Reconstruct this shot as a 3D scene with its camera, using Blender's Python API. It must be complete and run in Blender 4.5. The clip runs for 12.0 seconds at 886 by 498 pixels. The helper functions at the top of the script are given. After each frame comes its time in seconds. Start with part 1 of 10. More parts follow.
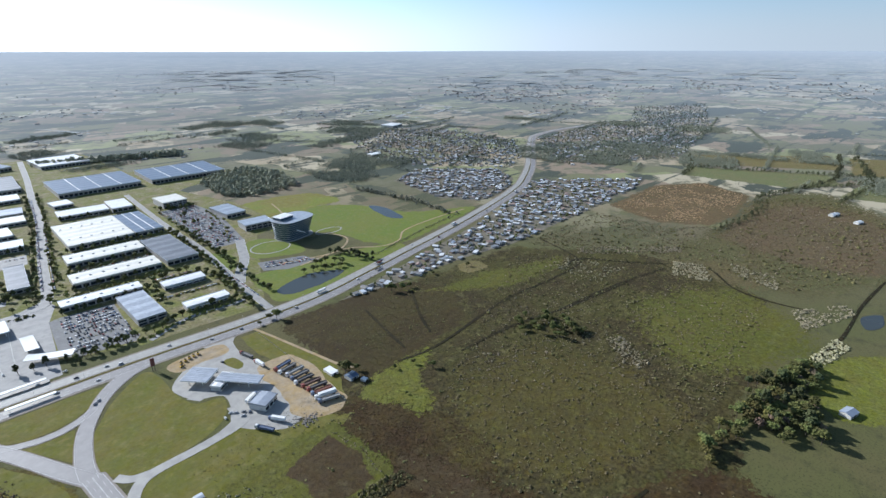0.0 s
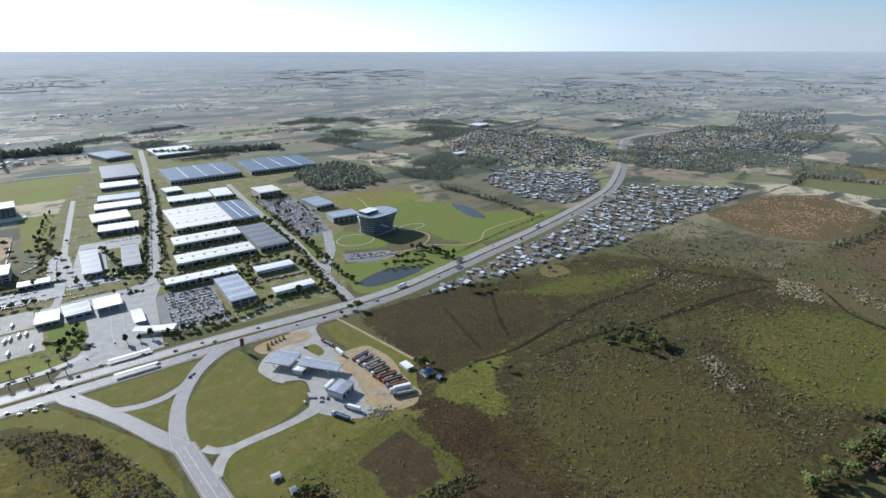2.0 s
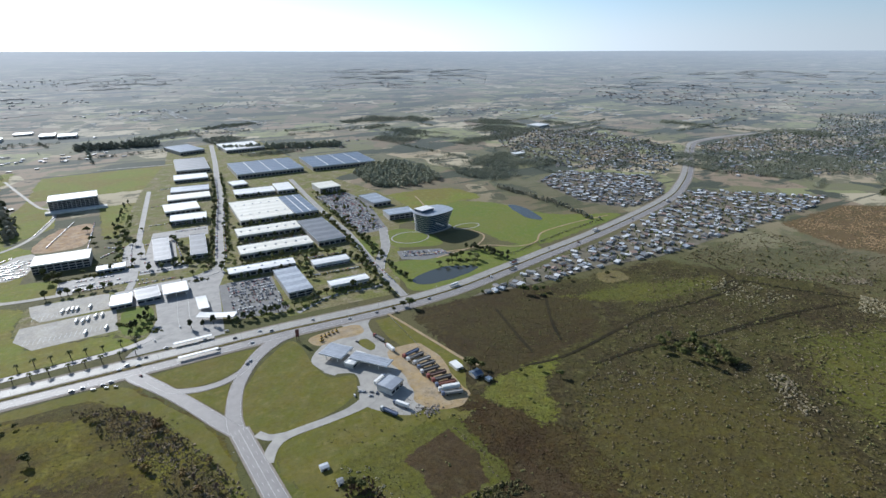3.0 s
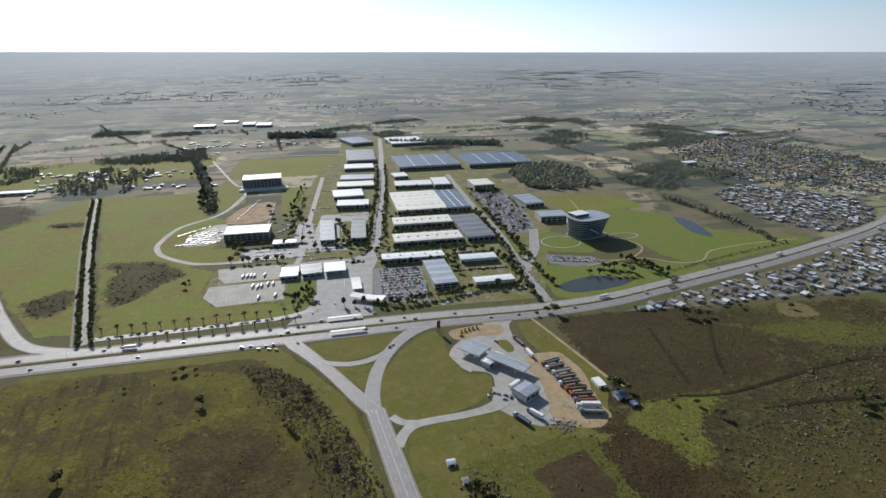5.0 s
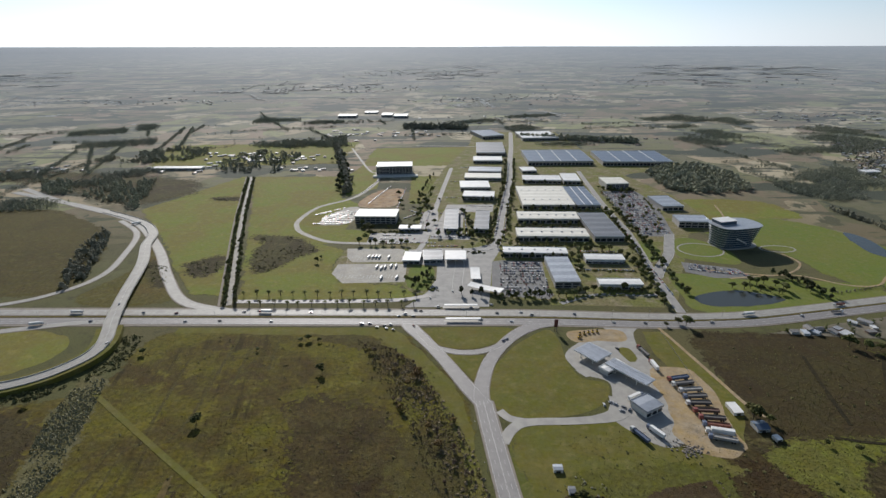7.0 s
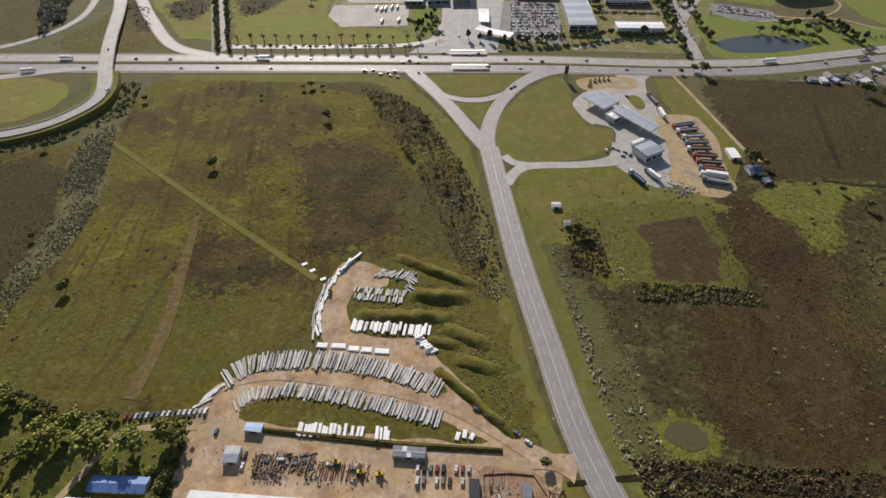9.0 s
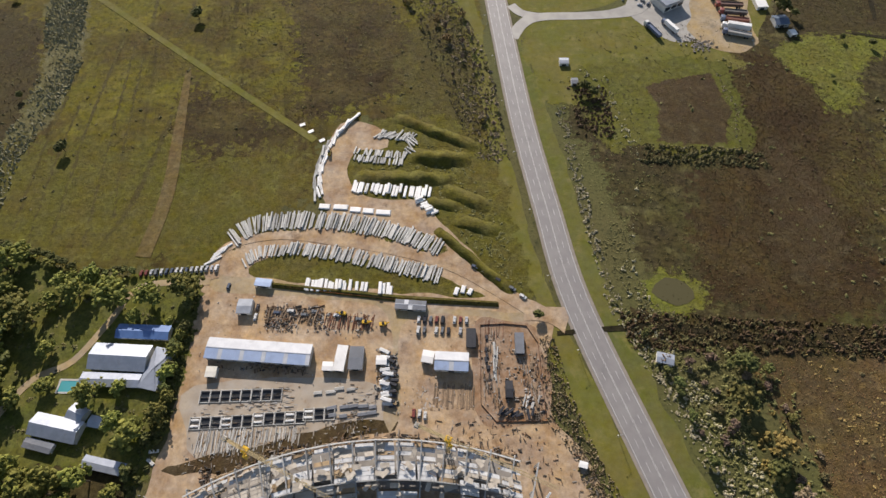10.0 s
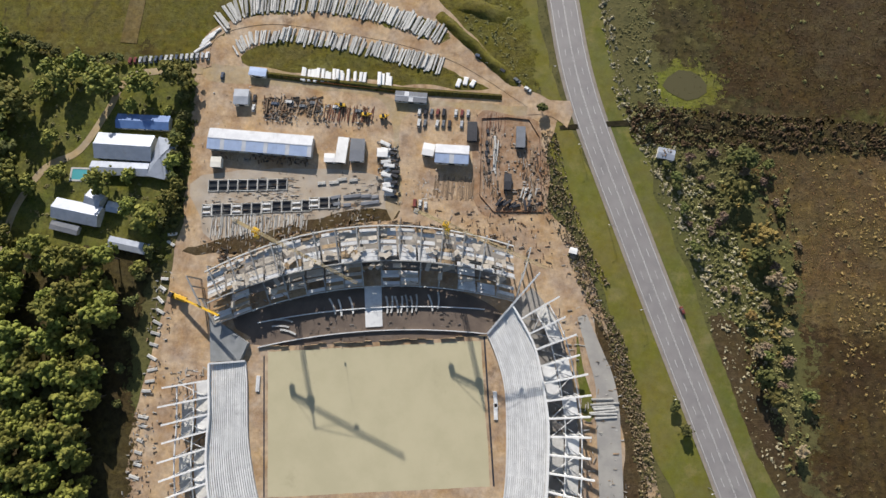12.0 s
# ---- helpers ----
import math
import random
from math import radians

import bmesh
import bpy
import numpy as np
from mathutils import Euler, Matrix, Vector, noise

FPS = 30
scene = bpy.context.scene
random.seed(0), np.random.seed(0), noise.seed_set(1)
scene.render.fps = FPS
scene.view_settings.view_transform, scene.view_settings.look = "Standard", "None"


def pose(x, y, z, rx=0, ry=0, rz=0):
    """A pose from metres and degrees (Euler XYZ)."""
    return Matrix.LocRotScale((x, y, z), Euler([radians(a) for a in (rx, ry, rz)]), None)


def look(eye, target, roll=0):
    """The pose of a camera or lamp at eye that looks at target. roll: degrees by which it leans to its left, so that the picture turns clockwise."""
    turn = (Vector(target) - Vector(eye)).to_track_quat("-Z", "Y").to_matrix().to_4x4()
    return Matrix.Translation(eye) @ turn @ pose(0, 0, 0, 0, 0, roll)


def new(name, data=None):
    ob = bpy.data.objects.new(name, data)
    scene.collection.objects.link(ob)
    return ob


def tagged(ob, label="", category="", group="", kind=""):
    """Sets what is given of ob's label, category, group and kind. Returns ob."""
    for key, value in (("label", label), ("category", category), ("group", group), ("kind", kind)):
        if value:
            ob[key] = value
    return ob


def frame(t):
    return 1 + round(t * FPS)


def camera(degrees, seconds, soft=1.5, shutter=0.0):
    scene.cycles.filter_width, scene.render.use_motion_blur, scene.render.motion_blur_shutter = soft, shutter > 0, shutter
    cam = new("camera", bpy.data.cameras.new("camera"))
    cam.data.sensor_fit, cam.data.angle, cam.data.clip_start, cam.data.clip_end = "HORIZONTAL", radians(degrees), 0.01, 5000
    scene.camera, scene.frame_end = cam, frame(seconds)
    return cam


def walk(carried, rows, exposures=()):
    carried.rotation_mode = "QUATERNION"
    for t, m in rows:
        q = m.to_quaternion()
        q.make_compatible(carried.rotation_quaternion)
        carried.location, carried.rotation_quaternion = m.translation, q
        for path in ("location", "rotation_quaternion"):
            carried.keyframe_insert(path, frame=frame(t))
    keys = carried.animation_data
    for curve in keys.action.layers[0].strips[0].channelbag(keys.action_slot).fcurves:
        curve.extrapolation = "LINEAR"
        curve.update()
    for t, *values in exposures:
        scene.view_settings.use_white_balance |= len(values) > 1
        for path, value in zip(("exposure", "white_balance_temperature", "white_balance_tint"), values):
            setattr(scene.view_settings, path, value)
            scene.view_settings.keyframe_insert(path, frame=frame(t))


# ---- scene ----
cam = camera(79.77, 12.0)

PATH = [
    (0, (-0.00, 0.00, 316.46), (66.119, 65.939, 280.677), -0.214),
    (0.5, (-0.14, 1.61, 315.61), (64.617, 68.900, 279.868), -0.193),
    (1, (0.40, 3.34, 314.64), (62.518, 73.082, 278.893), -0.187),
    (1.5, (1.00, 5.42, 313.64), (59.690, 78.106, 277.971), -0.198),
    (2, (1.98, 7.44, 312.65), (56.842, 83.083, 277.025), -0.194),
    (2.5, (3.18, 8.75, 311.72), (53.960, 87.179, 276.077), -0.260),
    (3, (4.42, 10.84, 310.55), (50.708, 92.021, 274.944), -0.317),
    (3.2, (4.89, 11.68, 310.05), (48.869, 94.055, 274.279), -0.191),
    (4.8, (6.68, 23.25, 304.19), (30.214, 113.817, 268.922), -0.302),
    (5, (6.74, 24.77, 303.27), (27.651, 116.016, 268.090), -0.342),
    (5.5, (7.11, 28.45, 301.00), (20.703, 121.099, 265.905), -0.347),
    (6, (7.29, 31.80, 299.17), (13.641, 125.275, 264.208), -0.422),
    (6.5, (8.04, 34.26, 296.93), (8.038, 128.023, 262.158), -0.560),
    (6.7, (8.39, 34.92, 295.85), (6.692, 128.719, 261.223), -0.595),
    (8.3, (2.25, 26.55, 286.40), (0.679, 108.389, 228.957), -0.392),
    (8.5, (2.81, 26.14, 285.90), (1.005, 104.652, 223.994), -0.496),
    (9, (4.42, 24.86, 285.09), (2.283, 93.826, 212.713), -0.794),
    (9.5, (6.13, 23.69, 284.66), (3.654, 82.255, 203.639), -1.252),
    (10, (7.65, 22.66, 284.17), (4.850, 71.340, 196.861), -1.959),
    (10.5, (9.21, 20.92, 283.70), (6.174, 60.659, 191.982), -2.838),
    (11, (10.55, 18.63, 282.75), (7.207, 50.437, 188.002), -4.308),
    (11.5, (11.56, 15.85, 281.89), (8.102, 39.640, 184.822), -6.098),
    (12, (12.23, 12.94, 281.00), (8.795, 28.638, 182.300), -9.995),
]
walk(cam, [(t, look(eye, target, roll)) for t, eye, target, roll in PATH],
     ((0, 0.42, 5680, 9), (3, 0.25, 5880, 9), (5, -0.02, 6200, 10), (6.5, -0.22, 6300, 10), (8.5, 0.06, 6850, 14), (9.5, 0.24, 6880, 15), (10.5, 0.33, 6830, 15), (11, 0.38, 6760, 14), (11.5, 0.40, 6680, 13), (12, 0.32, 6620, 12)))

# ---- light ----
SUN_EL, SUN_AZ = radians(27), math.atan2(-0.25, 0.97)
world = bpy.data.worlds.new("world")
scene.world = world
world.use_nodes = True
wn = world.node_tree
sky = wn.nodes.new("ShaderNodeTexSky")
sky.sky_type = 'NISHITA'
sky.sun_disc = False
sky.sun_elevation = SUN_EL
sky.sun_rotation = SUN_AZ
sky.altitude = 60
sky.air_density = 1.0
sky.dust_density = 0.8
sky.ozone_density = 1.5
# a pale hazy layer towards the skyline
coord = wn.nodes.new("ShaderNodeTexCoord")
axis = wn.nodes.new("ShaderNodeSeparateXYZ")
wn.links.new(coord.outputs["Generated"], axis.inputs[0])
amount = wn.nodes.new("ShaderNodeMapRange")
amount.interpolation_type = 'SMOOTHSTEP'
for i, v in ((1, -0.02), (2, 0.22), (3, 0.88), (4, 0.04)):
    amount.inputs[i].default_value = v
wn.links.new(axis.outputs[2], amount.inputs[0])
layer = wn.nodes.new("ShaderNodeMix")
layer.data_type = 'RGBA'
tint = wn.nodes.new("ShaderNodeMix")
tint.data_type = 'RGBA'
tint.inputs[6].default_value = (9.6, 10.7, 11.6, 1)
tint.inputs[7].default_value = (5.4, 9.0, 12.6, 1)
rise = wn.nodes.new("ShaderNodeMapRange")
rise.interpolation_type = 'SMOOTHSTEP'
rise.inputs[1].default_value, rise.inputs[2].default_value = -0.01, 0.13
wn.links.new(axis.outputs[2], rise.inputs[0])
wn.links.new(rise.outputs[0], tint.inputs[0])
away = wn.nodes.new("ShaderNodeVectorMath")
away.operation = 'DOT_PRODUCT'
wn.links.new(coord.outputs["Generated"], away.inputs[0])
away.inputs[1].default_value = (math.sin(SUN_AZ), math.cos(SUN_AZ), 0)
near_sun = wn.nodes.new("ShaderNodeMapRange")
near_sun.inputs[1].default_value, near_sun.inputs[2].default_value = -0.5, 1.0
wn.links.new(away.outputs["Value"], near_sun.inputs[0])
steep = wn.nodes.new("ShaderNodeMath")
steep.operation = 'POWER'
steep.inputs[1].default_value = 3.0
wn.links.new(near_sun.outputs[0], steep.inputs[0])
glow = wn.nodes.new("ShaderNodeMapRange")
for i, v in ((1, 0.0), (2, 1.0), (3, 0.51), (4, 1.8)):
    glow.inputs[i].default_value = v
wn.links.new(steep.outputs[0], glow.inputs[0])
dim = wn.nodes.new("ShaderNodeVectorMath")
dim.operation = 'SCALE'
wn.links.new(tint.outputs[2], dim.inputs[0])
wn.links.new(glow.outputs[0], dim.inputs["Scale"])
wn.links.new(dim.outputs[0], layer.inputs[7])
wn.links.new(amount.outputs[0], layer.inputs[0])
wn.links.new(sky.outputs[0], layer.inputs[6])
wn.links.new(layer.outputs[2], wn.nodes["Background"].inputs[0])
wn.nodes["Background"].inputs[1].default_value = 0.085

sun_data = bpy.data.lights.new("sun", 'SUN')
sun_data.energy = 5.0
sun_data.angle = radians(0.55)
sun_data.color = (1.0, 0.96, 0.90)
sun = new("sun", sun_data)
sun.matrix_world = look((-250, 970, 510), (0, 0, 0))

# ---- small library ----
rng = np.random.default_rng(7)


def nodes_of(name):
    m = bpy.data.materials.new(name)
    m.use_nodes = True
    nt = m.node_tree
    return m, nt, nt.nodes["Principled BSDF"]


def mix_rgb(nt, fac, a, b):
    n = nt.nodes.new("ShaderNodeMix")
    n.data_type = 'RGBA'
    for sock, v in ((n.inputs[0], fac), (n.inputs[6], a), (n.inputs[7], b)):
        if isinstance(v, (int, float)):
            sock.default_value = v
        elif isinstance(v, tuple):
            sock.default_value = (*v, 1)
        else:
            nt.links.new(v, sock)
    return n.outputs[2]


def noise_of(nt, scale, detail=4.0, rough=0.55, warp=None, stretch=None):
    geo = nt.nodes.new("ShaderNodeNewGeometry")
    vec = geo.outputs["Position"]
    if stretch:
        mp = nt.nodes.new("ShaderNodeMapping")
        mp.vector_type = 'TEXTURE'
        mp.inputs["Scale"].default_value = [1 / q for q in stretch[:3]]
        mp.inputs["Rotation"].default_value = (0, 0, radians(stretch[3]))
        nt.links.new(vec, mp.inputs[0])
        vec = mp.outputs[0]
    n = nt.nodes.new("ShaderNodeTexNoise")
    n.inputs["Scale"].default_value = scale
    n.inputs["Detail"].default_value = detail
    n.inputs["Roughness"].default_value = rough
    nt.links.new(vec, n.inputs["Vector"])
    return n.outputs["Fac"]


def ramp(nt, fac, lo, hi):
    n = nt.nodes.new("ShaderNodeMapRange")
    n.interpolation_type = 'SMOOTHSTEP'
    n.inputs[1].default_value, n.inputs[2].default_value = lo, hi
    nt.links.new(fac, n.inputs[0])
    return n.outputs[0]


def add_bump(nt, bsdf, fac, strength, dist):
    b = nt.nodes.new("ShaderNodeBump")
    b.inputs["Strength"].default_value, b.inputs["Distance"].default_value = strength, dist
    nt.links.new(fac, b.inputs["Height"])
    nt.links.new(b.outputs[0], bsdf.inputs["Normal"])


def land(name, base, second, spots, dry, big=0.012, mid=0.09, fine=0.9, spot_at=(0.52, 0.66), dry_at=(0.5, 0.7),
         bump=0.6, stripes=None, rough=0.95, mottle=0.42):
    """Ground cover: two tones in large patches, darker tufts, dry pale flecks."""
    base, second, spots, dry = [(q[0] * 1.14, q[1] * .985, q[2] * .9) for q in (base, second, spots, dry)]
    m, nt, b = nodes_of(name)
    c = mix_rgb(nt, ramp(nt, noise_of(nt, big, 5), 0.38, 0.62), base, second)
    c = mix_rgb(nt, ramp(nt, noise_of(nt, mid, 6, 0.65), *dry_at), c, dry)
    tuft = noise_of(nt, fine, 5, 0.7)
    c = mix_rgb(nt, ramp(nt, tuft, *spot_at), c, spots)
    if stripes:
        where = nt.nodes.new("ShaderNodeMath")
        where.operation = 'MULTIPLY'
        nt.links.new(ramp(nt, noise_of(nt, 1.0, 4, 0.6, None, stripes), 0.5, 0.66), where.inputs[0])
        nt.links.new(ramp(nt, noise_of(nt, 0.014, 5, 0.6), 0.40, 0.62), where.inputs[1])
        c = mix_rgb(nt, where.outputs[0], c, spots)
    # uneven growth, a few metres across
    hsv = nt.nodes.new("ShaderNodeHueSaturation")
    for key, scale, lo, hi in (("Value", 0.27, 1 - mottle, 1 + mottle), ("Hue", 0.045, 0.490, 0.524), ("Saturation", 0.11, 0.9, 1.2)):
        mr = nt.nodes.new("ShaderNodeMapRange")
        mr.inputs[1].default_value, mr.inputs[2].default_value = 0.3, 0.7
        mr.inputs[3].default_value, mr.inputs[4].default_value = lo, hi
        nt.links.new(noise_of(nt, scale, 7, 0.72), mr.inputs[0])
        nt.links.new(mr.outputs[0], hsv.inputs[key])
    nt.links.new(c, hsv.inputs["Color"])
    nt.links.new(hsv.outputs[0], b.inputs["Base Color"])
    b.inputs["Roughness"].default_value = rough
    b.inputs["Specular IOR Level"].default_value = 0.15
    add_bump(nt, b, tuft, bump, 0.9)
    # ragged margin: the cover thins out towards its edge
    at = nt.nodes.new("ShaderNodeAttribute")
    at.attribute_name = "bare"
    add = nt.nodes.new("ShaderNodeMath")
    add.operation = 'SUBTRACT'
    nt.links.new(ramp(nt, noise_of(nt, 0.16, 7, 0.75), 0.28, 0.72), add.inputs[0])
    nt.links.new(at.outputs["Fac"], add.inputs[1])
    gt = nt.nodes.new("ShaderNodeMath")
    gt.operation = 'GREATER_THAN'
    gt.inputs[1].default_value = 0.0
    nt.links.new(add.outputs[0], gt.inputs[0])
    less = nt.nodes.new("ShaderNodeMath")
    less.operation = 'LESS_THAN'
    less.inputs[1].default_value = 0.001
    nt.links.new(at.outputs["Fac"], less.inputs[0])
    mx = nt.nodes.new("ShaderNodeMath")
    mx.operation = 'MAXIMUM'
    nt.links.new(gt.outputs[0], mx.inputs[0])
    nt.links.new(less.outputs[0], mx.inputs[1])
    tr = nt.nodes.new("ShaderNodeBsdfTransparent")
    ms = nt.nodes.new("ShaderNodeMixShader")
    nt.links.new(mx.outputs[0], ms.inputs[0])
    nt.links.new(tr.outputs[0], ms.inputs[1])
    nt.links.new(b.outputs[0], ms.inputs[2])
    nt.links.new(ms.outputs[0], nt.nodes["Material Output"].inputs[0])
    return m


def surf(name, a, b_, scale=0.4, rough=0.7, metal=0.0, bump=0.15, fine=6.0, dirt=None, spec=0.5, per_object=0.0, stretch=None, mottle=0.0):
    """Built surfaces: two tones by noise, fine grain, an optional tint for each object."""
    m, nt, b = nodes_of(name)
    c = mix_rgb(nt, ramp(nt, noise_of(nt, scale, 5, 0.6, None, stretch), 0.35, 0.68), a, b_)
    f = noise_of(nt, fine, 3)
    if dirt:
        c = mix_rgb(nt, ramp(nt, noise_of(nt, scale * 0.37 + 0.02, 6, 0.7), 0.56, 0.75), c, dirt)
    if mottle:
        hs = nt.nodes.new("ShaderNodeHueSaturation")
        for key, sc, lo, hi in (("Value", 0.3, 1 - mottle, 1 + mottle), ("Saturation", 0.06, 0.65, 1.25)):
            mr = nt.nodes.new("ShaderNodeMapRange")
            mr.inputs[1].default_value, mr.inputs[2].default_value = 0.3, 0.7
            mr.inputs[3].default_value, mr.inputs[4].default_value = lo, hi
            nt.links.new(noise_of(nt, sc, 8, 0.75), mr.inputs[0])
            nt.links.new(mr.outputs[0], hs.inputs[key])
        nt.links.new(c, hs.inputs["Color"])
        c = hs.outputs[0]
    if per_object:
        info = nt.nodes.new("ShaderNodeObjectInfo")
        hsv = nt.nodes.new("ShaderNodeHueSaturation")
        mr = nt.nodes.new("ShaderNodeMapRange")
        mr.inputs[3].default_value, mr.inputs[4].default_value = 1 - per_object, 1 + per_object
        nt.links.new(info.outputs["Random"], mr.inputs[0])
        nt.links.new(mr.outputs[0], hsv.inputs["Value"])
        nt.links.new(c, hsv.inputs["Color"])
        c = hsv.outputs[0]
    nt.links.new(c, b.inputs["Base Color"])
    b.inputs["Roughness"].default_value = rough
    b.inputs["Metallic"].default_value = metal
    b.inputs["Specular IOR Level"].default_value = spec
    if bump:
        add_bump(nt, b, f, bump, 0.05)
    return m


def palette(name, colours, rough=0.7, island=True, metal=0.0, vary=0.25):
    """One of several colours for each object, or for each island of a joined mesh."""
    m, nt, b = nodes_of(name)
    if island:
        src = nt.nodes.new("ShaderNodeNewGeometry").outputs["Random Per Island"]
    else:
        src = nt.nodes.new("ShaderNodeObjectInfo").outputs["Random"]
    r = nt.nodes.new("ShaderNodeValToRGB")
    r.color_ramp.interpolation = 'CONSTANT'
    el = r.color_ramp.elements
    el[0].color = (*colours[0], 1)
    el[1].position, el[1].color = 1 / len(colours), (*colours[1], 1)
    for i, col in enumerate(colours[2:], 2):
        e = el.new(i / len(colours))
        e.color = (*col, 1)
    nt.links.new(src, r.inputs[0])
    hsv = nt.nodes.new("ShaderNodeHueSaturation")
    mr = nt.nodes.new("ShaderNodeMapRange")
    mr.inputs[1].default_value, mr.inputs[2].default_value = 0.25, 0.75
    mr.inputs[3].default_value, mr.inputs[4].default_value = 1 - vary, 1 + vary
    nt.links.new(noise_of(nt, 0.5, 4), mr.inputs[0])
    nt.links.new(mr.outputs[0], hsv.inputs["Value"])
    nt.links.new(r.outputs[0], hsv.inputs["Color"])
    nt.links.new(hsv.outputs[0], b.inputs["Base Color"])
    b.inputs["Roughness"].default_value = rough
    b.inputs["Metallic"].default_value = metal
    b.inputs["Specular IOR Level"].default_value = 0.3
    return m


def foliage(name, dark, light, island=True, scale=0.6):
    dark, light = [(q[0] * 1.5, q[1] * 1.32, q[2] * 1.25) for q in (dark, light)]
    m, nt, b = nodes_of(name)
    if island:
        src = nt.nodes.new("ShaderNodeNewGeometry").outputs["Random Per Island"]
    else:
        src = noise_of(nt, scale, 3)
    c = mix_rgb(nt, src, dark, light)
    info = nt.nodes.new("ShaderNodeObjectInfo")
    hsv = nt.nodes.new("ShaderNodeHueSaturation")
    for k, lo, hi in (("Value", 0.7, 1.3), ("Hue", 0.475, 0.515)):
        mr = nt.nodes.new("ShaderNodeMapRange")
        mr.inputs[3].default_value, mr.inputs[4].default_value = lo, hi
        nt.links.new(info.outputs["Random"], mr.inputs[0])
        nt.links.new(mr.outputs[0], hsv.inputs[k])
    nt.links.new(c, hsv.inputs["Color"])
    nt.links.new(hsv.outputs[0], b.inputs["Base Color"])
    b.inputs["Roughness"].default_value = 0.8
    b.inputs["Specular IOR Level"].default_value = 0.2
    add_bump(nt, b, noise_of(nt, 2.5, 3), 0.6, 0.4)
    # thin leaves let part of the light through
    tl = nt.nodes.new("ShaderNodeBsdfTranslucent")
    nt.links.new(hsv.outputs[0], tl.inputs["Color"])
    ms = nt.nodes.new("ShaderNodeMixShader")
    ms.inputs[0].default_value = 0.12
    nt.links.new(b.outputs[0], ms.inputs[1])
    nt.links.new(tl.outputs[0], ms.inputs[2])
    nt.links.new(ms.outputs[0], nt.nodes["Material Output"].inputs[0])
    return m


def fast_mesh(name, V, F, mat=None, smooth=False):
    """A mesh from arrays of corners and of faces with equally many corners each."""
    V, F = np.asarray(V, np.float32), np.asarray(F, np.int32)
    me = bpy.data.meshes.new(name)
    me.vertices.add(len(V))
    me.vertices.foreach_set("co", V.ravel())
    n = F.shape[1]
    me.loops.add(F.size)
    me.loops.foreach_set("vertex_index", F.ravel())
    me.polygons.add(len(F))
    me.polygons.foreach_set("loop_start", np.arange(0, F.size, n, dtype=np.int32))
    me.polygons.foreach_set("use_smooth", np.full(len(F), smooth))
    me.update(calc_edges=True)
    if mat:
        me.materials.append(mat)
    return me


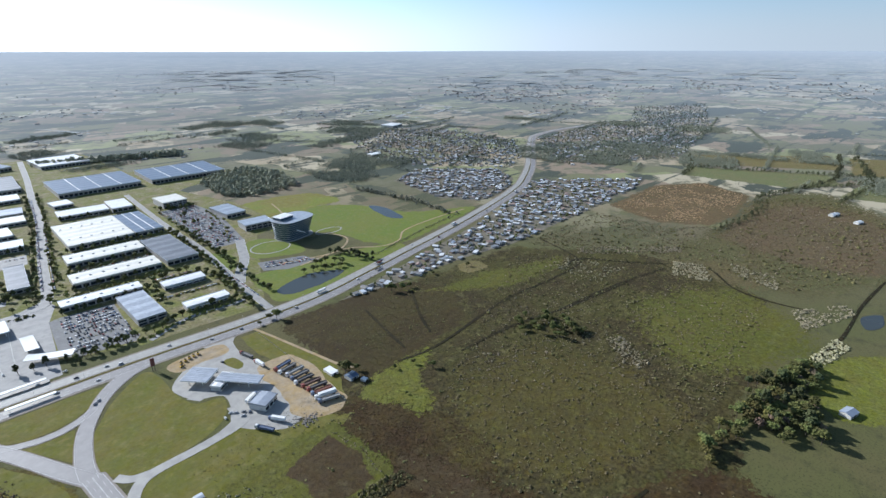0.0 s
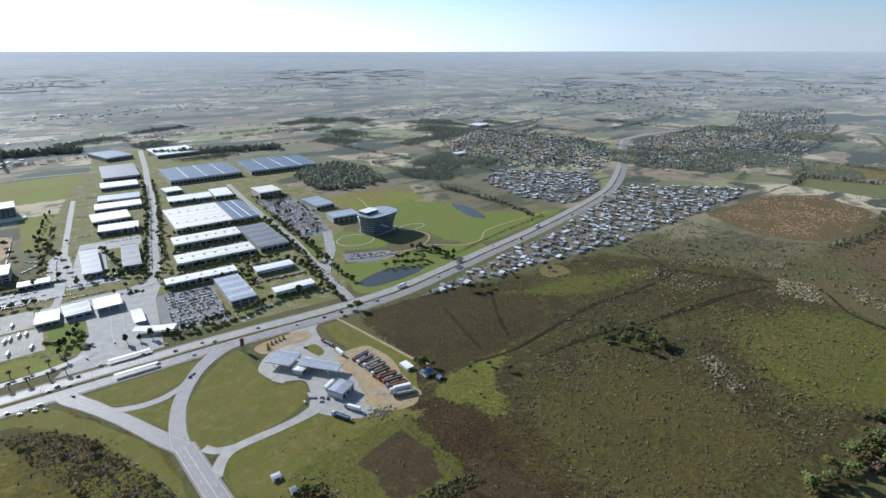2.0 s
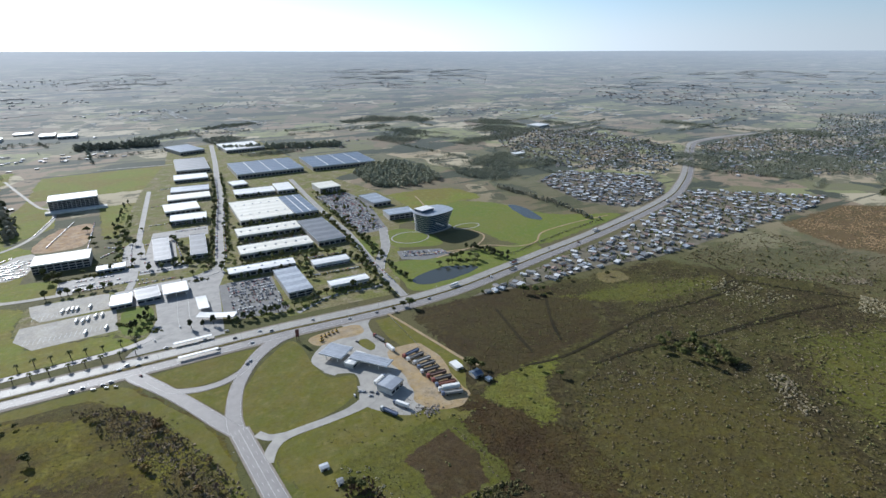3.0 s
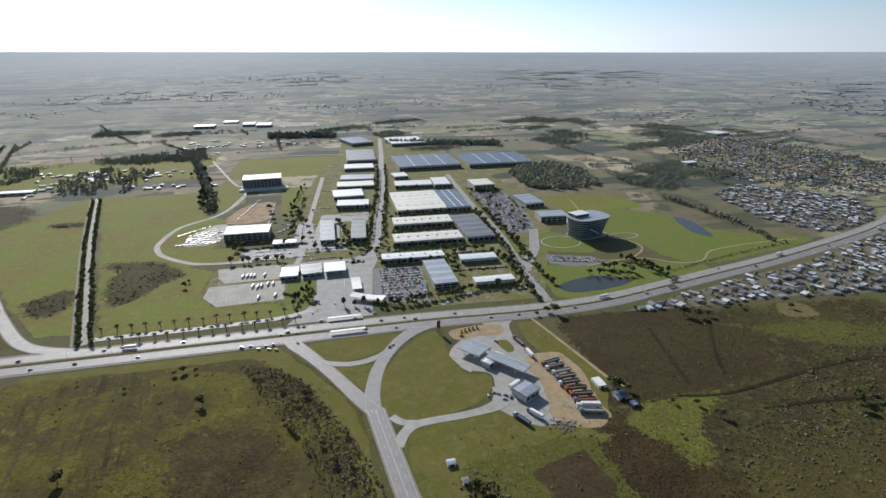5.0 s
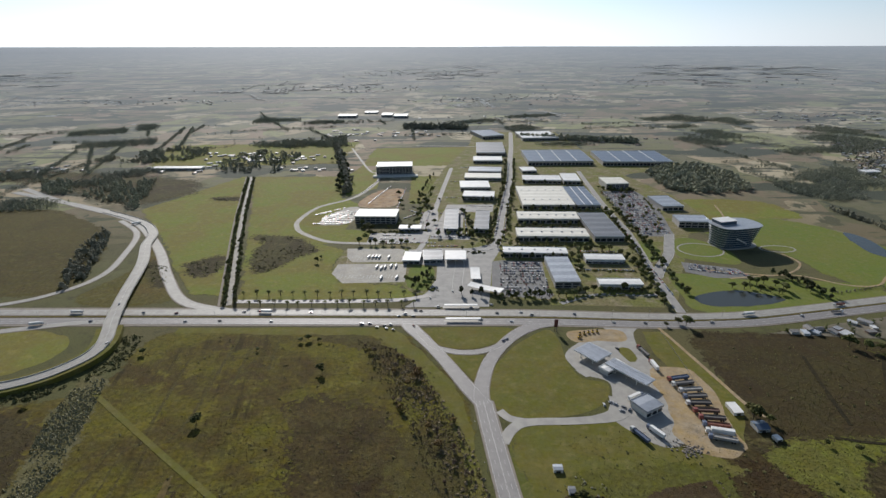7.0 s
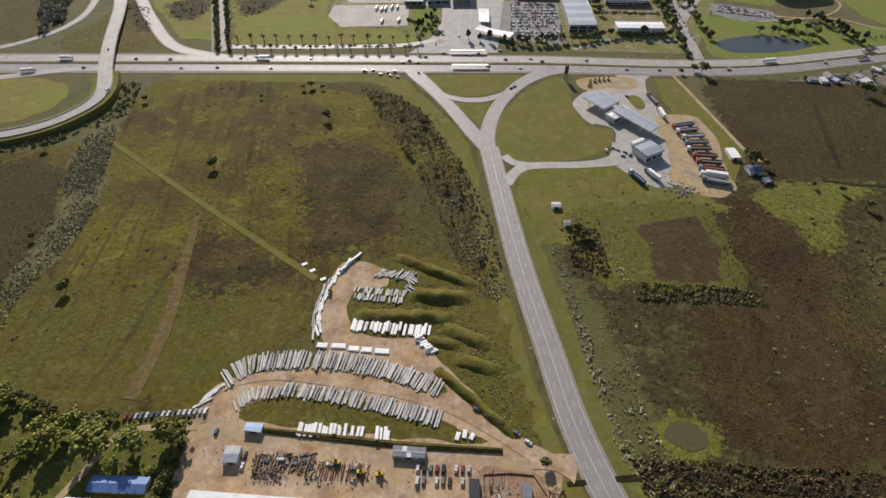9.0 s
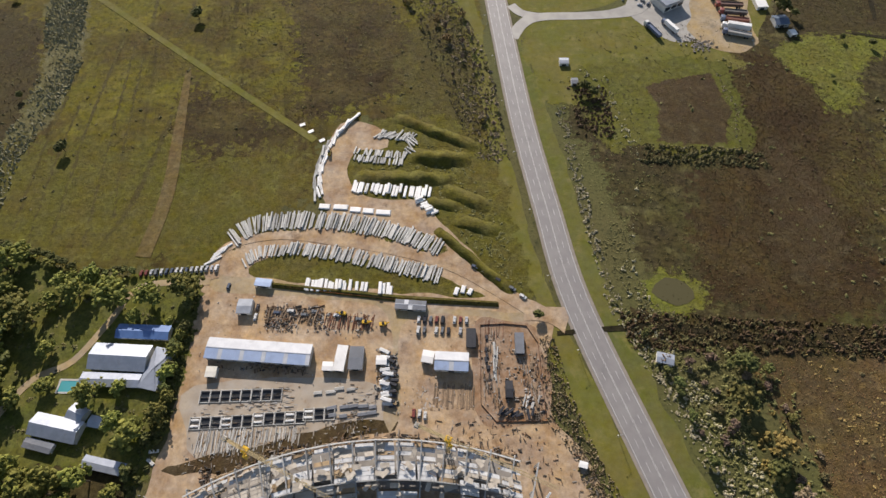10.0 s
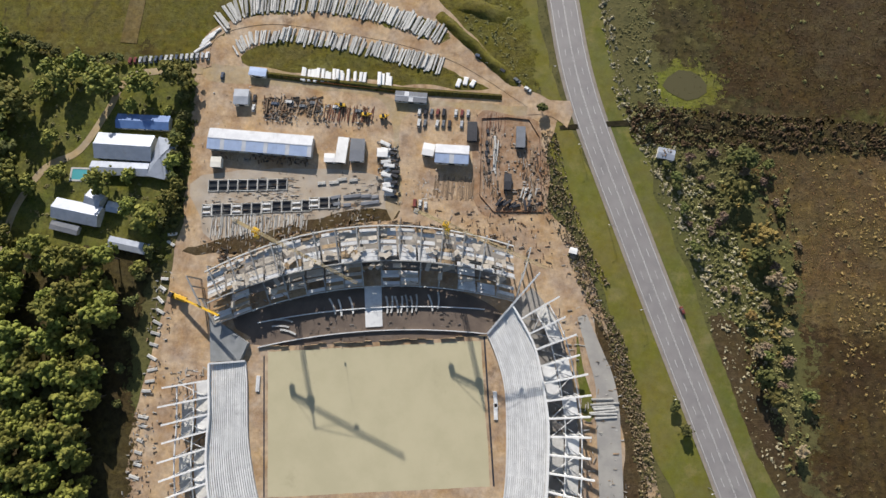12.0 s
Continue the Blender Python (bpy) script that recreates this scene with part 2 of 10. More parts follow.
class Build:
    """Collects boxes, prisms and tubes of one part."""

    def __init__(self):
        self.v, self.f = [], []

    def poly(self, pts):
        n = len(self.v)
        self.v += [tuple(p) for p in pts]
        self.f.append(tuple(range(n, n + len(pts))))
        return self

    def prism(self, ring, z0, z1, top=None):
        """ring: corners (x, y), counterclockwise; top: another ring for the upper end."""
        top = top or ring
        n, k = len(self.v), len(ring)
        self.v += [(x, y, z0) for x, y in ring] + [(x, y, z1) for x, y in top]
        self.f.append(tuple(range(n + k - 1, n - 1, -1)))
        self.f.append(tuple(range(n + k, n + 2 * k)))
        for i in range(k):
            j = (i + 1) % k
            self.f.append((n + i, n + j, n + k + j, n + k + i))
        return self

    def box(self, x0, y0, z0, x1, y1, z1):
        return self.prism([(x0, y0), (x1, y0), (x1, y1), (x0, y1)], z0, z1)

    def chamfer(self, x0, y0, z0, x1, y1, z1, c):
        """A box with its upper edges cut off."""
        self.box(x0, y0, z0, x1, y1, z1 - c)
        return self.prism([(x0, y0), (x1, y0), (x1, y1), (x0, y1)], z1 - c, z1,
                          [(x0 + c, y0 + c), (x1 - c, y0 + c), (x1 - c, y1 - c), (x0 + c, y1 - c)])

    def beam(self, a, b, w, h=None):
        """A square bar from a to b."""
        a, b = Vector(a), Vector(b)
        d = (b - a).normalized()
        s = d.cross(Vector((0, 0, 1))) if abs(d.z) < 0.99 else Vector((1, 0, 0))
        s.normalize()
        u = s.cross(d)
        s, u = s * (w / 2), u * ((h or w) / 2)
        n = len(self.v)
        for e in (a, b):
            self.v += [tuple(e - s - u), tuple(e + s - u), tuple(e + s + u), tuple(e - s + u)]
        self.f += [(n + 3, n + 2, n + 1, n), (n + 4, n + 5, n + 6, n + 7)]
        self.f += [(n + i, n + (i + 1) % 4, n + 4 + (i + 1) % 4, n + 4 + i) for i in range(4)]
        return self

    def wall(self, pts, w, z0, z1):
        """One continuous wall along a line of (x, y)."""
        ln = np.asarray(pts, float)
        a, b = offset(ln, w / 2), offset(ln, -w / 2)
        n, k = len(self.v), len(ln)
        for ring, z in ((a, z0), (b, z0), (b, z1), (a, z1)):
            self.v += [(x, y, z) for x, y in ring]
        for i in range(k - 1):
            for j in range(4):
                m = (j + 1) % 4
                self.f.append((n + j * k + i, n + j * k + i + 1, n + m * k + i + 1, n + m * k + i))
        self.f += [(n, n + k, n + 2 * k, n + 3 * k), (n + 4 * k - 1, n + 3 * k - 1, n + 2 * k - 1, n + k - 1)]
        return self

    def tube(self, a, b, r0, r1=None, k=8):
        a, b = Vector(a), Vector(b)
        d = (b - a).normalized()
        s = d.cross(Vector((0, 0, 1))) if abs(d.z) < 0.99 else Vector((1, 0, 0))
        s.normalize()
        u = s.cross(d)
        n = len(self.v)
        for e, r in ((a, r0), (b, r0 if r1 is None else r1)):
            self.v += [tuple(e + (s * math.cos(q) + u * math.sin(q)) * r) for q in (2 * math.pi * i / k for i in range(k))]
        self.f += [tuple(range(n + k - 1, n - 1, -1)), tuple(range(n + k, n + 2 * k))]
        self.f += [(n + i, n + (i + 1) % k, n + k + (i + 1) % k, n + k + i) for i in range(k)]
        return self

    def mesh(self, name, mat):
        me = bpy.data.meshes.new(name)
        me.from_pydata(self.v, [], self.f)
        me.update()
        bm = bmesh.new()
        bm.from_mesh(me)
        bmesh.ops.recalc_face_normals(bm, faces=bm.faces)
        bm.to_mesh(me)
        bm.free()
        if mat:
            me.materials.append(mat)
        return me


def part(name, b, mat, parent=None, label="", m=None):
    me = b.mesh(name, mat) if isinstance(b, Build) else b
    ob = new(name, me)
    ob.parent = parent
    if m is not None:
        ob.matrix_basis = m
    if label:
        tagged(ob, label)
    return ob


def thing(name, m, label, category, group="", kind=""):
    ob = new(name)
    ob.empty_display_size = 1
    ob.matrix_basis = m
    return tagged(ob, label, category, group, kind)


def inst(name, parts, m, label, category, group=""):
    """A thing whose parts share the meshes given as (name, mesh, place within the thing)."""
    e = thing(name, m, label, category, group)
    for pn, me, at in parts:
        o = new(pn, me)
        o.parent = e
        if at is not None:
            o.matrix_basis = at
    return e


def spline(pts, step=6.0, closed=False):
    """Points along a smooth curve through pts."""
    p = np.array(pts, float)
    n = len(p)
    out = []
    for i in range(n if closed else n - 1):
        if closed:
            a, b, c, d = p[(i - 1) % n], p[i], p[(i + 1) % n], p[(i + 2) % n]
        else:
            a, b, c, d = p[max(i - 1, 0)], p[i], p[i + 1], p[min(i + 2, n - 1)]
        k = max(2, int(np.linalg.norm(c - b) / step))
        for t in np.arange(k) / k:
            out.append(0.5 * (2 * b + (c - a) * t + (2 * a - 5 * b + 4 * c - d) * t ** 2 + (3 * b - a - 3 * c + d) * t ** 3))
    if not closed:
        out.append(p[-1])
    return np.array(out)


def offset(line, d):
    t = np.gradient(line[:, :2], axis=0)
    t /= np.linalg.norm(t, axis=1)[:, None] + 1e-9
    o = line.copy()
    o[:, 0] -= t[:, 1] * d
    o[:, 1] += t[:, 0] * d
    return o


SKYLINE = 272.0


def gz(x, y):
    """Height of the land: level round the place, raised far off to fit the camera's horizon."""
    r = np.hypot(np.asarray(x, float) - 10, np.asarray(y, float) - 25)
    s = np.clip((r - 2500) / 2400, 0, None)
    # raised more towards the north-west to fit the skyline in the camera's view
    west = np.clip((35 - np.degrees(np.arctan2(np.asarray(x, float) - 10, np.asarray(y, float) - 25))) / 80, 0, 1.2)
    return SKYLINE * s ** 1.2 * (1 + .17 * west)


def farther(x, y):
    """Where a spot of level country shows on the rising far land, and how much smaller things stand there."""
    D = math.hypot(x - 10, y - 25)
    if D < 2500:
        return x, y, 1.0
    lo, hi = 2500.0, 4890.0
    top = float(gz(10 + (x - 10) * 4900 / D, 25 + (y - 25) * 4900 / D))
    for _ in range(24):
        r = (lo + hi) / 2
        h = top * ((r - 2500) / 2400) ** 1.2
        if h < 297 and r * 300 / (300 - h) < D:
            lo = r
        else:
            hi = r
    return 10 + (x - 10) * lo / D, 25 + (y - 25) * lo / D, lo / D


def lift(line, z):
    if line.shape[1] == 2:
        line = np.c_[line, np.zeros(len(line))]
    line = line.copy()
    line[:, 2] += z + gz(line[:, 0], line[:, 1])
    return line


LEVEL = {"patch": 0.02, "bed": 0.24, "lane": 0.36, "mark": 0.47}


def level(kind):
    """Each sheet lies a little above the one before it."""
    LEVEL[kind] += {"patch": 0.0018, "mark": 0.001}.get(kind, 0.003)
    return LEVEL[kind]


def strip(name, line, width, z, mat, parent=None, label="", thick=0.12, side=0.0):
    """A ribbon of road along line; width may change along it."""
    if z < 0.45:
        z = level("bed" if parent is None else "mark" if name == "edge_line" else "lane" if name == "carriageway" else "mark") if name != "embankment" else z
    line = lift(np.asarray(line, float), z)
    w = np.broadcast_to(np.asarray(width, float), (len(line),)) if np.ndim(width) < 1 or len(width) == len(line) else \
        np.interp(np.linspace(0, 1, len(line)), np.linspace(0, 1, len(width)), width)
    t = np.gradient(line[:, :2], axis=0)
    t /= np.linalg.norm(t, axis=1)[:, None] + 1e-9
    nrm = np.c_[-t[:, 1], t[:, 0], np.zeros(len(t))]
    a, b = line + nrm * (side + w[:, None] / 2), line + nrm * (side - w[:, None] / 2)
    lo = np.array((0, 0, thick))
    n = len(line)
    V = np.r_[a, b, a - lo, b - lo]
    i = np.arange(n - 1)
    F = np.r_[np.c_[i, i + n, i + n + 1, i + 1], np.c_[i + 2 * n, i, i + 1, i + 2 * n + 1], np.c_[i + n, i + 3 * n, i + 3 * n + 1, i + n + 1]]
    return part(name, fast_mesh(name, V, F, mat), None, parent, label)


def dashes(name, line, every, length, width, z, mat, parent, side=0.0):
    z = level("mark")
    line = offset(np.asarray(line, float), side)
    d = np.r_[0, np.cumsum(np.linalg.norm(np.diff(line[:, :2], axis=0), axis=1))]
    V, F = [], []
    for s in np.arange(0, d[-1] - length, every):
        q = [np.array([np.interp(k, d, line[:, j]) for j in range(2)]) for k in (s, s + length)]
        t = (q[1] - q[0]) / length
        nn = np.array((-t[1], t[0])) * width / 2
        n = len(V)
        zz = z + (float(np.interp(s, d, line[:, 2])) if line.shape[1] > 2 else 0)
        V += [(*(q[0] - nn), zz), (*(q[1] - nn), zz), (*(q[1] + nn), zz), (*(q[0] + nn), zz)]
        F.append((n, n + 1, n + 2, n + 3))
    return part(name, fast_mesh(name, V, F, mat), None, parent)


def patch(name, pts, z, mat, label, smooth=True, rough=0.0, parent=None, category="ground", thick=0.0, fray=0.0):
    """A piece of ground with its own cover. rough: unevenness of its edge in metres."""
    z = level("patch") if not thick else z
    ring = spline([(*p, 0) for p in pts], 5, True)[:, :2] if smooth else np.array(pts, float)
    if rough:
        if not smooth:
            ring = np.concatenate([np.linspace(ring[i], ring[(i + 1) % len(ring)], max(2, int(np.linalg.norm(ring[(i + 1) % len(ring)] - ring[i]) / 4)), endpoint=False) for i in range(len(ring))])
        f, k = min(0.06, 0.22 / rough), min(0.5 * rough, 0.8)
        ring = np.array([(x + rough * noise.noise((x * f, y * f, 3)) * 1.6 + k * noise.noise((x * 0.3, y * 0.3, 9)),
                          y + rough * noise.noise((x * f, y * f, 17)) * 1.6 + k * noise.noise((x * 0.3, y * 0.3, 31))) for x, y in ring])
    b = Build()
    soft = fray or (0 if thick else 2.2 * rough if rough >= 3 else 0)
    if soft:
        # a lattice of quads whose cover thins out towards the outline
        step = min(max(soft / 4, 1.5), 9.0)
        lo, hi = ring.min(0) - soft, ring.max(0) + soft
        gx, gy = np.arange(lo[0], hi[0] + step, step), np.arange(lo[1], hi[1] + step, step)
        X, Y = np.meshgrid(gx, gy)
        P = np.c_[X.ravel(), Y.ravel()]
        A, E = ring, np.roll(ring, -1, 0) - ring
        E2 = (E ** 2).sum(1) + 1e-9
        dist = np.full(len(P), 1e9)
        for i in range(0, len(A), 1):
            w = P - A[i]
            t = np.clip((w @ E[i]) / E2[i], 0, 1)
            dist = np.minimum(dist, ((w - t[:, None] * E[i]) ** 2).sum(1))
        dist = np.sqrt(dist) * np.where(inside(ring, P), 1, -1)
        bare = np.clip(.5 - dist / soft, 0, 1)
        nx = len(gx)
        q = (np.arange(len(gy) - 1)[:, None] * nx + np.arange(nx - 1)[None]).ravel()
        F = np.c_[q, q + 1, q + nx + 1, q + nx]
        F = F[bare[F].min(1) < 1]
        me = fast_mesh(name, np.c_[P, np.full(len(P), z)], F, mat)
        me.attributes.new("bare", 'FLOAT', 'POINT').data.foreach_set("value", bare.astype(np.float32))
        return tagged(part(name, me, None, parent), label, category, "", "structure")
    if thick:
        b.prism([tuple(p) for p in ring], z - thick, z)
    else:
        b.poly([(x, y, z + float(gz(x, y))) for x, y in ring])
    me = b.mesh(name, mat)
    if not thick and len(me.polygons) and me.polygons[0].normal.z < 0:
        me.flip_normals()
    ob = part(name, me, None, parent)
    return tagged(ob, label, category, "", "structure") if parent is None else ob


def inside(poly, pts):
    poly = np.asarray(poly, float)
    x, y = pts[:, 0], pts[:, 1]
    hit = np.zeros(len(pts), bool)
    for i in range(len(poly)):
        (x0, y0), (x1, y1) = poly[i], poly[i - 1]
        hit ^= ((y0 > y) != (y1 > y)) & (x < (x1 - x0) * (y - y0) / (y1 - y0 + 1e-12) + x0)
    return hit


def scatter(poly, n, clump=0.0, scale=0.02, seed=0):
    """n places inside an outline; clump: how strongly they gather in patches."""
    poly = np.asarray(poly, float)
    r = np.random.default_rng(seed + 11)
    lo, hi = poly.min(0), poly.max(0)
    out = []
    while len(out) < n:
        p = r.uniform(lo, hi, (n * 2 + 50, 2))
        p = p[inside(poly, p)]
        for q in p:
            if not clump or noise.noise((q[0] * scale, q[1] * scale, seed)) * clump + r.uniform(-0.5, 0.5) > 0:
                out.append(q)
                if len(out) >= n:
                    break
    return np.array(out)


PHI = (1 + 5 ** 0.5) / 2
ICO = np.array([(-1, PHI, 0), (1, PHI, 0), (-1, -PHI, 0), (1, -PHI, 0), (0, -1, PHI), (0, 1, PHI), (0, -1, -PHI), (0, 1, -PHI),
                (PHI, 0, -1), (PHI, 0, 1), (-PHI, 0, -1), (-PHI, 0, 1)]) / math.hypot(1, PHI)
ICO_F = np.array([(0, 11, 5), (0, 5, 1), (0, 1, 7), (0, 7, 10), (0, 10, 11), (1, 5, 9), (5, 11, 4), (11, 10, 2), (10, 7, 6), (7, 1, 8),
                  (3, 9, 4), (3, 4, 2), (3, 2, 6), (3, 6, 8), (3, 8, 9), (4, 9, 5), (2, 4, 11), (6, 2, 10), (8, 6, 7), (9, 8, 1)])


OCT = np.array([(1, 0, 0), (-1, 0, 0), (0, 1, 0), (0, -1, 0), (0, 0, 1), (0, 0, -1)], float)
OCT_F = np.array([(0, 2, 4), (2, 1, 4), (1, 3, 4), (3, 0, 4), (2, 0, 5), (1, 2, 5), (3, 1, 5), (0, 3, 5)])


def clumps(name, at, size, mat, flat=0.8, seed=1, jag=0.45, coarse=False):
    """Many small uneven tufts in one mesh. at: (n, 3) centres; size: (n,) radii."""
    r = np.random.default_rng(seed)
    at, size = np.asarray(at, float), np.asarray(size, float)
    n = len(at)
    P, F = (OCT, OCT_F) if coarse else (ICO, ICO_F)
    m = len(P)
    k = r.uniform(1 - jag, 1 + jag, (n, m, 1))
    if coarse:
        a = r.uniform(0, 6.28, n)
        c, t = np.cos(a)[:, None], np.sin(a)[:, None]
        P = np.stack((P[None, :, 0] * c - P[None, :, 1] * t, P[None, :, 0] * t + P[None, :, 1] * c, np.repeat(P[None, :, 2], n, 0)), -1)
    else:
        P = P[None]
    V = P * k * size[:, None, None]
    V[:, :, 2] *= flat
    V += at[:, None, :]
    F = F[None] + (np.arange(n) * m)[:, None, None]
    return fast_mesh(name, V.reshape(-1, 3), F.reshape(-1, 3), mat)


def stuff(name, me, label, category):
    return tagged(new(name, me), label, category, "", "stuff")


def bushes(name, poly, n, lo, hi, mat, label, category="shrubs", clump=0.0, scale=0.02, seed=0, flat=0.5):
    p = scatter(poly, n, clump, scale, seed)
    r = np.random.default_rng(seed + 5)
    s = lo * 0.6 + (hi - lo * 0.6) * r.uniform(0, 1, n) ** 2.2
    at = np.c_[p, gz(p[:, 0], p[:, 1]) + s * flat * 0.4]
    P, S = [], []
    for k in range(4):
        P.append(at + r.normal(0, .42, (n, 3)) * s[:, None] * np.array((1, 1, .35)))
        S.append(s * r.uniform(.45, .8, n))
    return stuff(name, clumps(name, np.concatenate(P), np.concatenate(S), mat, flat, seed, .5, True), label, category)


def tufts(name, poly, n, lo, hi, mat, label, category="grass", clump=0.0, scale=0.02, seed=0, tall=0.55):
    """Many standing blades of rough growth: leaning three-sided points."""
    p = scatter(poly, n, clump, scale, seed)
    r = np.random.default_rng(seed + 6)
    s = lo + (hi - lo) * r.uniform(0, 1, n) ** 2
    a = r.uniform(0, 2 * math.pi, n)
    z = gz(p[:, 0], p[:, 1])
    V = np.zeros((n, 4, 3))
    for k in range(3):
        q = a + k * 2.0944 + r.uniform(-.4, .4, n)
        w = s * r.uniform(.4, .8, n)
        V[:, k] = np.c_[p[:, 0] + np.cos(q) * w, p[:, 1] + np.sin(q) * w, z - .05]
    V[:, 3] = np.c_[p[:, 0] + r.normal(0, .25, n) * s, p[:, 1] + r.normal(0, .25, n) * s, z + s * tall * r.uniform(.6, 1.2, n)]
    F = np.array([(0, 1, 3), (1, 2, 3), (2, 0, 3)])[None] + (np.arange(n) * 4)[:, None, None]
    return stuff(name, fast_mesh(name, V.reshape(-1, 3), F.reshape(-1, 3), mat), label, category)

# ---- materials ----
M_SCRUB = land("scrub", (0.090, 0.090, 0.027), (0.110, 0.094, 0.035), (0.033, 0.037, 0.014), (0.131, 0.122, 0.060), fine=0.55)
M_MARSH = land("marsh_grass", (0.060, 0.060, 0.023), (0.046, 0.040, 0.021), (0.016, 0.017, 0.009), (0.104, 0.102, 0.045), big=0.012, mid=0.06, fine=0.22, mottle=0.68)
M_HEATH = land("dark_heath", (0.044, 0.036, 0.019), (0.054, 0.048, 0.022), (0.027, 0.023, 0.012), (0.064, 0.053, 0.025), fine=0.4, mottle=0.5)
M_BOG = land("patchy_bog", (0.042, 0.030, 0.016), (0.058, 0.045, 0.021), (0.024, 0.018, 0.010), (0.084, 0.062, 0.031), big=0.03, mid=0.09, fine=0.35, dry_at=(0.57, 0.72), mottle=0.55)
M_HEATHMIX = land("mottled_heath", (0.042, 0.033, 0.016), (0.070, 0.060, 0.025), (0.022, 0.018, 0.009), (0.105, 0.092, 0.036), big=0.028, mid=0.08, fine=0.35, dry_at=(0.54, 0.70), mottle=0.5)
M_RUST = land("rust_heath", (0.120, 0.096, 0.056), (0.104, 0.086, 0.050), (0.070, 0.058, 0.035), (0.150, 0.115, 0.070), fine=0.35)
M_GREEN = land("pasture", (0.158, 0.200, 0.050), (0.162, 0.160, 0.056), (0.120, 0.134, 0.040), (0.212, 0.200, 0.076), fine=0.8, bump=0.25, mottle=0.16)
M_MOWN = land("mown_grass", (0.112, 0.124, 0.034), (0.132, 0.132, 0.044), (0.094, 0.104, 0.031), (0.160, 0.150, 0.062), big=0.025, fine=1.6, bump=0.15,
              spot_at=(0.5, 0.8), mottle=0.16)
M_LAWN = land("lawn", (0.128, 0.178, 0.046), (0.142, 0.176, 0.052), (0.104, 0.138, 0.038), (0.17, 0.188, 0.070), fine=1.5, bump=0.12, spot_at=(0.5, 0.8), mottle=0.16)
M_LIME = land("lime_grass", (0.128, 0.152, 0.036), (0.118, 0.128, 0.036), (0.074, 0.084, 0.022), (0.17, 0.190, 0.050), fine=0.4)
M_ROUGHGRASS = land("rough_grass", (0.088, 0.090, 0.024), (0.098, 0.092, 0.028), (0.050, 0.050, 0.016), (0.120, 0.118, 0.040), fine=0.6)
M_MEADOW = land("meadow", (0.086, 0.098, 0.026), (0.098, 0.104, 0.030), (0.062, 0.068, 0.020), (0.115, 0.118, 0.042), fine=0.9, bump=0.2)
M_FALLOW = land("fallow_field", (0.102, 0.099, 0.022), (0.066, 0.053, 0.021), (0.036, 0.031, 0.012), (0.138, 0.134, 0.034), big=0.014, mid=0.05, fine=0.25, bump=0.35,
                spot_at=(0.54, 0.74), stripes=(0.13, 0.006, 0.1, 10), mottle=0.52)
M_BROWN = land("ploughed_soil", (0.055, 0.043, 0.024), (0.066, 0.052, 0.030), (0.038, 0.030, 0.017), (0.080, 0.064, 0.038), fine=0.8)
M_PALEGRASS = land("pale_pasture", (0.130, 0.160, 0.076), (0.138, 0.150, 0.080), (0.100, 0.116, 0.062), (0.170, 0.172, 0.100), fine=0.6, bump=0.2)
M_STRAW = land("straw_field", (0.155, 0.143, 0.074), (0.132, 0.126, 0.060), (0.110, 0.102, 0.048), (0.18, 0.163, 0.088), fine=0.6, bump=0.2)
M_DIRT = surf("bare_earth", (0.45, 0.325, 0.200), (0.31, 0.203, 0.120), 0.07, 0.95, 0, 0.5, 1.2, dirt=(0.19, 0.12, 0.072), spec=0.1, mottle=0.3)
M_SANDY = surf("sandy_lot", (0.40, 0.30, 0.17), (0.32, 0.24, 0.14), 0.08, 0.95, 0, 0.4, 1.0, dirt=(0.20, 0.16, 0.10), spec=0.1, mottle=0.2)
M_PITCH = surf("pitch_sand", (0.47, 0.42, 0.275), (0.43, 0.385, 0.25), 0.05, 0.95, 0, 0.2, 1.5, dirt=(0.39, 0.345, 0.225), spec=0.1)
M_ASPHALT = surf("asphalt", (0.230, 0.213, 0.205), (0.263, 0.246, 0.232), 0.12, 0.62, 0, 0.1, 4.0, dirt=(0.185, 0.174, 0.167), spec=0.4)
M_SHOULDER = surf("road_shoulder", (0.29, 0.250, 0.205), (0.23, 0.20, 0.168), 0.2, 0.9, 0, 0.2, 2.0, spec=0.2)
M_CONCRETE = surf("concrete_paving", (0.36, 0.34, 0.30), (0.29, 0.275, 0.25), 0.1, 0.62, 0, 0.1, 3.0, dirt=(0.22, 0.21, 0.19), spec=0.4)
M_PAVE = surf("yard_paving", (0.34, 0.325, 0.30), (0.27, 0.26, 0.245), 0.08, 0.75, 0, 0.1, 3.0, dirt=(0.16, 0.155, 0.15), spec=0.3)
M_STONE = surf("precast_concrete", (0.50, 0.49, 0.455), (0.40, 0.39, 0.36), 0.5, 0.8, 0, 0.2, 4.0, dirt=(0.30, 0.29, 0.26), per_object=0.3)
M_STAND = surf("stand_concrete", (0.66, 0.66, 0.64), (0.56, 0.56, 0.55), 0.3, 0.8, 0, 0.2, 3.0, dirt=(0.42, 0.42, 0.41), per_object=0.10)
M_LINE = surf("road_paint", (0.62, 0.61, 0.57), (0.45, 0.44, 0.41), 1.5, 0.7, 0, 0)
M_WHITE = surf("white_roof", (0.80, 0.79, 0.76), (0.72, 0.71, 0.68), 0.15, 0.5, 0, 0.05, dirt=(0.60, 0.58, 0.54), per_object=0.05)
M_CREAM = surf("cream_roof", (0.74, 0.71, 0.62), (0.66, 0.63, 0.54), 0.15, 0.55, 0, 0.05, dirt=(0.56, 0.52, 0.44))
M_ZINC = surf("zinc_roof", (0.44, 0.46, 0.49), (0.36, 0.38, 0.41), 0.2, 0.38, 0.35, 0.1, dirt=(0.30, 0.31, 0.33), per_object=0.1)
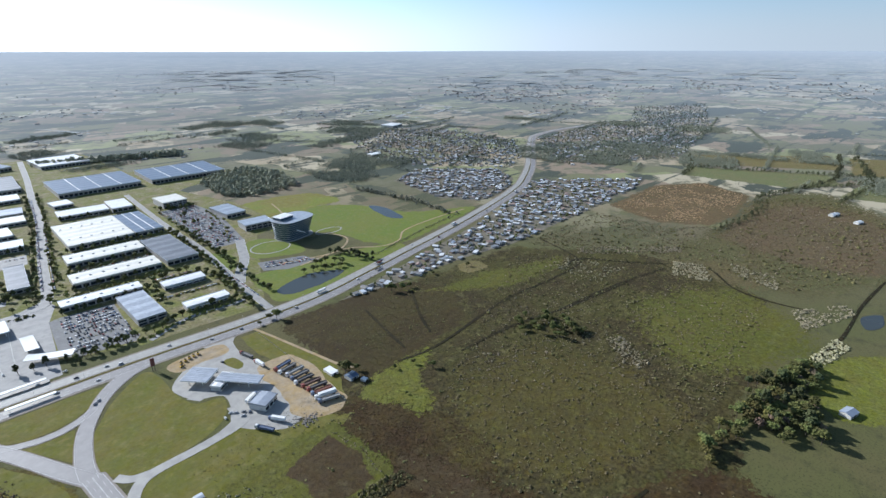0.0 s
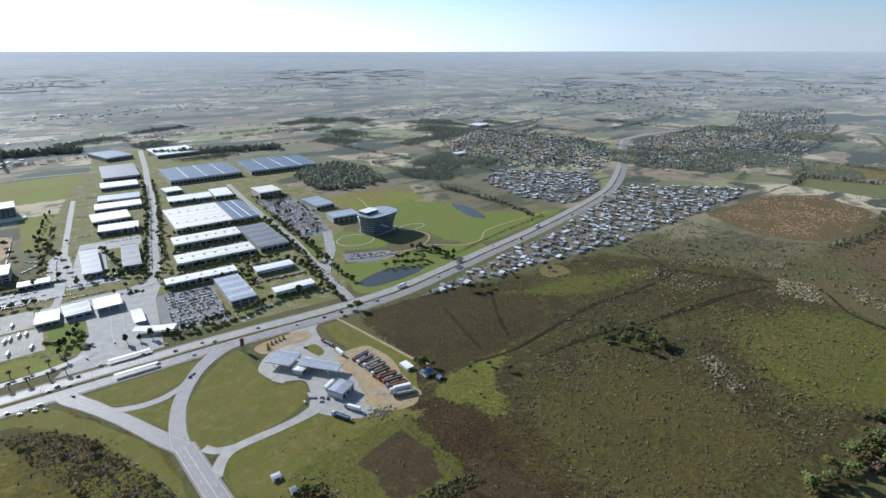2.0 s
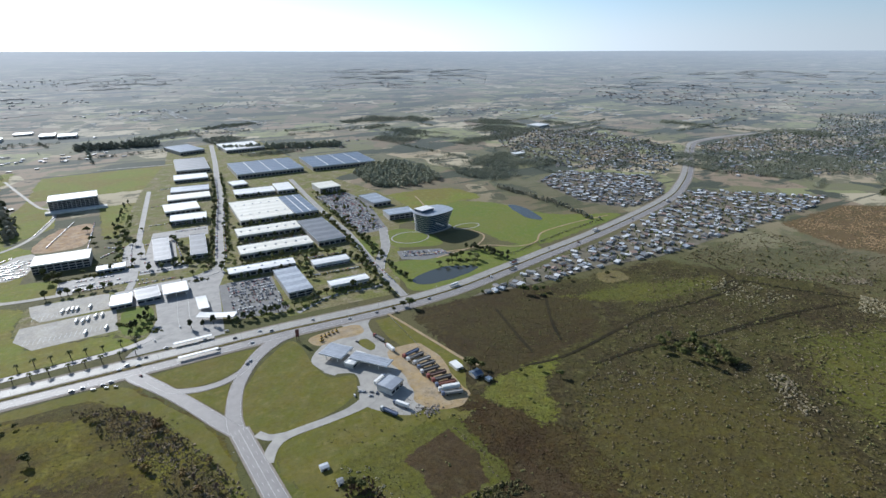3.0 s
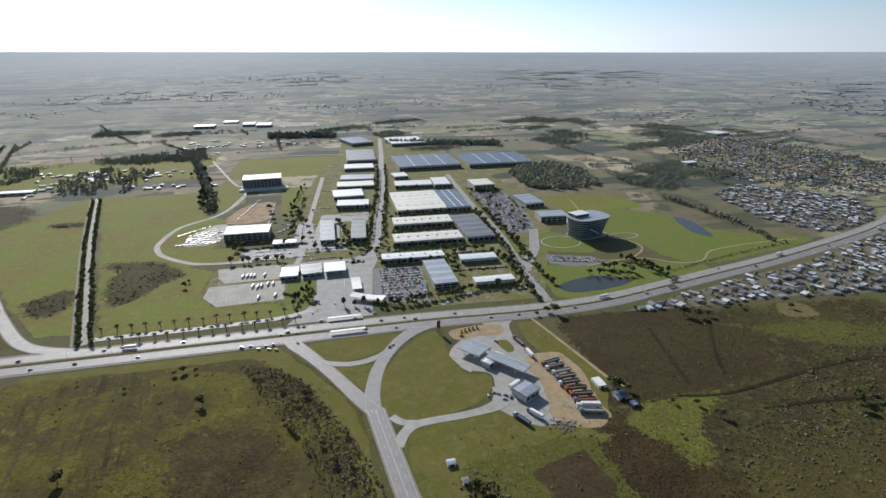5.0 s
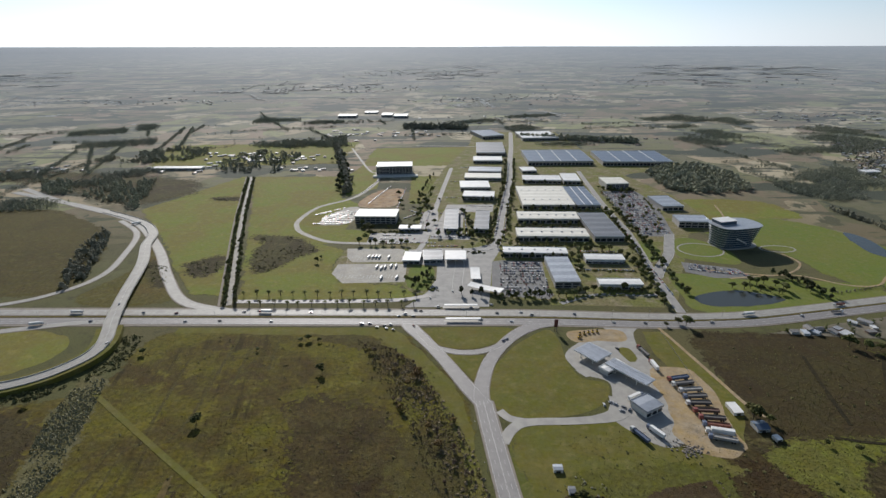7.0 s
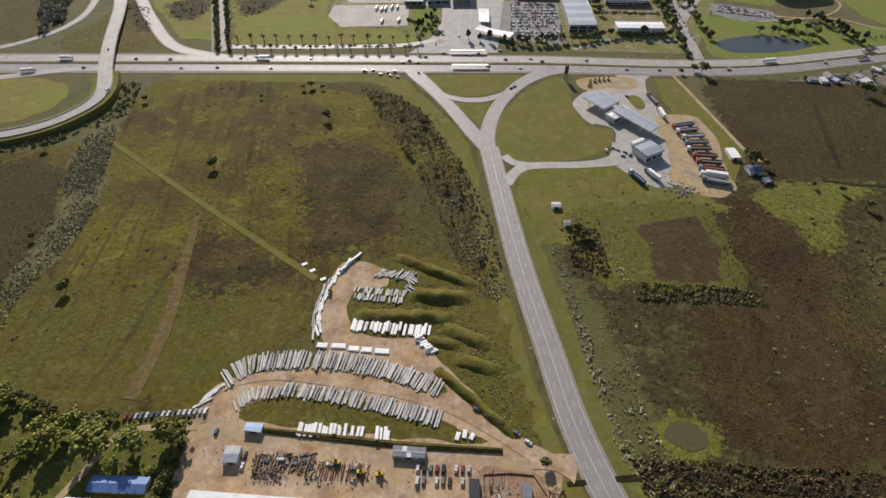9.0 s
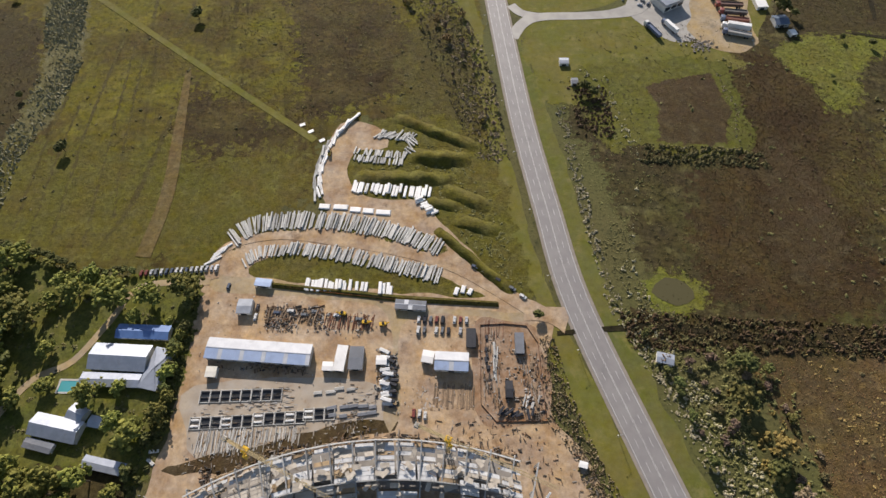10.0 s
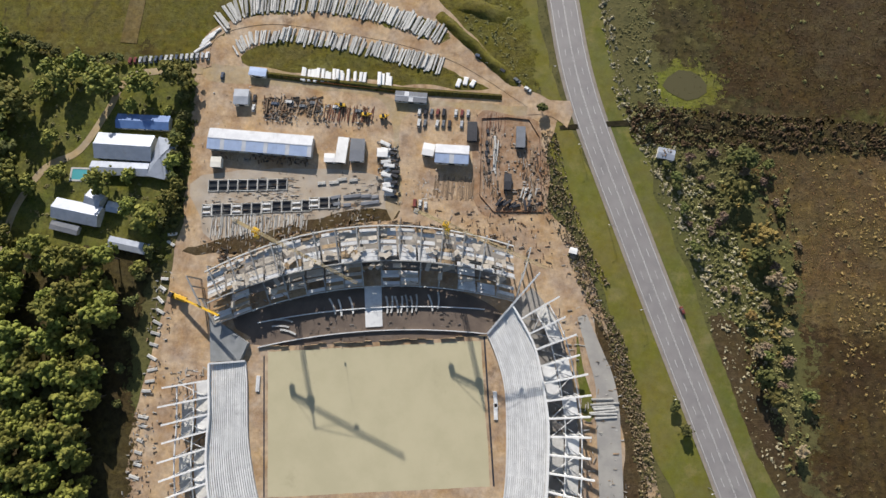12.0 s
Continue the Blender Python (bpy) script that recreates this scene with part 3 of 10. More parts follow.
M_SLATE = surf("dark_roof", (0.175, 0.185, 0.205), (0.14, 0.15, 0.165), 0.15, 0.5, 0.1, 0.1, dirt=(0.22, 0.22, 0.23), per_object=0.12)
M_BLUE = surf("blue_roof", (0.125, 0.165, 0.225), (0.10, 0.135, 0.19), 0.1, 0.45, 0.15, 0.05, dirt=(0.18, 0.21, 0.26), per_object=0.08)
M_WALL = surf("grey_cladding", (0.42, 0.40, 0.375), (0.35, 0.335, 0.315), 0.3, 0.7, 0, 0.1, per_object=0.15)
M_WALLP = surf("pale_render", (0.62, 0.60, 0.55), (0.54, 0.52, 0.47), 0.4, 0.85, 0, 0.1, dirt=(0.42, 0.40, 0.36), per_object=0.12)
M_STEEL = surf("white_steel", (0.74, 0.73, 0.70), (0.66, 0.65, 0.62), 1.0, 0.5, 0, 0)
M_DARKMETAL = surf("dark_metal", (0.05, 0.05, 0.055), (0.035, 0.035, 0.04), 1.0, 0.5, 0.3, 0)
M_GALV = surf("galvanised_steel", (0.35, 0.36, 0.37), (0.27, 0.28, 0.29), 1.0, 0.45, 0.6, 0)
M_YELLOW = surf("yellow_paint", (0.70, 0.42, 0.03), (0.58, 0.34, 0.03), 0.8, 0.45, 0, 0)
M_ORANGE = surf("orange_net", (0.55, 0.16, 0.04), (0.42, 0.13, 0.04), 0.5, 0.8, 0, 0)
M_BARK = surf("bark", (0.11, 0.085, 0.06), (0.075, 0.058, 0.042), 1.5, 0.95, 0, 0.4)
M_TYRE = surf("tyre_rubber", (0.02, 0.02, 0.02), (0.028, 0.028, 0.028), 4.0, 0.9, 0, 0)
M_TIMBER = surf("rough_timber", (0.26, 0.18, 0.11), (0.18, 0.125, 0.08), 0.8, 0.9, 0, 0.2, per_object=0.25)
M_TREE = foliage("broad_leaves", (0.040, 0.054, 0.017), (0.098, 0.116, 0.036))
M_PINE = foliage("pine_needles", (0.024, 0.036, 0.016), (0.058, 0.074, 0.030))
M_OLIVE = foliage("olive_leaves", (0.052, 0.062, 0.017), (0.125, 0.128, 0.038))
M_AUTUMN = foliage("autumn_leaves", (0.084, 0.066, 0.022), (0.165, 0.130, 0.044))
M_BARE = foliage("bare_twigs", (0.097, 0.084, 0.053), (0.186, 0.155, 0.106))
M_TUFT = foliage("pampas_tufts", (0.185, 0.190, 0.115), (0.33, 0.325, 0.225))
M_SHRUB = foliage("shrub_leaves", (0.066, 0.074, 0.029), (0.150, 0.154, 0.062))
M_SHRUBD = foliage("dark_shrub", (0.060, 0.050, 0.025), (0.112, 0.092, 0.046))
M_HOUSE_ROOF = palette("house_roofs", [(0.56, 0.57, 0.57), (0.26, 0.26, 0.26), (0.40, 0.41, 0.42), (0.17, 0.165, 0.16), (0.27, 0.19, 0.15), (0.64, 0.64, 0.63), (0.28, 0.29, 0.30), (0.46, 0.49, 0.53), (0.20, 0.19, 0.18)], 0.6)
M_HOUSE_ROOF1 = palette("house_roof_sheets", [(0.56, 0.57, 0.57), (0.26, 0.26, 0.26), (0.40, 0.41, 0.42), (0.17, 0.165, 0.16), (0.27, 0.19, 0.15), (0.64, 0.64, 0.63), (0.28, 0.29, 0.30), (0.46, 0.49, 0.53), (0.20, 0.19, 0.18)], 0.55, False)
M_HOUSE_WALL = palette("house_walls", [(0.50, 0.46, 0.40), (0.38, 0.33, 0.28), (0.56, 0.54, 0.50), (0.28, 0.20, 0.15), (0.42, 0.42, 0.40)], 0.85)
M_HOUSE_WALL1 = palette("house_wall_paints", [(0.50, 0.46, 0.40), (0.38, 0.33, 0.28), (0.56, 0.54, 0.50), (0.28, 0.20, 0.15), (0.42, 0.42, 0.40)], 0.85, False)
M_CAR = palette("car_paints", [(0.70, 0.70, 0.69), (0.42, 0.43, 0.44), (0.045, 0.045, 0.05), (0.62, 0.62, 0.60), (0.16, 0.17, 0.18), (0.20, 0.06, 0.05), (0.09, 0.11, 0.15), (0.55, 0.55, 0.53)], 0.3, False, vary=0.04)
M_TRAILER = palette("trailer_paints", [(0.20, 0.085, 0.06), (0.14, 0.13, 0.12), (0.20, 0.19, 0.18), (0.10, 0.13, 0.20), (0.34, 0.33, 0.31), (0.16, 0.10, 0.08)], 0.6, False, vary=0.2)
M_CAB = palette("cab_paints", [(0.66, 0.65, 0.62), (0.30, 0.10, 0.08), (0.62, 0.61, 0.60), (0.16, 0.19, 0.26), (0.70, 0.69, 0.66)], 0.35, False, vary=0.05)


def glass(name, tint, rough=0.08):
    m, nt, b = nodes_of(name)
    b.inputs["Base Color"].default_value = (*tint, 1)
    b.inputs["Roughness"].default_value = rough
    b.inputs["Specular IOR Level"].default_value = 0.8
    b.inputs["Metallic"].default_value = 0.0
    add_bump(nt, b, noise_of(nt, 0.35, 2), 0.04, 0.2)
    return m


M_GLASS = glass("dark_glazing", (0.018, 0.024, 0.032))
M_TOWER = glass("blue_glazing", (0.060, 0.090, 0.120), 0.12)
M_WATER = glass("still_water", (0.050, 0.055, 0.048), 0.18)
M_WATER.node_tree.nodes["Principled BSDF"].inputs["Specular IOR Level"].default_value = 0.4
M_POOL = glass("pool_water", (0.08, 0.34, 0.36), 0.05)


def far_land():
    """Open country: scrub close by, then a mosaic of fields and woods whose grain shrinks with distance to fit the
    camera's view, ending in haze painted into the base colour.
    """
    m, nt, b = nodes_of("country")
    L = nt.links.new
    geo = nt.nodes.new("ShaderNodeNewGeometry")
    near = mix_rgb(nt, ramp(nt, noise_of(nt, 0.006, 5), 0.4, 0.6), (0.100, 0.100, 0.032), (0.112, 0.098, 0.038))
    near = mix_rgb(nt, ramp(nt, noise_of(nt, 0.05, 6, 0.7), 0.5, 0.68), near, (0.070, 0.066, 0.026))
    near = mix_rgb(nt, ramp(nt, noise_of(nt, 0.5, 5, 0.7), 0.52, 0.66), near, (0.050, 0.050, 0.019))
    sx = nt.nodes.new("ShaderNodeSeparateXYZ")
    L(geo.outputs["Position"], sx.inputs[0])
    d = nt.nodes.new("ShaderNodeMath")
    d.operation = 'SUBTRACT'
    d.inputs[0].default_value = 345
    L(sx.outputs[2], d.inputs[1])
    k = nt.nodes.new("ShaderNodeMath")
    k.operation = 'DIVIDE'
    k.inputs[0].default_value = 345
    L(d.outputs[0], k.inputs[1])
    flat = nt.nodes.new("ShaderNodeVectorMath")
    flat.operation = 'SCALE'
    L(geo.outputs["Position"], flat.inputs[0])
    L(k.outputs[0], flat.inputs["Scale"])

    def far_noise(scale, detail, rough, sc=(1, 1, 0), turn=0.0):
        mp = nt.nodes.new("ShaderNodeMapping")
        mp.inputs["Scale"].default_value = sc
        mp.inputs["Rotation"].default_value = (0, 0, radians(turn))
        n = nt.nodes.new("ShaderNodeTexNoise")
        n.inputs["Scale"].default_value, n.inputs["Detail"].default_value, n.inputs["Roughness"].default_value = scale, detail, rough
        L(flat.outputs[0], mp.inputs[0])
        L(mp.outputs[0], n.inputs["Vector"])
        return n.outputs["Fac"]

    vor = nt.nodes.new("ShaderNodeTexVoronoi")
    vor.feature = 'F1'
    vor.distance = 'CHEBYCHEV'
    vor.inputs["Scale"].default_value = 0.0062
    mp = nt.nodes.new("ShaderNodeMapping")
    mp.inputs["Scale"].default_value = (1.0, 0.75, 0)
    mp.inputs["Rotation"].default_value = (0, 0, radians(24))
    L(flat.outputs[0], mp.inputs[0])
    L(mp.outputs[0], vor.inputs["Vector"])
    sep = nt.nodes.new("ShaderNodeSeparateColor")
    L(vor.outputs["Color"], sep.inputs[0])
    cr = nt.nodes.new("ShaderNodeValToRGB")
    cr.color_ramp.interpolation = 'CONSTANT'
    el = cr.color_ramp.elements
    cols = [(0.165, 0.162, 0.082), (0.235, 0.240, 0.112), (0.205, 0.160, 0.105), (0.350, 0.285, 0.185), (0.135, 0.132, 0.072), (0.255, 0.195, 0.132), (0.430, 0.370, 0.250)]
    el[0].color = (*cols[0], 1)
    el[1].position, el[1].color = 1 / len(cols), (*cols[1], 1)
    for i, c in enumerate(cols[2:], 2):
        el.new(i / len(cols)).color = (*c, 1)
    L(sep.outputs[0], cr.inputs[0])
    # scrub in the fields, woods with ragged edges, hedges drawn out along the field pattern, a few pale yards
    mosaic = mix_rgb(nt, ramp(nt, far_noise(0.018, 5, 0.6), 0.50, 0.60), cr.outputs[0], (0.160, 0.148, 0.090))
    mosaic = mix_rgb(nt, ramp(nt, far_noise(0.0075, 5, 0.6, (0.35, 2.2, 1), 24), 0.57, 0.60), mosaic, (0.070, 0.076, 0.050))
    mosaic = mix_rgb(nt, ramp(nt, far_noise(0.0030, 6, 0.6, (0.7, 1.6, 1), 10), 0.545, 0.57), mosaic, (0.056, 0.066, 0.046))
    mosaic = mix_rgb(nt, ramp(nt, far_noise(0.0060, 5, 0.6, (1.3, 0.8, 1), -20), 0.59, 0.61), mosaic, (0.062, 0.070, 0.048))
    mosaic = mix_rgb(nt, ramp(nt, far_noise(0.020, 4, 0.7, (1, 1, 1)), 0.735, 0.755), mosaic, (0.62, 0.62, 0.60))
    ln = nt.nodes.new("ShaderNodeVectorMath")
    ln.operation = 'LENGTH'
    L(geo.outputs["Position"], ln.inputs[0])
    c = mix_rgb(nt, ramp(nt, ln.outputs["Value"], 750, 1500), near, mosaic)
    # aerial haze painted into the base colour, stronger with distance
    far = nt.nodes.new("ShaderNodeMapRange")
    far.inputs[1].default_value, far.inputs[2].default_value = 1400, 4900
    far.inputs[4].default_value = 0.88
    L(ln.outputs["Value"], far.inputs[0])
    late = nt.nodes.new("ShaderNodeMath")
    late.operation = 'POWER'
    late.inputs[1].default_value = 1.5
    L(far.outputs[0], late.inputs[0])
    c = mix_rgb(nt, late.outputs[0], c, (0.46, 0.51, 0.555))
    L(c, b.inputs["Base Color"])
    # slight sheen adds a haze-like veil at low angles
    b.inputs["Sheen Weight"].default_value = 0.035
    b.inputs["Sheen Roughness"].default_value = 0.5
    b.inputs["Roughness"].default_value = 0.9
    b.inputs["Specular IOR Level"].default_value = 0.12
    add_bump(nt, b, noise_of(nt, 0.5, 5, 0.7), 0.5, 0.8)
    return m


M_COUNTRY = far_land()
M_PARKFLOOR = land("park_floor", (0.140, 0.162, 0.055), (0.175, 0.172, 0.100), (0.085, 0.098, 0.038), (0.25, 0.24, 0.19), big=0.03, mid=0.05, fine=0.25, bump=0.2)
M_MUD = glass("muddy_water", (0.080, 0.070, 0.028), 0.6)
M_MUD.node_tree.nodes["Principled BSDF"].inputs["Specular IOR Level"].default_value = 0.25
# farm trees lightened: distance haze painted into the leaf colour
M_HAZETREE = foliage("hazed_farm_leaves", (0.110, 0.130, 0.098), (0.185, 0.210, 0.160))
M_HEDGE = foliage("hedge_leaves", (0.046, 0.060, 0.032), (0.098, 0.116, 0.060))
M_WORN = land("worn_track", (0.126, 0.101, 0.050), (0.112, 0.094, 0.044), (0.088, 0.072, 0.034), (0.145, 0.118, 0.062), fine=0.9, bump=0.2)
M_AMBER = foliage("amber_reeds", (0.130, 0.100, 0.038), (0.25, 0.195, 0.080))
M_MOOR = land("pale_moor", (0.106, 0.095, 0.051), (0.089, 0.097, 0.046), (0.060, 0.058, 0.032), (0.127, 0.112, 0.068), big=0.006, fine=0.3)
M_HEATHG = land("olive_heath", (0.066, 0.061, 0.024), (0.078, 0.073, 0.027), (0.038, 0.034, 0.015), (0.096, 0.090, 0.034), fine=0.5)
# needles greyed and lightened, painting haze over the distant groves
M_HAZEPINE = foliage("hazed_needles", (0.130, 0.150, 0.110), (0.225, 0.245, 0.180))
M_VERGE = land("green_verge", (0.098, 0.118, 0.034), (0.116, 0.124, 0.044), (0.078, 0.092, 0.028), (0.160, 0.150, 0.070), big=0.03, fine=1.4, bump=0.15, spot_at=(0.5, 0.8), mottle=0.16)
M_REEDY = land("reed_ground", (0.118, 0.120, 0.062), (0.100, 0.104, 0.050), (0.062, 0.064, 0.032), (0.165, 0.168, 0.100), fine=0.45)
M_PEAT = land("wet_peat", (0.020, 0.019, 0.010), (0.028, 0.025, 0.013), (0.012, 0.011, 0.006), (0.040, 0.036, 0.018), fine=0.4)
M_MAUVE = land("mauve_moor", (0.112, 0.092, 0.058), (0.100, 0.088, 0.054), (0.064, 0.054, 0.034), (0.140, 0.112, 0.074), big=0.006, fine=0.3)
M_AMBERG = land("amber_bog", (0.098, 0.074, 0.038), (0.074, 0.060, 0.031), (0.042, 0.036, 0.021), (0.150, 0.112, 0.058), fine=0.7)
M_BLADE = foliage("dry_blades", (0.070, 0.070, 0.018), (0.150, 0.146, 0.036))
M_BLADEG = foliage("green_blades", (0.054, 0.056, 0.021), (0.104, 0.104, 0.040))
M_TUSSOCK = foliage("olive_tussocks", (0.062, 0.064, 0.028), (0.190, 0.186, 0.090))
M_BLADEB = foliage("brown_blades", (0.048, 0.036, 0.018), (0.088, 0.066, 0.033))
# lawn colour darkened to stand for the shade of garden trees
M_SHADY = land("shady_lawn", (0.086, 0.104, 0.029), (0.107, 0.117, 0.034), (0.055, 0.065, 0.021), (0.143, 0.137, 0.052), big=0.03, fine=0.8, bump=0.2)
M_LOT = surf("car_park_asphalt", (0.165, 0.162, 0.158), (0.20, 0.195, 0.188), 0.1, 0.8, 0, 0.1, 3.0, dirt=(0.12, 0.13, 0.08), spec=0.3, mottle=0.2)

M_PALEPAVE = surf("pale_lorry_paving", (0.38, 0.352, 0.298), (0.31, 0.288, 0.248), 0.05, 0.8, 0, 0.1, 3.0, dirt=(0.20, 0.19, 0.165), spec=0.3, mottle=0.25)

# ---- the land ----
def make_ground():
    radii = [0, 60, 150, 300, 500, 800, 1200, 1700, 2200, 2500] + list(np.linspace(2620, 4900, 26))
    k = 160
    V, F = [(10, 25, 0)], []
    for r in radii[1:]:
        for i in range(k):
            a = 2 * math.pi * i / k
            x, y = 10 + r * math.cos(a), 25 + r * math.sin(a)
            roll = 0
            if r > 2500:
                w = min(1, (r - 2500) / 800)
                roll = w * 10 * noise.noise((x * 0.0009, y * 0.0009, 0)) * (0.25 if r > 4700 else 1)
            V.append((x, y, float(gz(x, y)) + roll))
    b = Build()
    b.v = V
    for i in range(k):
        b.f.append((0, 1 + i, 1 + (i + 1) % k))
    for q in range(len(radii) - 2):
        for i in range(k):
            a, c = 1 + q * k, 1 + (q + 1) * k
            b.f.append((a + i, c + i, c + (i + 1) % k, a + (i + 1) % k))
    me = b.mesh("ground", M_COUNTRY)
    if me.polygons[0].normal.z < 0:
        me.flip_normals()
    return tagged(new("ground", me), "rolling scrub and farmland with haze painted into its far colour", "ground", "", "structure")


make_ground()

# ground covers, from the widest to the smallest
patch("ground_marsh", [(90, 380), (250, 400), (300, 500), (420, 520), (660, 505), (690, 480), (800, 300), (720, 120), (470, 90), (380, 60), (250, 90), (150, 120), (100, 250)], 0.05,
      M_MARSH, "rough green marsh grass cut by ditches", rough=8)
patch("ground_moor", [(262, 537), (330, 545), (440, 540), (474, 470), (430, 392), (366, 386), (286, 381), (264, 417)], 0.07, M_HEATH, "dark brown heath beside the highway", rough=5, fray=14)
patch("ground_meadow", [(434, 508), (499, 446), (562, 412), (654, 406), (692, 424), (618, 446), (560, 470), (470, 480)], 0.07, M_MEADOW, "greener strip across the marsh", rough=5, fray=22)
patch("ground_meadow", [(633, 256), (744, 185), (707, 91), (636, 72), (563, 107), (524, 146), (553, 214)], 0.07, M_MEADOW, "fresh green grass in the middle of the marsh", rough=10, fray=60)
patch("ground_thicket", [(224, 364), (259, 342), (275, 312), (290, 269), (289, 233), (272, 205), (246, 184), (240, 146), (205, 140), (190, 180), (200, 250), (199, 268), (202, 308), (203, 338)], 0.08, M_HEATHMIX, "dark reddish-brown scrubby heath", rough=7, fray=26)
patch("ground_thicket", [(205, 122), (260, 118), (340, 112), (390, 60), (330, -40), (250, -110), (200, -60), (190, 20), (195, 80)], 0.08, M_BOG, "brown boggy heath beside the road", rough=8, fray=26)
patch("ground_thicket", [(200, 345), (267, 349), (268, 306), (240, 233), (260, 190), (246, 146), (162, 143), (152, 166), (152, 200), (170, 237), (192, 262)], 0.08, M_BOG, "reddish dark heath behind the pond", rough=8, fray=24)
patch("ground_amber", [(174, 118), (239, 117), (300, 104), (310, 40), (262, 10), (230, 24), (192, 30), (186, 65)], 0.08, M_AMBERG, "amber reed bog", rough=6, fray=20)
patch("ground_thicket", [(101, 141), (144, 139), (190, 136), (241, 134), (300, 128), (300, 108), (239, 119), (189, 121), (144, 121), (107, 122)], 0.08, M_HEATH, "dark overgrown hollow along the ditch", rough=3, fray=8)
patch("ground_soil", [(143, 26), (158, 24), (176, -16), (184, -60), (166, -60), (151, -14)], 0.08, M_BROWN, "bare dark soil beside the road", rough=2, fray=5)
patch("ground_lime", [(117, 158), (126, 169), (142, 169), (152, 159), (148, 146), (134, 141), (121, 145)], 0.08, M_LIME, "fresh green rim of a small pond", rough=3, fray=12)
patch("ground_rust", [(1014, 512), (1241, 522), (1357, 446), (1303, 325), (1123, 296), (1018, 315), (973, 390)], 0.08, M_RUST, "rust-coloured shrubland", smooth=False, rough=5, fray=16)
patch("ground_moor", [(800, 310), (1000, 290), (1300, 300), (1420, 200), (1250, 60), (950, 40), (800, 120)], 0.06, M_MOOR, "brownish open moor", rough=14, fray=60)
patch("ground_lime", [(252, 366), (290, 376), (352, 376), (326, 354), (304, 336), (292, 304), (270, 300), (264, 326), (248, 346)], 0.10, M_LIME, "bright lime-green wet grass", rough=4, fray=16)
patch("ground_pasture", [(1405, 515), (1520, 540), (1660, 250), (1560, 200), (1450, 257)], 0.08, M_PALEGRASS, "green pasture behind a hedge", smooth=False, rough=4)
patch("ground_pasture", [(1560, 560), (1700, 600), (1960, 300), (1750, 230)], 0.08, M_STRAW, "pale stubble field", smooth=False, rough=4)
patch("ground_pasture", [(1700, 200), (1960, 250), (2100, -60), (1850, -150)], 0.08, M_STRAW, "pale tilled field", smooth=False, rough=4)
patch("ground_pasture", [(1420, 180), (1650, 160), (1780, -160), (1500, -150)], 0.08, M_PALEGRASS, "fallow field between hedges", smooth=False, rough=4)
patch("ground_heath", [(300, 285), (420, 300), (470, 200), (430, 122), (330, 130), (282, 200)], 0.09, M_HEATHG, "dark olive heath in the marsh", rough=10, fray=60)
patch("ground_bare", [(543, 514), (581, 514), (582, 485), (546, 483)], 0.10, M_STRAW, "pale dry clearing", rough=3)
patch("ground_moor", [(1000, 282), (1284, 232), (1215, 72), (974, 46), (930, 107), (935, 199)], 0.10, M_MAUVE, "brownish mauve open moor", rough=10, fray=40)
patch("ground_pasture", [(590, 62), (656, 39), (690, 0), (640, -30), (560, -20), (535, 30)], 0.10, M_LIME, "yellow-green field beside the grove", rough=4, fray=10)
patch("field_west", [(-330, 440), (-300, 545), (-60, 545), (-30, 520), (18, 430), (25, 330), (30, 250), (10, 215), (-30, 270), (-60, 285), (-86, 262), (-84, 225), (-110, 206), (-138, 180), (-150, 164), (-200, 162), (-300, 172), (-420, 190), (-440, 380)], 0.06,
      M_FALLOW, "half-overgrown fallow field with old plough lines", rough=4)
patch("ground_bog", [(-700, 380), (-470, 420), (-390, 400), (-330, 380), (-300, 200), (-420, 170), (-700, 180)], 0.07, M_HEATH, "dark reedy bog", rough=8, fray=24)
patch("ground_reeds", [(-345, 460), (-322, 458), (-312, 427), (-285, 338), (-287, 288), (-295, 250), (-290, 205), (-312, 200), (-317, 260), (-311, 293), (-320, 351), (-339, 401)], 0.09, M_REEDY, "grey-green reed ground along the bog", rough=4, fray=9)
patch("ground_heath", [(-136, 415), (-96, 428), (-54, 412), (-30, 375), (-24, 321), (-61, 298), (-106, 290), (-112, 340)], 0.09, M_HEATHMIX, "dark heath in the fallow field", rough=7, fray=30)
patch("ground_heath", [(-146, 543), (-84, 540), (-62, 512), (-105, 518)], 0.09, M_HEATHG, "small dark heath patch near the highway", rough=3, fray=10)
patch("ground_heath", [(-199, 325), (-170, 309), (-119, 275), (-96, 254), (-121, 230), (-152, 198), (-178, 178), (-190, 252)], 0.09, M_HEATHMIX, "dark heath in the fallow field", rough=6, fray=30)
patch("ground_heath", [(-20, 400), (12, 380), (18, 320), (8, 270), (-30, 285), (-40, 340)], 0.09, M_HEATHG, "olive heath beside the thorn thicket", rough=6, fray=30)
patch("ground_heath", [(-310, 262), (-225, 252), (-150, 262), (-92, 250), (-88, 218), (-136, 184), (-200, 168), (-310, 172)], 0.09, M_ROUGHGRASS, "darker rough grass at the foot of the field", rough=8, fray=44)
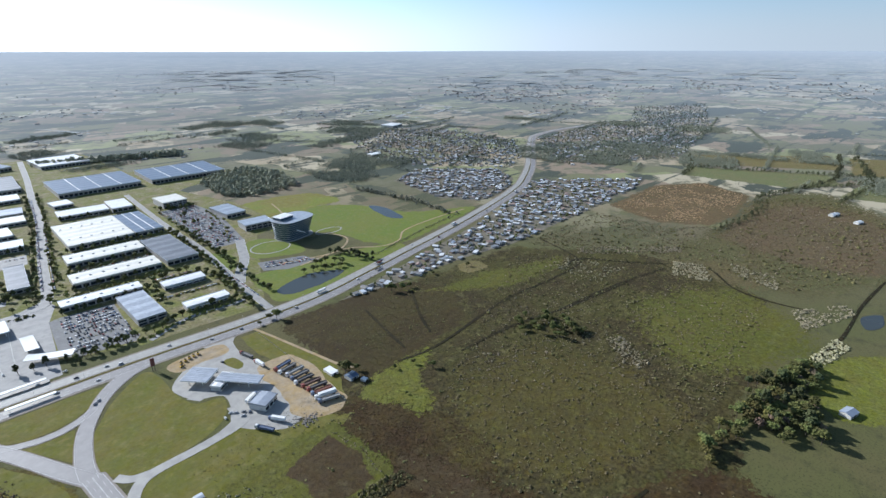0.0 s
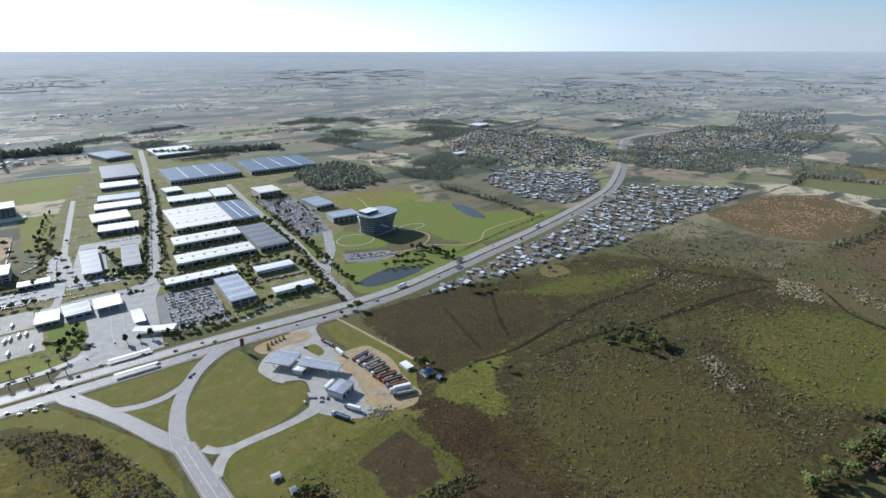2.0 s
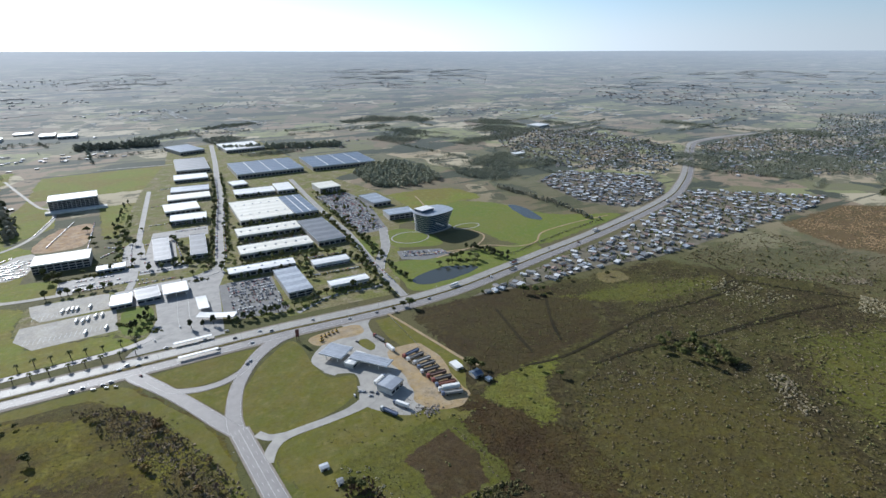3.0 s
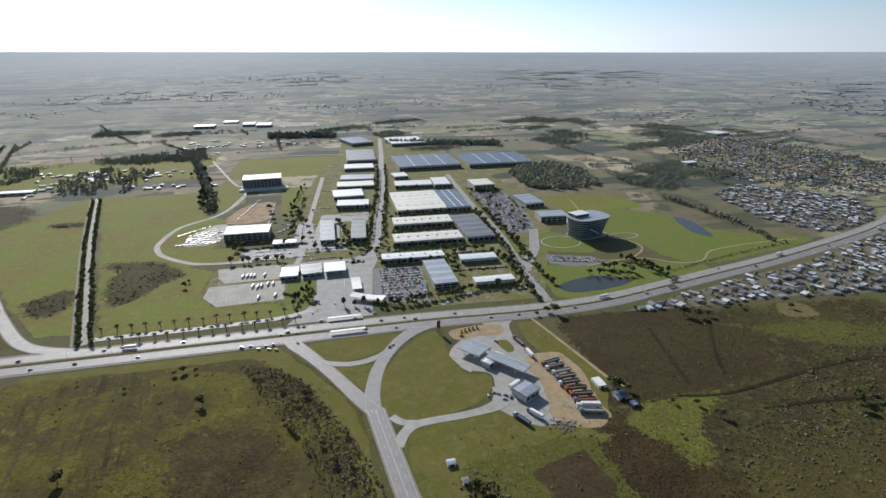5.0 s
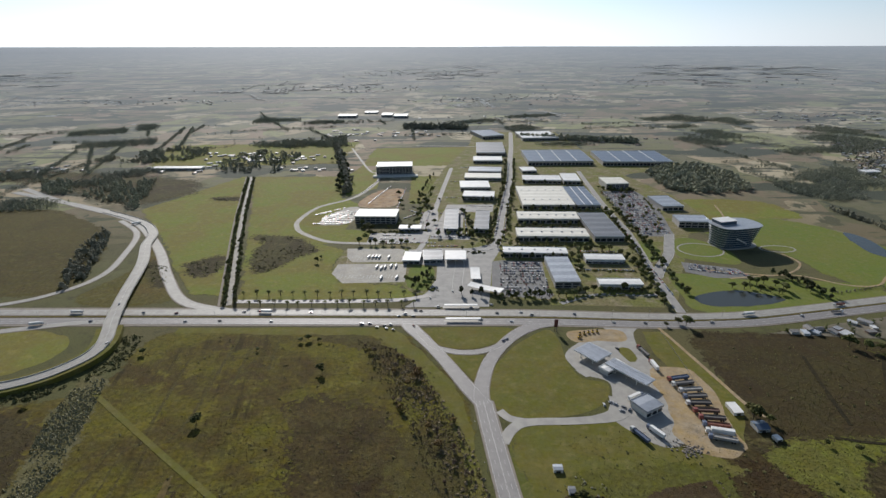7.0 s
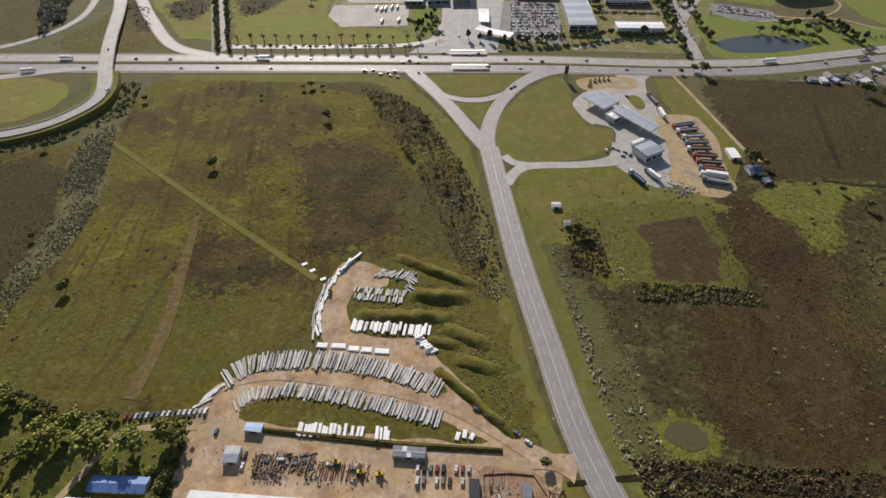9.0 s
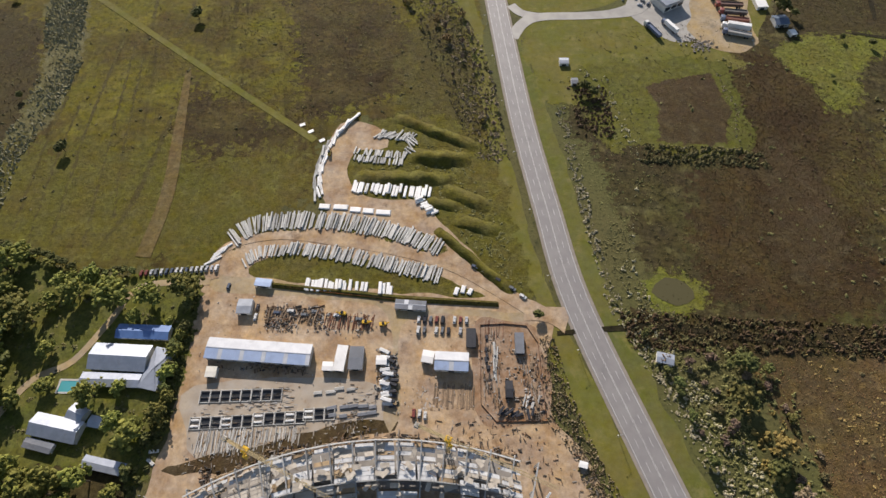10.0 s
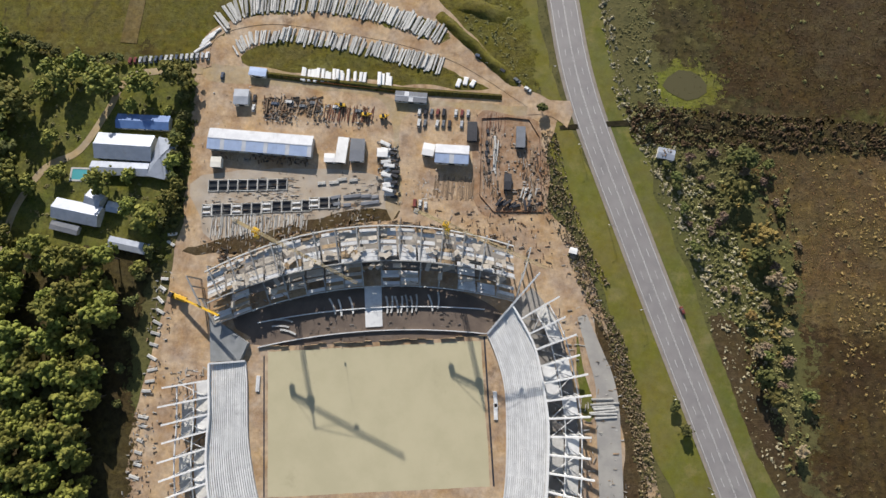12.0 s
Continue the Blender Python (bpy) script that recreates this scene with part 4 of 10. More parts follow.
for pts, w in (([(-225, 540), (-216, 406), (-222, 372)], 1.6), ([(-262, 372), (-258, 271), (-248, 181)], 1.0), ([(-251, 367), (-236, 251), (-226, 178)], .9), ([(-200, 289), (-205, 214), (-215, 178)], 1.8), ([(-258, 490), (-245, 392)], 1.4),
               ([(-285, 330), (-282, 260), (-276, 190)], .8), ([(-240, 350), (-226, 260), (-214, 200)], .8), ([(-205, 535), (-198, 450)], 1.6), ([(-272, 300), (-268, 230), (-262, 180)], .8), ([(-180, 540), (-172, 470)], 1.5)):
    ln = spline([(*p, 0) for p in pts], 6)[:, :2]
    patch("ground_furrow", [(x - w, y) for x, y in ln] + [(x + w, y) for x, y in ln[::-1]], .09, M_HEATHG, "old plough line grown over with weeds", smooth=False, rough=.5, fray=w * 1.3)
patch("verge_field", [(-300, 556), (-60, 557), (-45, 540), (10, 450), (22, 400), (30, 330), (40, 262), (52, 195), (60, 150), (45, 150), (30, 250), (12, 380), (-30, 490), (-80, 540), (-300, 545)], 0.10,
      M_MOWN, "mown grass verge", smooth=False, rough=1.5)
patch("verge_road", [(52, 380), (70, 300), (83, 220), (97, 150), (124, 70), (160, -30), (186, -90), (172, -90), (150, -30), (112, 70), (84, 150), (68, 220), (55, 300)], 0.10,
      M_VERGE, "mown grass verge along the road", smooth=False, rough=2.0)
patch("verge_yard", [(58, 165), (72, 128), (100, 55), (140, -50), (152, -90), (132, -90), (112, -40), (84, 50), (62, 105), (52, 140)], 0.10, M_MOWN, "grass verge with a ditch", smooth=False, rough=2.0)
patch("ground_service", [(50, 385), (60, 396), (150, 398), (180, 372), (205, 365), (228, 345), (200, 330), (140, 325), (90, 300), (66, 300)], 0.09, M_MOWN, "grass field below the filling station", smooth=False, rough=4, fray=10)
patch("ground_meadow", [(92, 334), (140, 348), (196, 350), (208, 338), (211, 300), (203, 258), (150, 256), (128, 266), (106, 262)], 0.105, M_MEADOW, "short green meadow round the tilled plot", rough=3, fray=9)
patch("ground_soil", [(214, 268), (232, 272), (244, 240), (246, 205), (236, 168), (214, 160), (202, 190), (204, 232)], 0.10, M_BROWN, "bare dark ground in the heath", rough=6, fray=20)
patch("ground_plot", [(141, 321), (194, 337), (200, 300), (190, 266), (143, 268), (150, 300)], 0.12, M_BROWN, "dark tilled plot", smooth=False, rough=2, fray=5)
patch("oval_lawn", [(44, 472), (40, 442), (46, 415), (63, 404), (93, 403), (126, 412), (146, 430), (151, 453), (130, 461), (122, 490), (121, 530), (112, 552), (76, 522), (56, 492)], 0.14, M_MOWN,
      "mown oval lawn inside the slip road")
patch("grass_island", [(-28, 553), (20, 558), (74, 555), (66, 535), (44, 518), (22, 512), (0, 516), (-18, 532)], 0.14, M_MOWN, "mown grass island between the slip roads")
patch("grass_island", [(0, 504), (20, 501), (40, 501), (28, 455)], 0.22, M_MOWN, "small triangular grass island", smooth=False)
patch("ground_fence", [(215, 548), (240, 548), (264, 425), (236, 370), (228, 440), (213, 500)], 0.10, M_MOWN, "grass strip along a fence", smooth=False, rough=1)
patch("meadow", [(-600, 1020), (-505, 1300), (-495, 1305), (-282, 640), (-330, 645), (-392, 730), (-455, 830), (-530, 930)], 0.08, M_GREEN, "open green meadow beside the avenue", smooth=False, rough=3)
patch("meadow", [(-473, 1300), (-262, 640), (-60, 645), (-60, 670), (-145, 680), (-165, 730), (-160, 800), (-215, 835), (-290, 900), (-300, 1020), (-220, 1090), (-250, 1300)], 0.08, M_GREEN,
      "open green meadow beside the business park", smooth=False, rough=3)
patch("meadow", [(-300, 1030), (-292, 900), (-262, 862), (-205, 828), (-110, 828), (-100, 880), (-176, 900), (-172, 1010), (-182, 1060), (-215, 1100)], 0.08, M_GREEN, "green meadow inside the dirt loop", smooth=False, rough=2)
patch("meadow", [(-250, 1300), (-215, 1110), (-160, 1180), (-165, 1270), (-185, 1350), (-230, 1420)], 0.08, M_GREEN, "green meadow beside the windbreak", smooth=False, rough=2)
patch("meadow", [(-90, 1300), (-20, 1300), (-30, 1060), (-80, 1060)], 0.08, M_GREEN, "green meadow behind the offices", smooth=False, rough=3)
patch("meadow", [(-230, 1680), (60, 1700), (60, 1420), (-230, 1420)], 0.08, M_GREEN, "green meadow behind the offices", smooth=False, rough=4)
patch("meadow", [(-900, 1750), (-300, 1800), (-300, 1450), (-800, 1400)], 0.08, M_GREEN, "green farmland with hedges", smooth=False, rough=8)
patch("ground_loop", [(-900, 990), (-779, 1020), (-629, 925), (-564, 850), (-510, 720), (-505, 650), (-566, 633), (-900, 620)], 0.08, M_HEATHG, "brown rough ground inside the interchange", rough=5)
patch("ground_loop", [(-700, 555), (-500, 552), (-420, 540), (-400, 510), (-420, 470), (-500, 440), (-700, 430)], 0.10, M_GREEN, "grass inside the interchange loop", rough=2)
patch("ground_loop", [(-390, 690), (-340, 630), (-390, 610), (-440, 610), (-470, 640), (-450, 720), (-470, 800), (-440, 790)], 0.09, M_SCRUB, "rough verge between the ramps", rough=3)
patch("verge_north", [(-260, 625), (-40, 632), (-40, 655), (-90, 665), (-265, 640)], 0.10, M_GREEN, "green strip along the palm avenue", smooth=False, rough=1)
patch("lawn", [(296, 600), (345, 592), (440, 608), (540, 630), (540, 668), (430, 690), (380, 680), (330, 700), (300, 660)], 0.10, M_LAWN, "bright lawn round the pond", rough=2)
patch("lawn", [(430, 870), (470, 910), (560, 960), (640, 900), (690, 780), (800, 720), (760, 692), (560, 655), (520, 690), (500, 790)], 0.10, M_LAWN, "bright lawn behind the glass tower", rough=3)
patch("lawn", [(380, 1010), (470, 1080), (620, 1060), (640, 960), (560, 950), (470, 900)], 0.09, M_GREEN, "green meadow behind the glass tower", rough=4)

HOLLOWS = ([(-317, 873), (-266, 865), (-199, 802), (-219, 774), (-239, 739), (-253, 715), (-265, 701), (-287, 747), (-300, 807)], [(-379, 753), (-334, 769), (-321, 726), (-342, 689), (-366, 709)], [(-501, 1119), (-445, 1117), (-433, 1082), (-480, 1080)], [(-452, 755), (-400, 733), (-371, 675), (-394, 676)])
for pts in HOLLOWS:
    patch("ground_thicket", pts, .1, M_MARSH, "dark wet hollow in the meadow", rough=9, fray=20)
patch("meadow", [(-1500, 1420), (-700, 1300), (-560, 1130), (-700, 1080), (-1000, 1250), (-1500, 1250)], .1, M_MARSH, "rough farmland behind the interchange", rough=12, fray=60)

# ---- roads ----
R8 = spline([(-950, 578), (-500, 582), (-250, 582), (0, 581), (110, 580), (244, 573), (344, 577), (440, 596), (530, 616), (690, 651), (868, 700), (1000, 745), (1090, 790), (1245, 886), (1560, 1112), (1690, 1180),
             (1903, 1195), (2200, 1150)], 8)
road = strip("road_highway", R8, [46, 46, 46, 44, 40, 34, 34, 34, 33, 32, 30, 28, 26], 0.14, M_SHOULDER)
tagged(road, "wide dual-carriageway highway with pale gravel shoulders", "road", "", "structure")
half = np.interp(R8[:, 0], (-900, 0, 260, 600, 1300), (11.5, 11, 9, 8.6, 7.2))
for s in (-1, 1):
    t = np.gradient(R8, axis=0)
    t /= np.linalg.norm(t, axis=1)[:, None]
    ln = R8 + np.c_[-t[:, 1], t[:, 0]] * (s * half)[:, None]
    lane = strip("carriageway", ln, [14, 14, 14, 13, 12, 11.5, 11, 10], 0.20, M_CONCRETE if s > 0 else M_ASPHALT, road, "worn grey carriageway")
    for q in (-5.2, 5.2):
        strip("edge_line", offset(ln, q), 0.3, 0.225, M_LINE, road, "", 0.01)
    dashes("lane_dash", ln[ln[:, 0] < 1200], 12, 5, 0.3, 0.225, M_LINE, road)
strip("median", R8[R8[:, 0] < 1250], [5, 4, 4, 3, 2.6, 2.2, 2.2], 0.30, M_SCRUB, road, "overgrown median strip", 0.2)

R102 = spline([(35, 425), (43, 355), (52, 283), (64, 212), (76.5, 148), (106, 63), (145, -42), (176, -125), (230, -260), (330, -520)], 5)
road = tagged(strip("road_lower", R102, 18.5, 0.14, M_SHOULDER), "four-lane road with pale shoulders and white markings", "road", "", "structure")
strip("carriageway", R102, 15.4, 0.20, M_ASPHALT, road, "worn grey asphalt")
for q in (-7.0, 7.0, -0.25, 0.25):
    strip("edge_line", offset(R102, q), 0.22 if abs(q) > 1 else 0.16, 0.225, M_LINE, road, "", 0.01)
for q in (-3.6, 3.6):
    dashes("lane_dash", R102, 12, 4.5, 0.2, 0.225, M_LINE, road, q)
ARMS = {
    "left": ([(36, 420), (22, 445), (0, 490), (-22, 530), (-38, 556), (-44, 572)], [15, 14, 13, 13, 15, 18]),
    "right": ([(33, 425), (35, 450), (46, 492), (70, 534), (97, 560), (118, 569)], [15, 13, 12, 12, 15, 18]),
    "cross": ([(-30, 548), (-12, 517), (8, 507), (22, 505), (36, 507), (56, 518), (74, 542)], [8, 8, 8, 8, 8, 8]),
}
for key, (pts, w) in ARMS.items():
    ln = spline(pts, 4)
    r = tagged(strip("road_slip", ln, [q + 2 for q in w], 0.15, M_SHOULDER), "curving asphalt slip road at the junction", "road", "", "structure")
    strip("carriageway", ln, w, 0.205, M_ASPHALT, r, "worn grey asphalt")
    for q in (-0.42, 0.42):
        strip("edge_line", offset(ln, q * w[0]), 0.2, 0.225, M_LINE, r, "", 0.01)
ln = spline([(48, 372), (56, 388), (70, 397), (108, 399), (132, 402), (150, 410), (158, 430)], 3)
tagged(strip("road_service", ln, [9, 10, 9, 9, 10, 16, 22], 0.22, M_CONCRETE), "pale concrete service road to the filling station", "road", "", "structure")
ln = spline([(48, 412), (56, 402), (70, 398)], 3)
tagged(strip("road_service", ln, [8, 8, 8], 0.225, M_CONCRETE), "pale concrete turn-in", "road", "", "structure")
patch("forecourt", [(172, 566), (214, 560), (205, 545), (201, 510), (212, 455), (200, 420), (196, 380), (174, 368), (149, 391), (141, 410), (150, 430), (153, 455), (134, 466), (124, 485), (124, 505), (150, 530), (190, 530)], 0.24,
      M_CONCRETE, "concrete forecourt of a filling station", rough=0.4)
patch("station_island", [(178, 512), (190, 514), (193, 494), (184, 488)], 0.2, M_MOWN, "small grass island on the forecourt")
patch("truck_lot", [(196, 470), (238, 470), (236, 368), (205, 362), (186, 378), (196, 420)], 0.27, M_SANDY, "sandy truck park", rough=2.5)
patch("spare_lot", [(134, 548), (190, 552), (192, 528), (160, 528), (138, 526)], 0.27, M_SANDY, "sandy lot with machines", rough=1.5)
ln = spline([(236, 556), (242, 530), (256, 460), (264, 420), (272, 405)], 6)
tagged(strip("track", ln, 3.6, 0.14, M_SANDY), "narrow sandy farm track", "track", "", "structure")

# interchange: the flyover on its embankment and the ramps
FLY = spline([(-760, 440, 1.0), (-560, 416, 2.5), (-470, 424, 3.5), (-400, 443, 4.5), (-366, 474, 5.5), (-358, 510, 6.3), (-382, 570, 7.0), (-404, 630, 7.0), (-440, 735, 5.5), (-478, 815, 4.0), (-502, 880, 2.0), (-560, 946, 0.4),
              (-700, 1030, 0.2), (-960, 1160, 0.2)], 8)
road = tagged(strip("road_flyover", FLY, [13, 13, 13, 14, 15, 15, 16, 16, 16, 17, 16, 15, 15], 0.25, M_CONCRETE, thick=1.1), "pale concrete flyover curving over the highway", "road", "", "structure")
for q in (-7, 7):
    strip("parapet", offset(FLY[:-40], q), 0.35, 1.1, M_STONE, road, "", 0.9)
strip("edge_line", offset(FLY, 0), 0.25, 0.29, M_LINE, road, "", 0.01)
for x, y in ((-392, 597), (-378, 560), (-366, 535), (-412, 650), (-425, 690)):
    part("pier", Build().box(-1, -5, 0, 1, 5, 7.0), M_STONE, road, "", pose(x, y, -0.6, 0, 0, 20))
strip("embankment", FLY[:int(len(FLY) * 0.36)], [14, 18, 24, 26], 0.1, M_MOWN, road, "grassy embankment", 6)
for pts, w, lab in (([(-960, 1190), (-787, 1075), (-616, 978), (-540, 915), (-450, 800), (-388, 702), (-330, 625), (-270, 598), (-240, 594)], 13, "pale concrete exit ramp"),
                    ([(-600, 952), (-530, 880), (-494, 780), (-480, 706), (-500, 652), (-560, 610), (-700, 590)], 8, "narrow curving ramp"),
                    ([(-760, 520), (-560, 535), (-482, 552), (-430, 566), (-390, 570)], 9, "entry ramp of the interchange")):
    ln = spline(pts, 8)
    r = tagged(strip("road_ramp", ln, w + 3, 0.16, M_SHOULDER), lab, "road", "", "structure")
    strip("carriageway", ln, w, 0.22, M_CONCRETE, r, "pale worn concrete")
    strip("edge_line", offset(ln, w * 0.42), 0.25, 0.245, M_LINE, r, "", 0.01)
AVENUE = spline([(-266, 612), (-300, 715), (-380, 960), (-482, 1300)], 10)
tagged(strip("road_avenue", AVENUE, 6.5, 0.16, M_PALEPAVE), "straight tree-lined avenue", "road", "", "structure")
tagged(strip("path", offset(AVENUE, 12), 3, 0.15, M_SHOULDER), "gravel path beside the avenue", "path", "", "structure")
tagged(strip("road_frontage", spline([(-262, 622), (-150, 622), (-60, 626), (-20, 640)], 6), 9, 0.17, M_ASPHALT), "frontage road behind the palms", "road", "", "structure")
tagged(strip("road_loop", spline([(-110, 828), (-137, 829), (-194, 838), (-246, 880), (-266, 916), (-271, 957), (-255, 1035), (-208, 1089), (-183, 1148), (-166, 1255), (-180, 1330), (-208, 1380), (-303, 1683)], 6), [9, 9, 9, 8, 8, 7, 6, 6, 6, 6], 0.16, M_PALEPAVE), "pale dirt loop road", "road", "", "structure")
tagged(strip("road_lane", spline([(-106, 1723), (0, 1712), (80, 1701)], 8), 6, 0.16, M_PALEPAVE), "pale lane behind the offices", "road", "", "structure")
# business park floor, streets and parking
patch("park_ground", [(-160, 800), (-60, 830), (-55, 1080), (-10, 1400), (60, 1720), (90, 2010), (380, 1990), (400, 1600), (600, 1560), (590, 1395), (420, 1300), (470, 1100), (470, 900), (400, 870), (320, 700), (275, 605), (130, 612), (60, 640), (-40, 640), (-60, 672), (-140, 682),
      (-163, 727)], 0.11, M_PARKFLOOR, "green ground between the buildings of a business park", smooth=False, rough=1)
patch("gate_plaza", [(-50, 606), (52, 608), (56, 650), (66, 750), (82, 800), (76, 830), (40, 806), (-12, 806), (-60, 800), (-54, 745), (-14, 735), (-14, 690), (-24, 650)], 0.17,
      M_PAVE, "wide paved entrance of the business park", smooth=False)
patch("lawn", [(-50, 730), (-20, 728), (-18, 690), (-26, 655), (-52, 668)], 0.17, M_LAWN, "lawn beside the entrance", rough=1)
patch("truck_park", [(-156, 806), (-75, 804), (-66, 800), (-66, 750), (-139, 750), (-150, 770)], 0.19, M_PALEPAVE, "paved lorry park", smooth=False)
patch("truck_park", [(-158, 742), (-87, 744), (-58, 742), (-56, 680), (-139, 676), (-160, 708)], 0.19, M_PALEPAVE, "paved lower lorry park with marked bays", smooth=False)
patch("car_park", [(66, 752), (80, 756), (138, 752), (132, 660), (136, 640), (128, 628), (70, 636), (58, 650)], 0.19, M_LOT, "asphalt car park full of cars", smooth=False)
patch("car_park", [(330, 1150), (400, 1150), (410, 1060), (392, 960), (372, 858), (318, 860), (320, 960), (330, 1060)], 0.19, M_LOT, "asphalt car park full of cars", smooth=False)
patch("lawn", [(345, 770), (352, 815), (372, 850), (402, 842), (428, 795), (420, 742), (380, 748)], 0.17, M_LAWN, "lawn at the foot of the glass tower", rough=1)
patch("lawn", [(301, 696), (324, 706), (411, 680), (420, 640), (393, 657), (320, 642), (296, 625)], 0.17, M_LAWN, "mown lawn between car park and pond", rough=1)
patch("lawn", [(288, 812), (306, 838), (326, 800), (304, 752), (292, 757)], 0.17, M_LAWN, "lawn with small trees beside the drive", rough=1)
patch("car_park", [(338, 748), (405, 724), (414, 690), (360, 692), (330, 712)], 0.19, M_LOT, "car park in front of the glass tower", smooth=False)
patch("work_yard", [(-130, 880), (-40, 880), (-30, 830), (-130, 830)], 0.18, M_PAVE, "paved yard behind the offices", smooth=False)
patch("work_yard", [(-179, 1044), (-158, 1150), (-103, 1178), (-98, 1110), (-111, 1039)], 0.18, M_DIRT, "earth yard of a building site", rough=2)
patch("work_yard", [(-232, 935), (-206, 1020), (-172, 1030), (-174, 940), (-205, 922)], 0.18, M_PALEPAVE, "gravel yard full of parked lorries", rough=2)
patch("work_yard", [(-44, 1000), (-20, 1005), (-22, 880), (-50, 880)], 0.18, M_PAVE, "paved strip beside the offices", rough=1)
patch("work_yard", [(-2, 1050), (90, 1050), (84, 1000), (30, 1000), (24, 870), (40, 870), (36, 845), (-30, 850)], 0.18, M_PAVE, "paved court between dark-roofed offices", smooth=False)
for pts, w, lab in (([(14, 640), (16, 700), (28, 790), (72, 812), (86, 880), (96, 954), (118, 1100), (142, 1256), (166, 1480), (192, 1705), (220, 1990)], 13, "main street of the business park"),
                    ([(-44, 800), (-36, 850), (-24, 1030), (-6, 1250), (6, 1390)], 9, "side street of the business park"),
                    ([(276, 592), (282, 680), (290, 758), (302, 880), (304, 1019), (312, 1180), (322, 1345)], 10, "eastern street of the business park"),
                    ([(140, 616), (190, 640), (262, 640), (284, 660)], 6, "lane behind the southern offices"),
                    ([(284, 694), (304, 733), (330, 775), (348, 820), (368, 872)], 15, "drive to the glass tower")):
    ln = spline(pts, 6)
    r = tagged(strip("road_park", ln, w, 0.18, M_PAVE), lab + " in grey paving", "road", "", "structure")
    strip("kerb", offset(ln, w / 2), 0.4, 0.30, M_STONE, r, "", 0.15)
    strip("kerb", offset(ln, -w / 2), 0.4, 0.30, M_STONE, r, "", 0.15)
for pts, lab in (([(306, 627), (324, 643), (369, 653), (398, 643), (416, 626), (378, 611), (322, 608)], "dark ornamental pond with a fountain"),
                 ([(655, 875), (672, 850), (664, 790), (650, 760), (634, 780), (640, 830)], "long shallow pond in the meadow"),
                 ([(122, 155), (130, 164), (142, 161), (145, 151), (134, 146)], "small muddy pond in the marsh"),
                 ([(745, 35), (778, 45), (802, 26), (765, 22)], "small farm pond")):
    patch("water", pts, 0.16, M_MUD if "muddy" in lab else M_WATER, lab, rough=1.0, category="pond")
for pts in ([(380, 690), (470, 700), (520, 668), (560, 668), (600, 700), (660, 712), (720, 716), (780, 716)], [(430, 880), (470, 905), (500, 960), (520, 1040)], [(360, 720), (440, 700), (480, 715), (505, 745), (500, 780)]):
    tagged(strip("path", spline(pts, 5), 3.2, 0.17, M_SANDY), "pale winding footpath", "path", "", "structure")
tagged(strip("track", spline([(-323, 437), (-210, 352), (-93, 266)], 8), 5, 0.13, M_MOWN), "straight strip of paler grass across the field", "track", "", "structure")
tagged(strip("track", spline([(-186, 172), (-184, 219), (-191, 272), (-200, 334)], 8), [10, 9, 7.5, 4], 0.13, M_WORN), "bare earth strip through the field", "track", "", "structure")
DITCHES = ([(740, 500), (697, 395), (601, 385), (511, 391), (367, 373), (312, 380)], [(680, 300), (611, 310), (546, 320), (459, 340), (375, 346)], [(655, 392), (704, 399), (743, 340), (783, 289)], [(547, 322), (653, 309), (760, 285)],
           [(783, 289), (806, 238), (759, 186), (748, 138), (755, 91)], [(933, 39), (822, 49), (692, 52), (609, 69)], [(440, 500), (400, 440), (380, 400)], [(360, 500), (345, 440), (335, 395)], [(64, 128), (102, 132), (134, 133), (174, 127), (246, 122), (330, 110)])
for pts in DITCHES:
    tagged(strip("ditch", spline(pts, 6), [2.4, 4.2, 3.2, 4.4, 2.6], 0.11, M_PEAT), "dark overgrown ditch", "ditch", "", "structure")

# ---- business park ----
def rect(c):
    """Centre, turn, length and width of a roughly rectangular outline: far left, far right, near right, near left."""
    p = np.array(c, float)
    ax = (p[1] - p[0] + p[2] - p[3]) / 2
    L = np.linalg.norm(ax)
    W = (np.linalg.norm(p[0] - p[3]) + np.linalg.norm(p[1] - p[2])) / 2
    return p.mean(0), math.degrees(math.atan2(ax[1], ax[0])), L, W


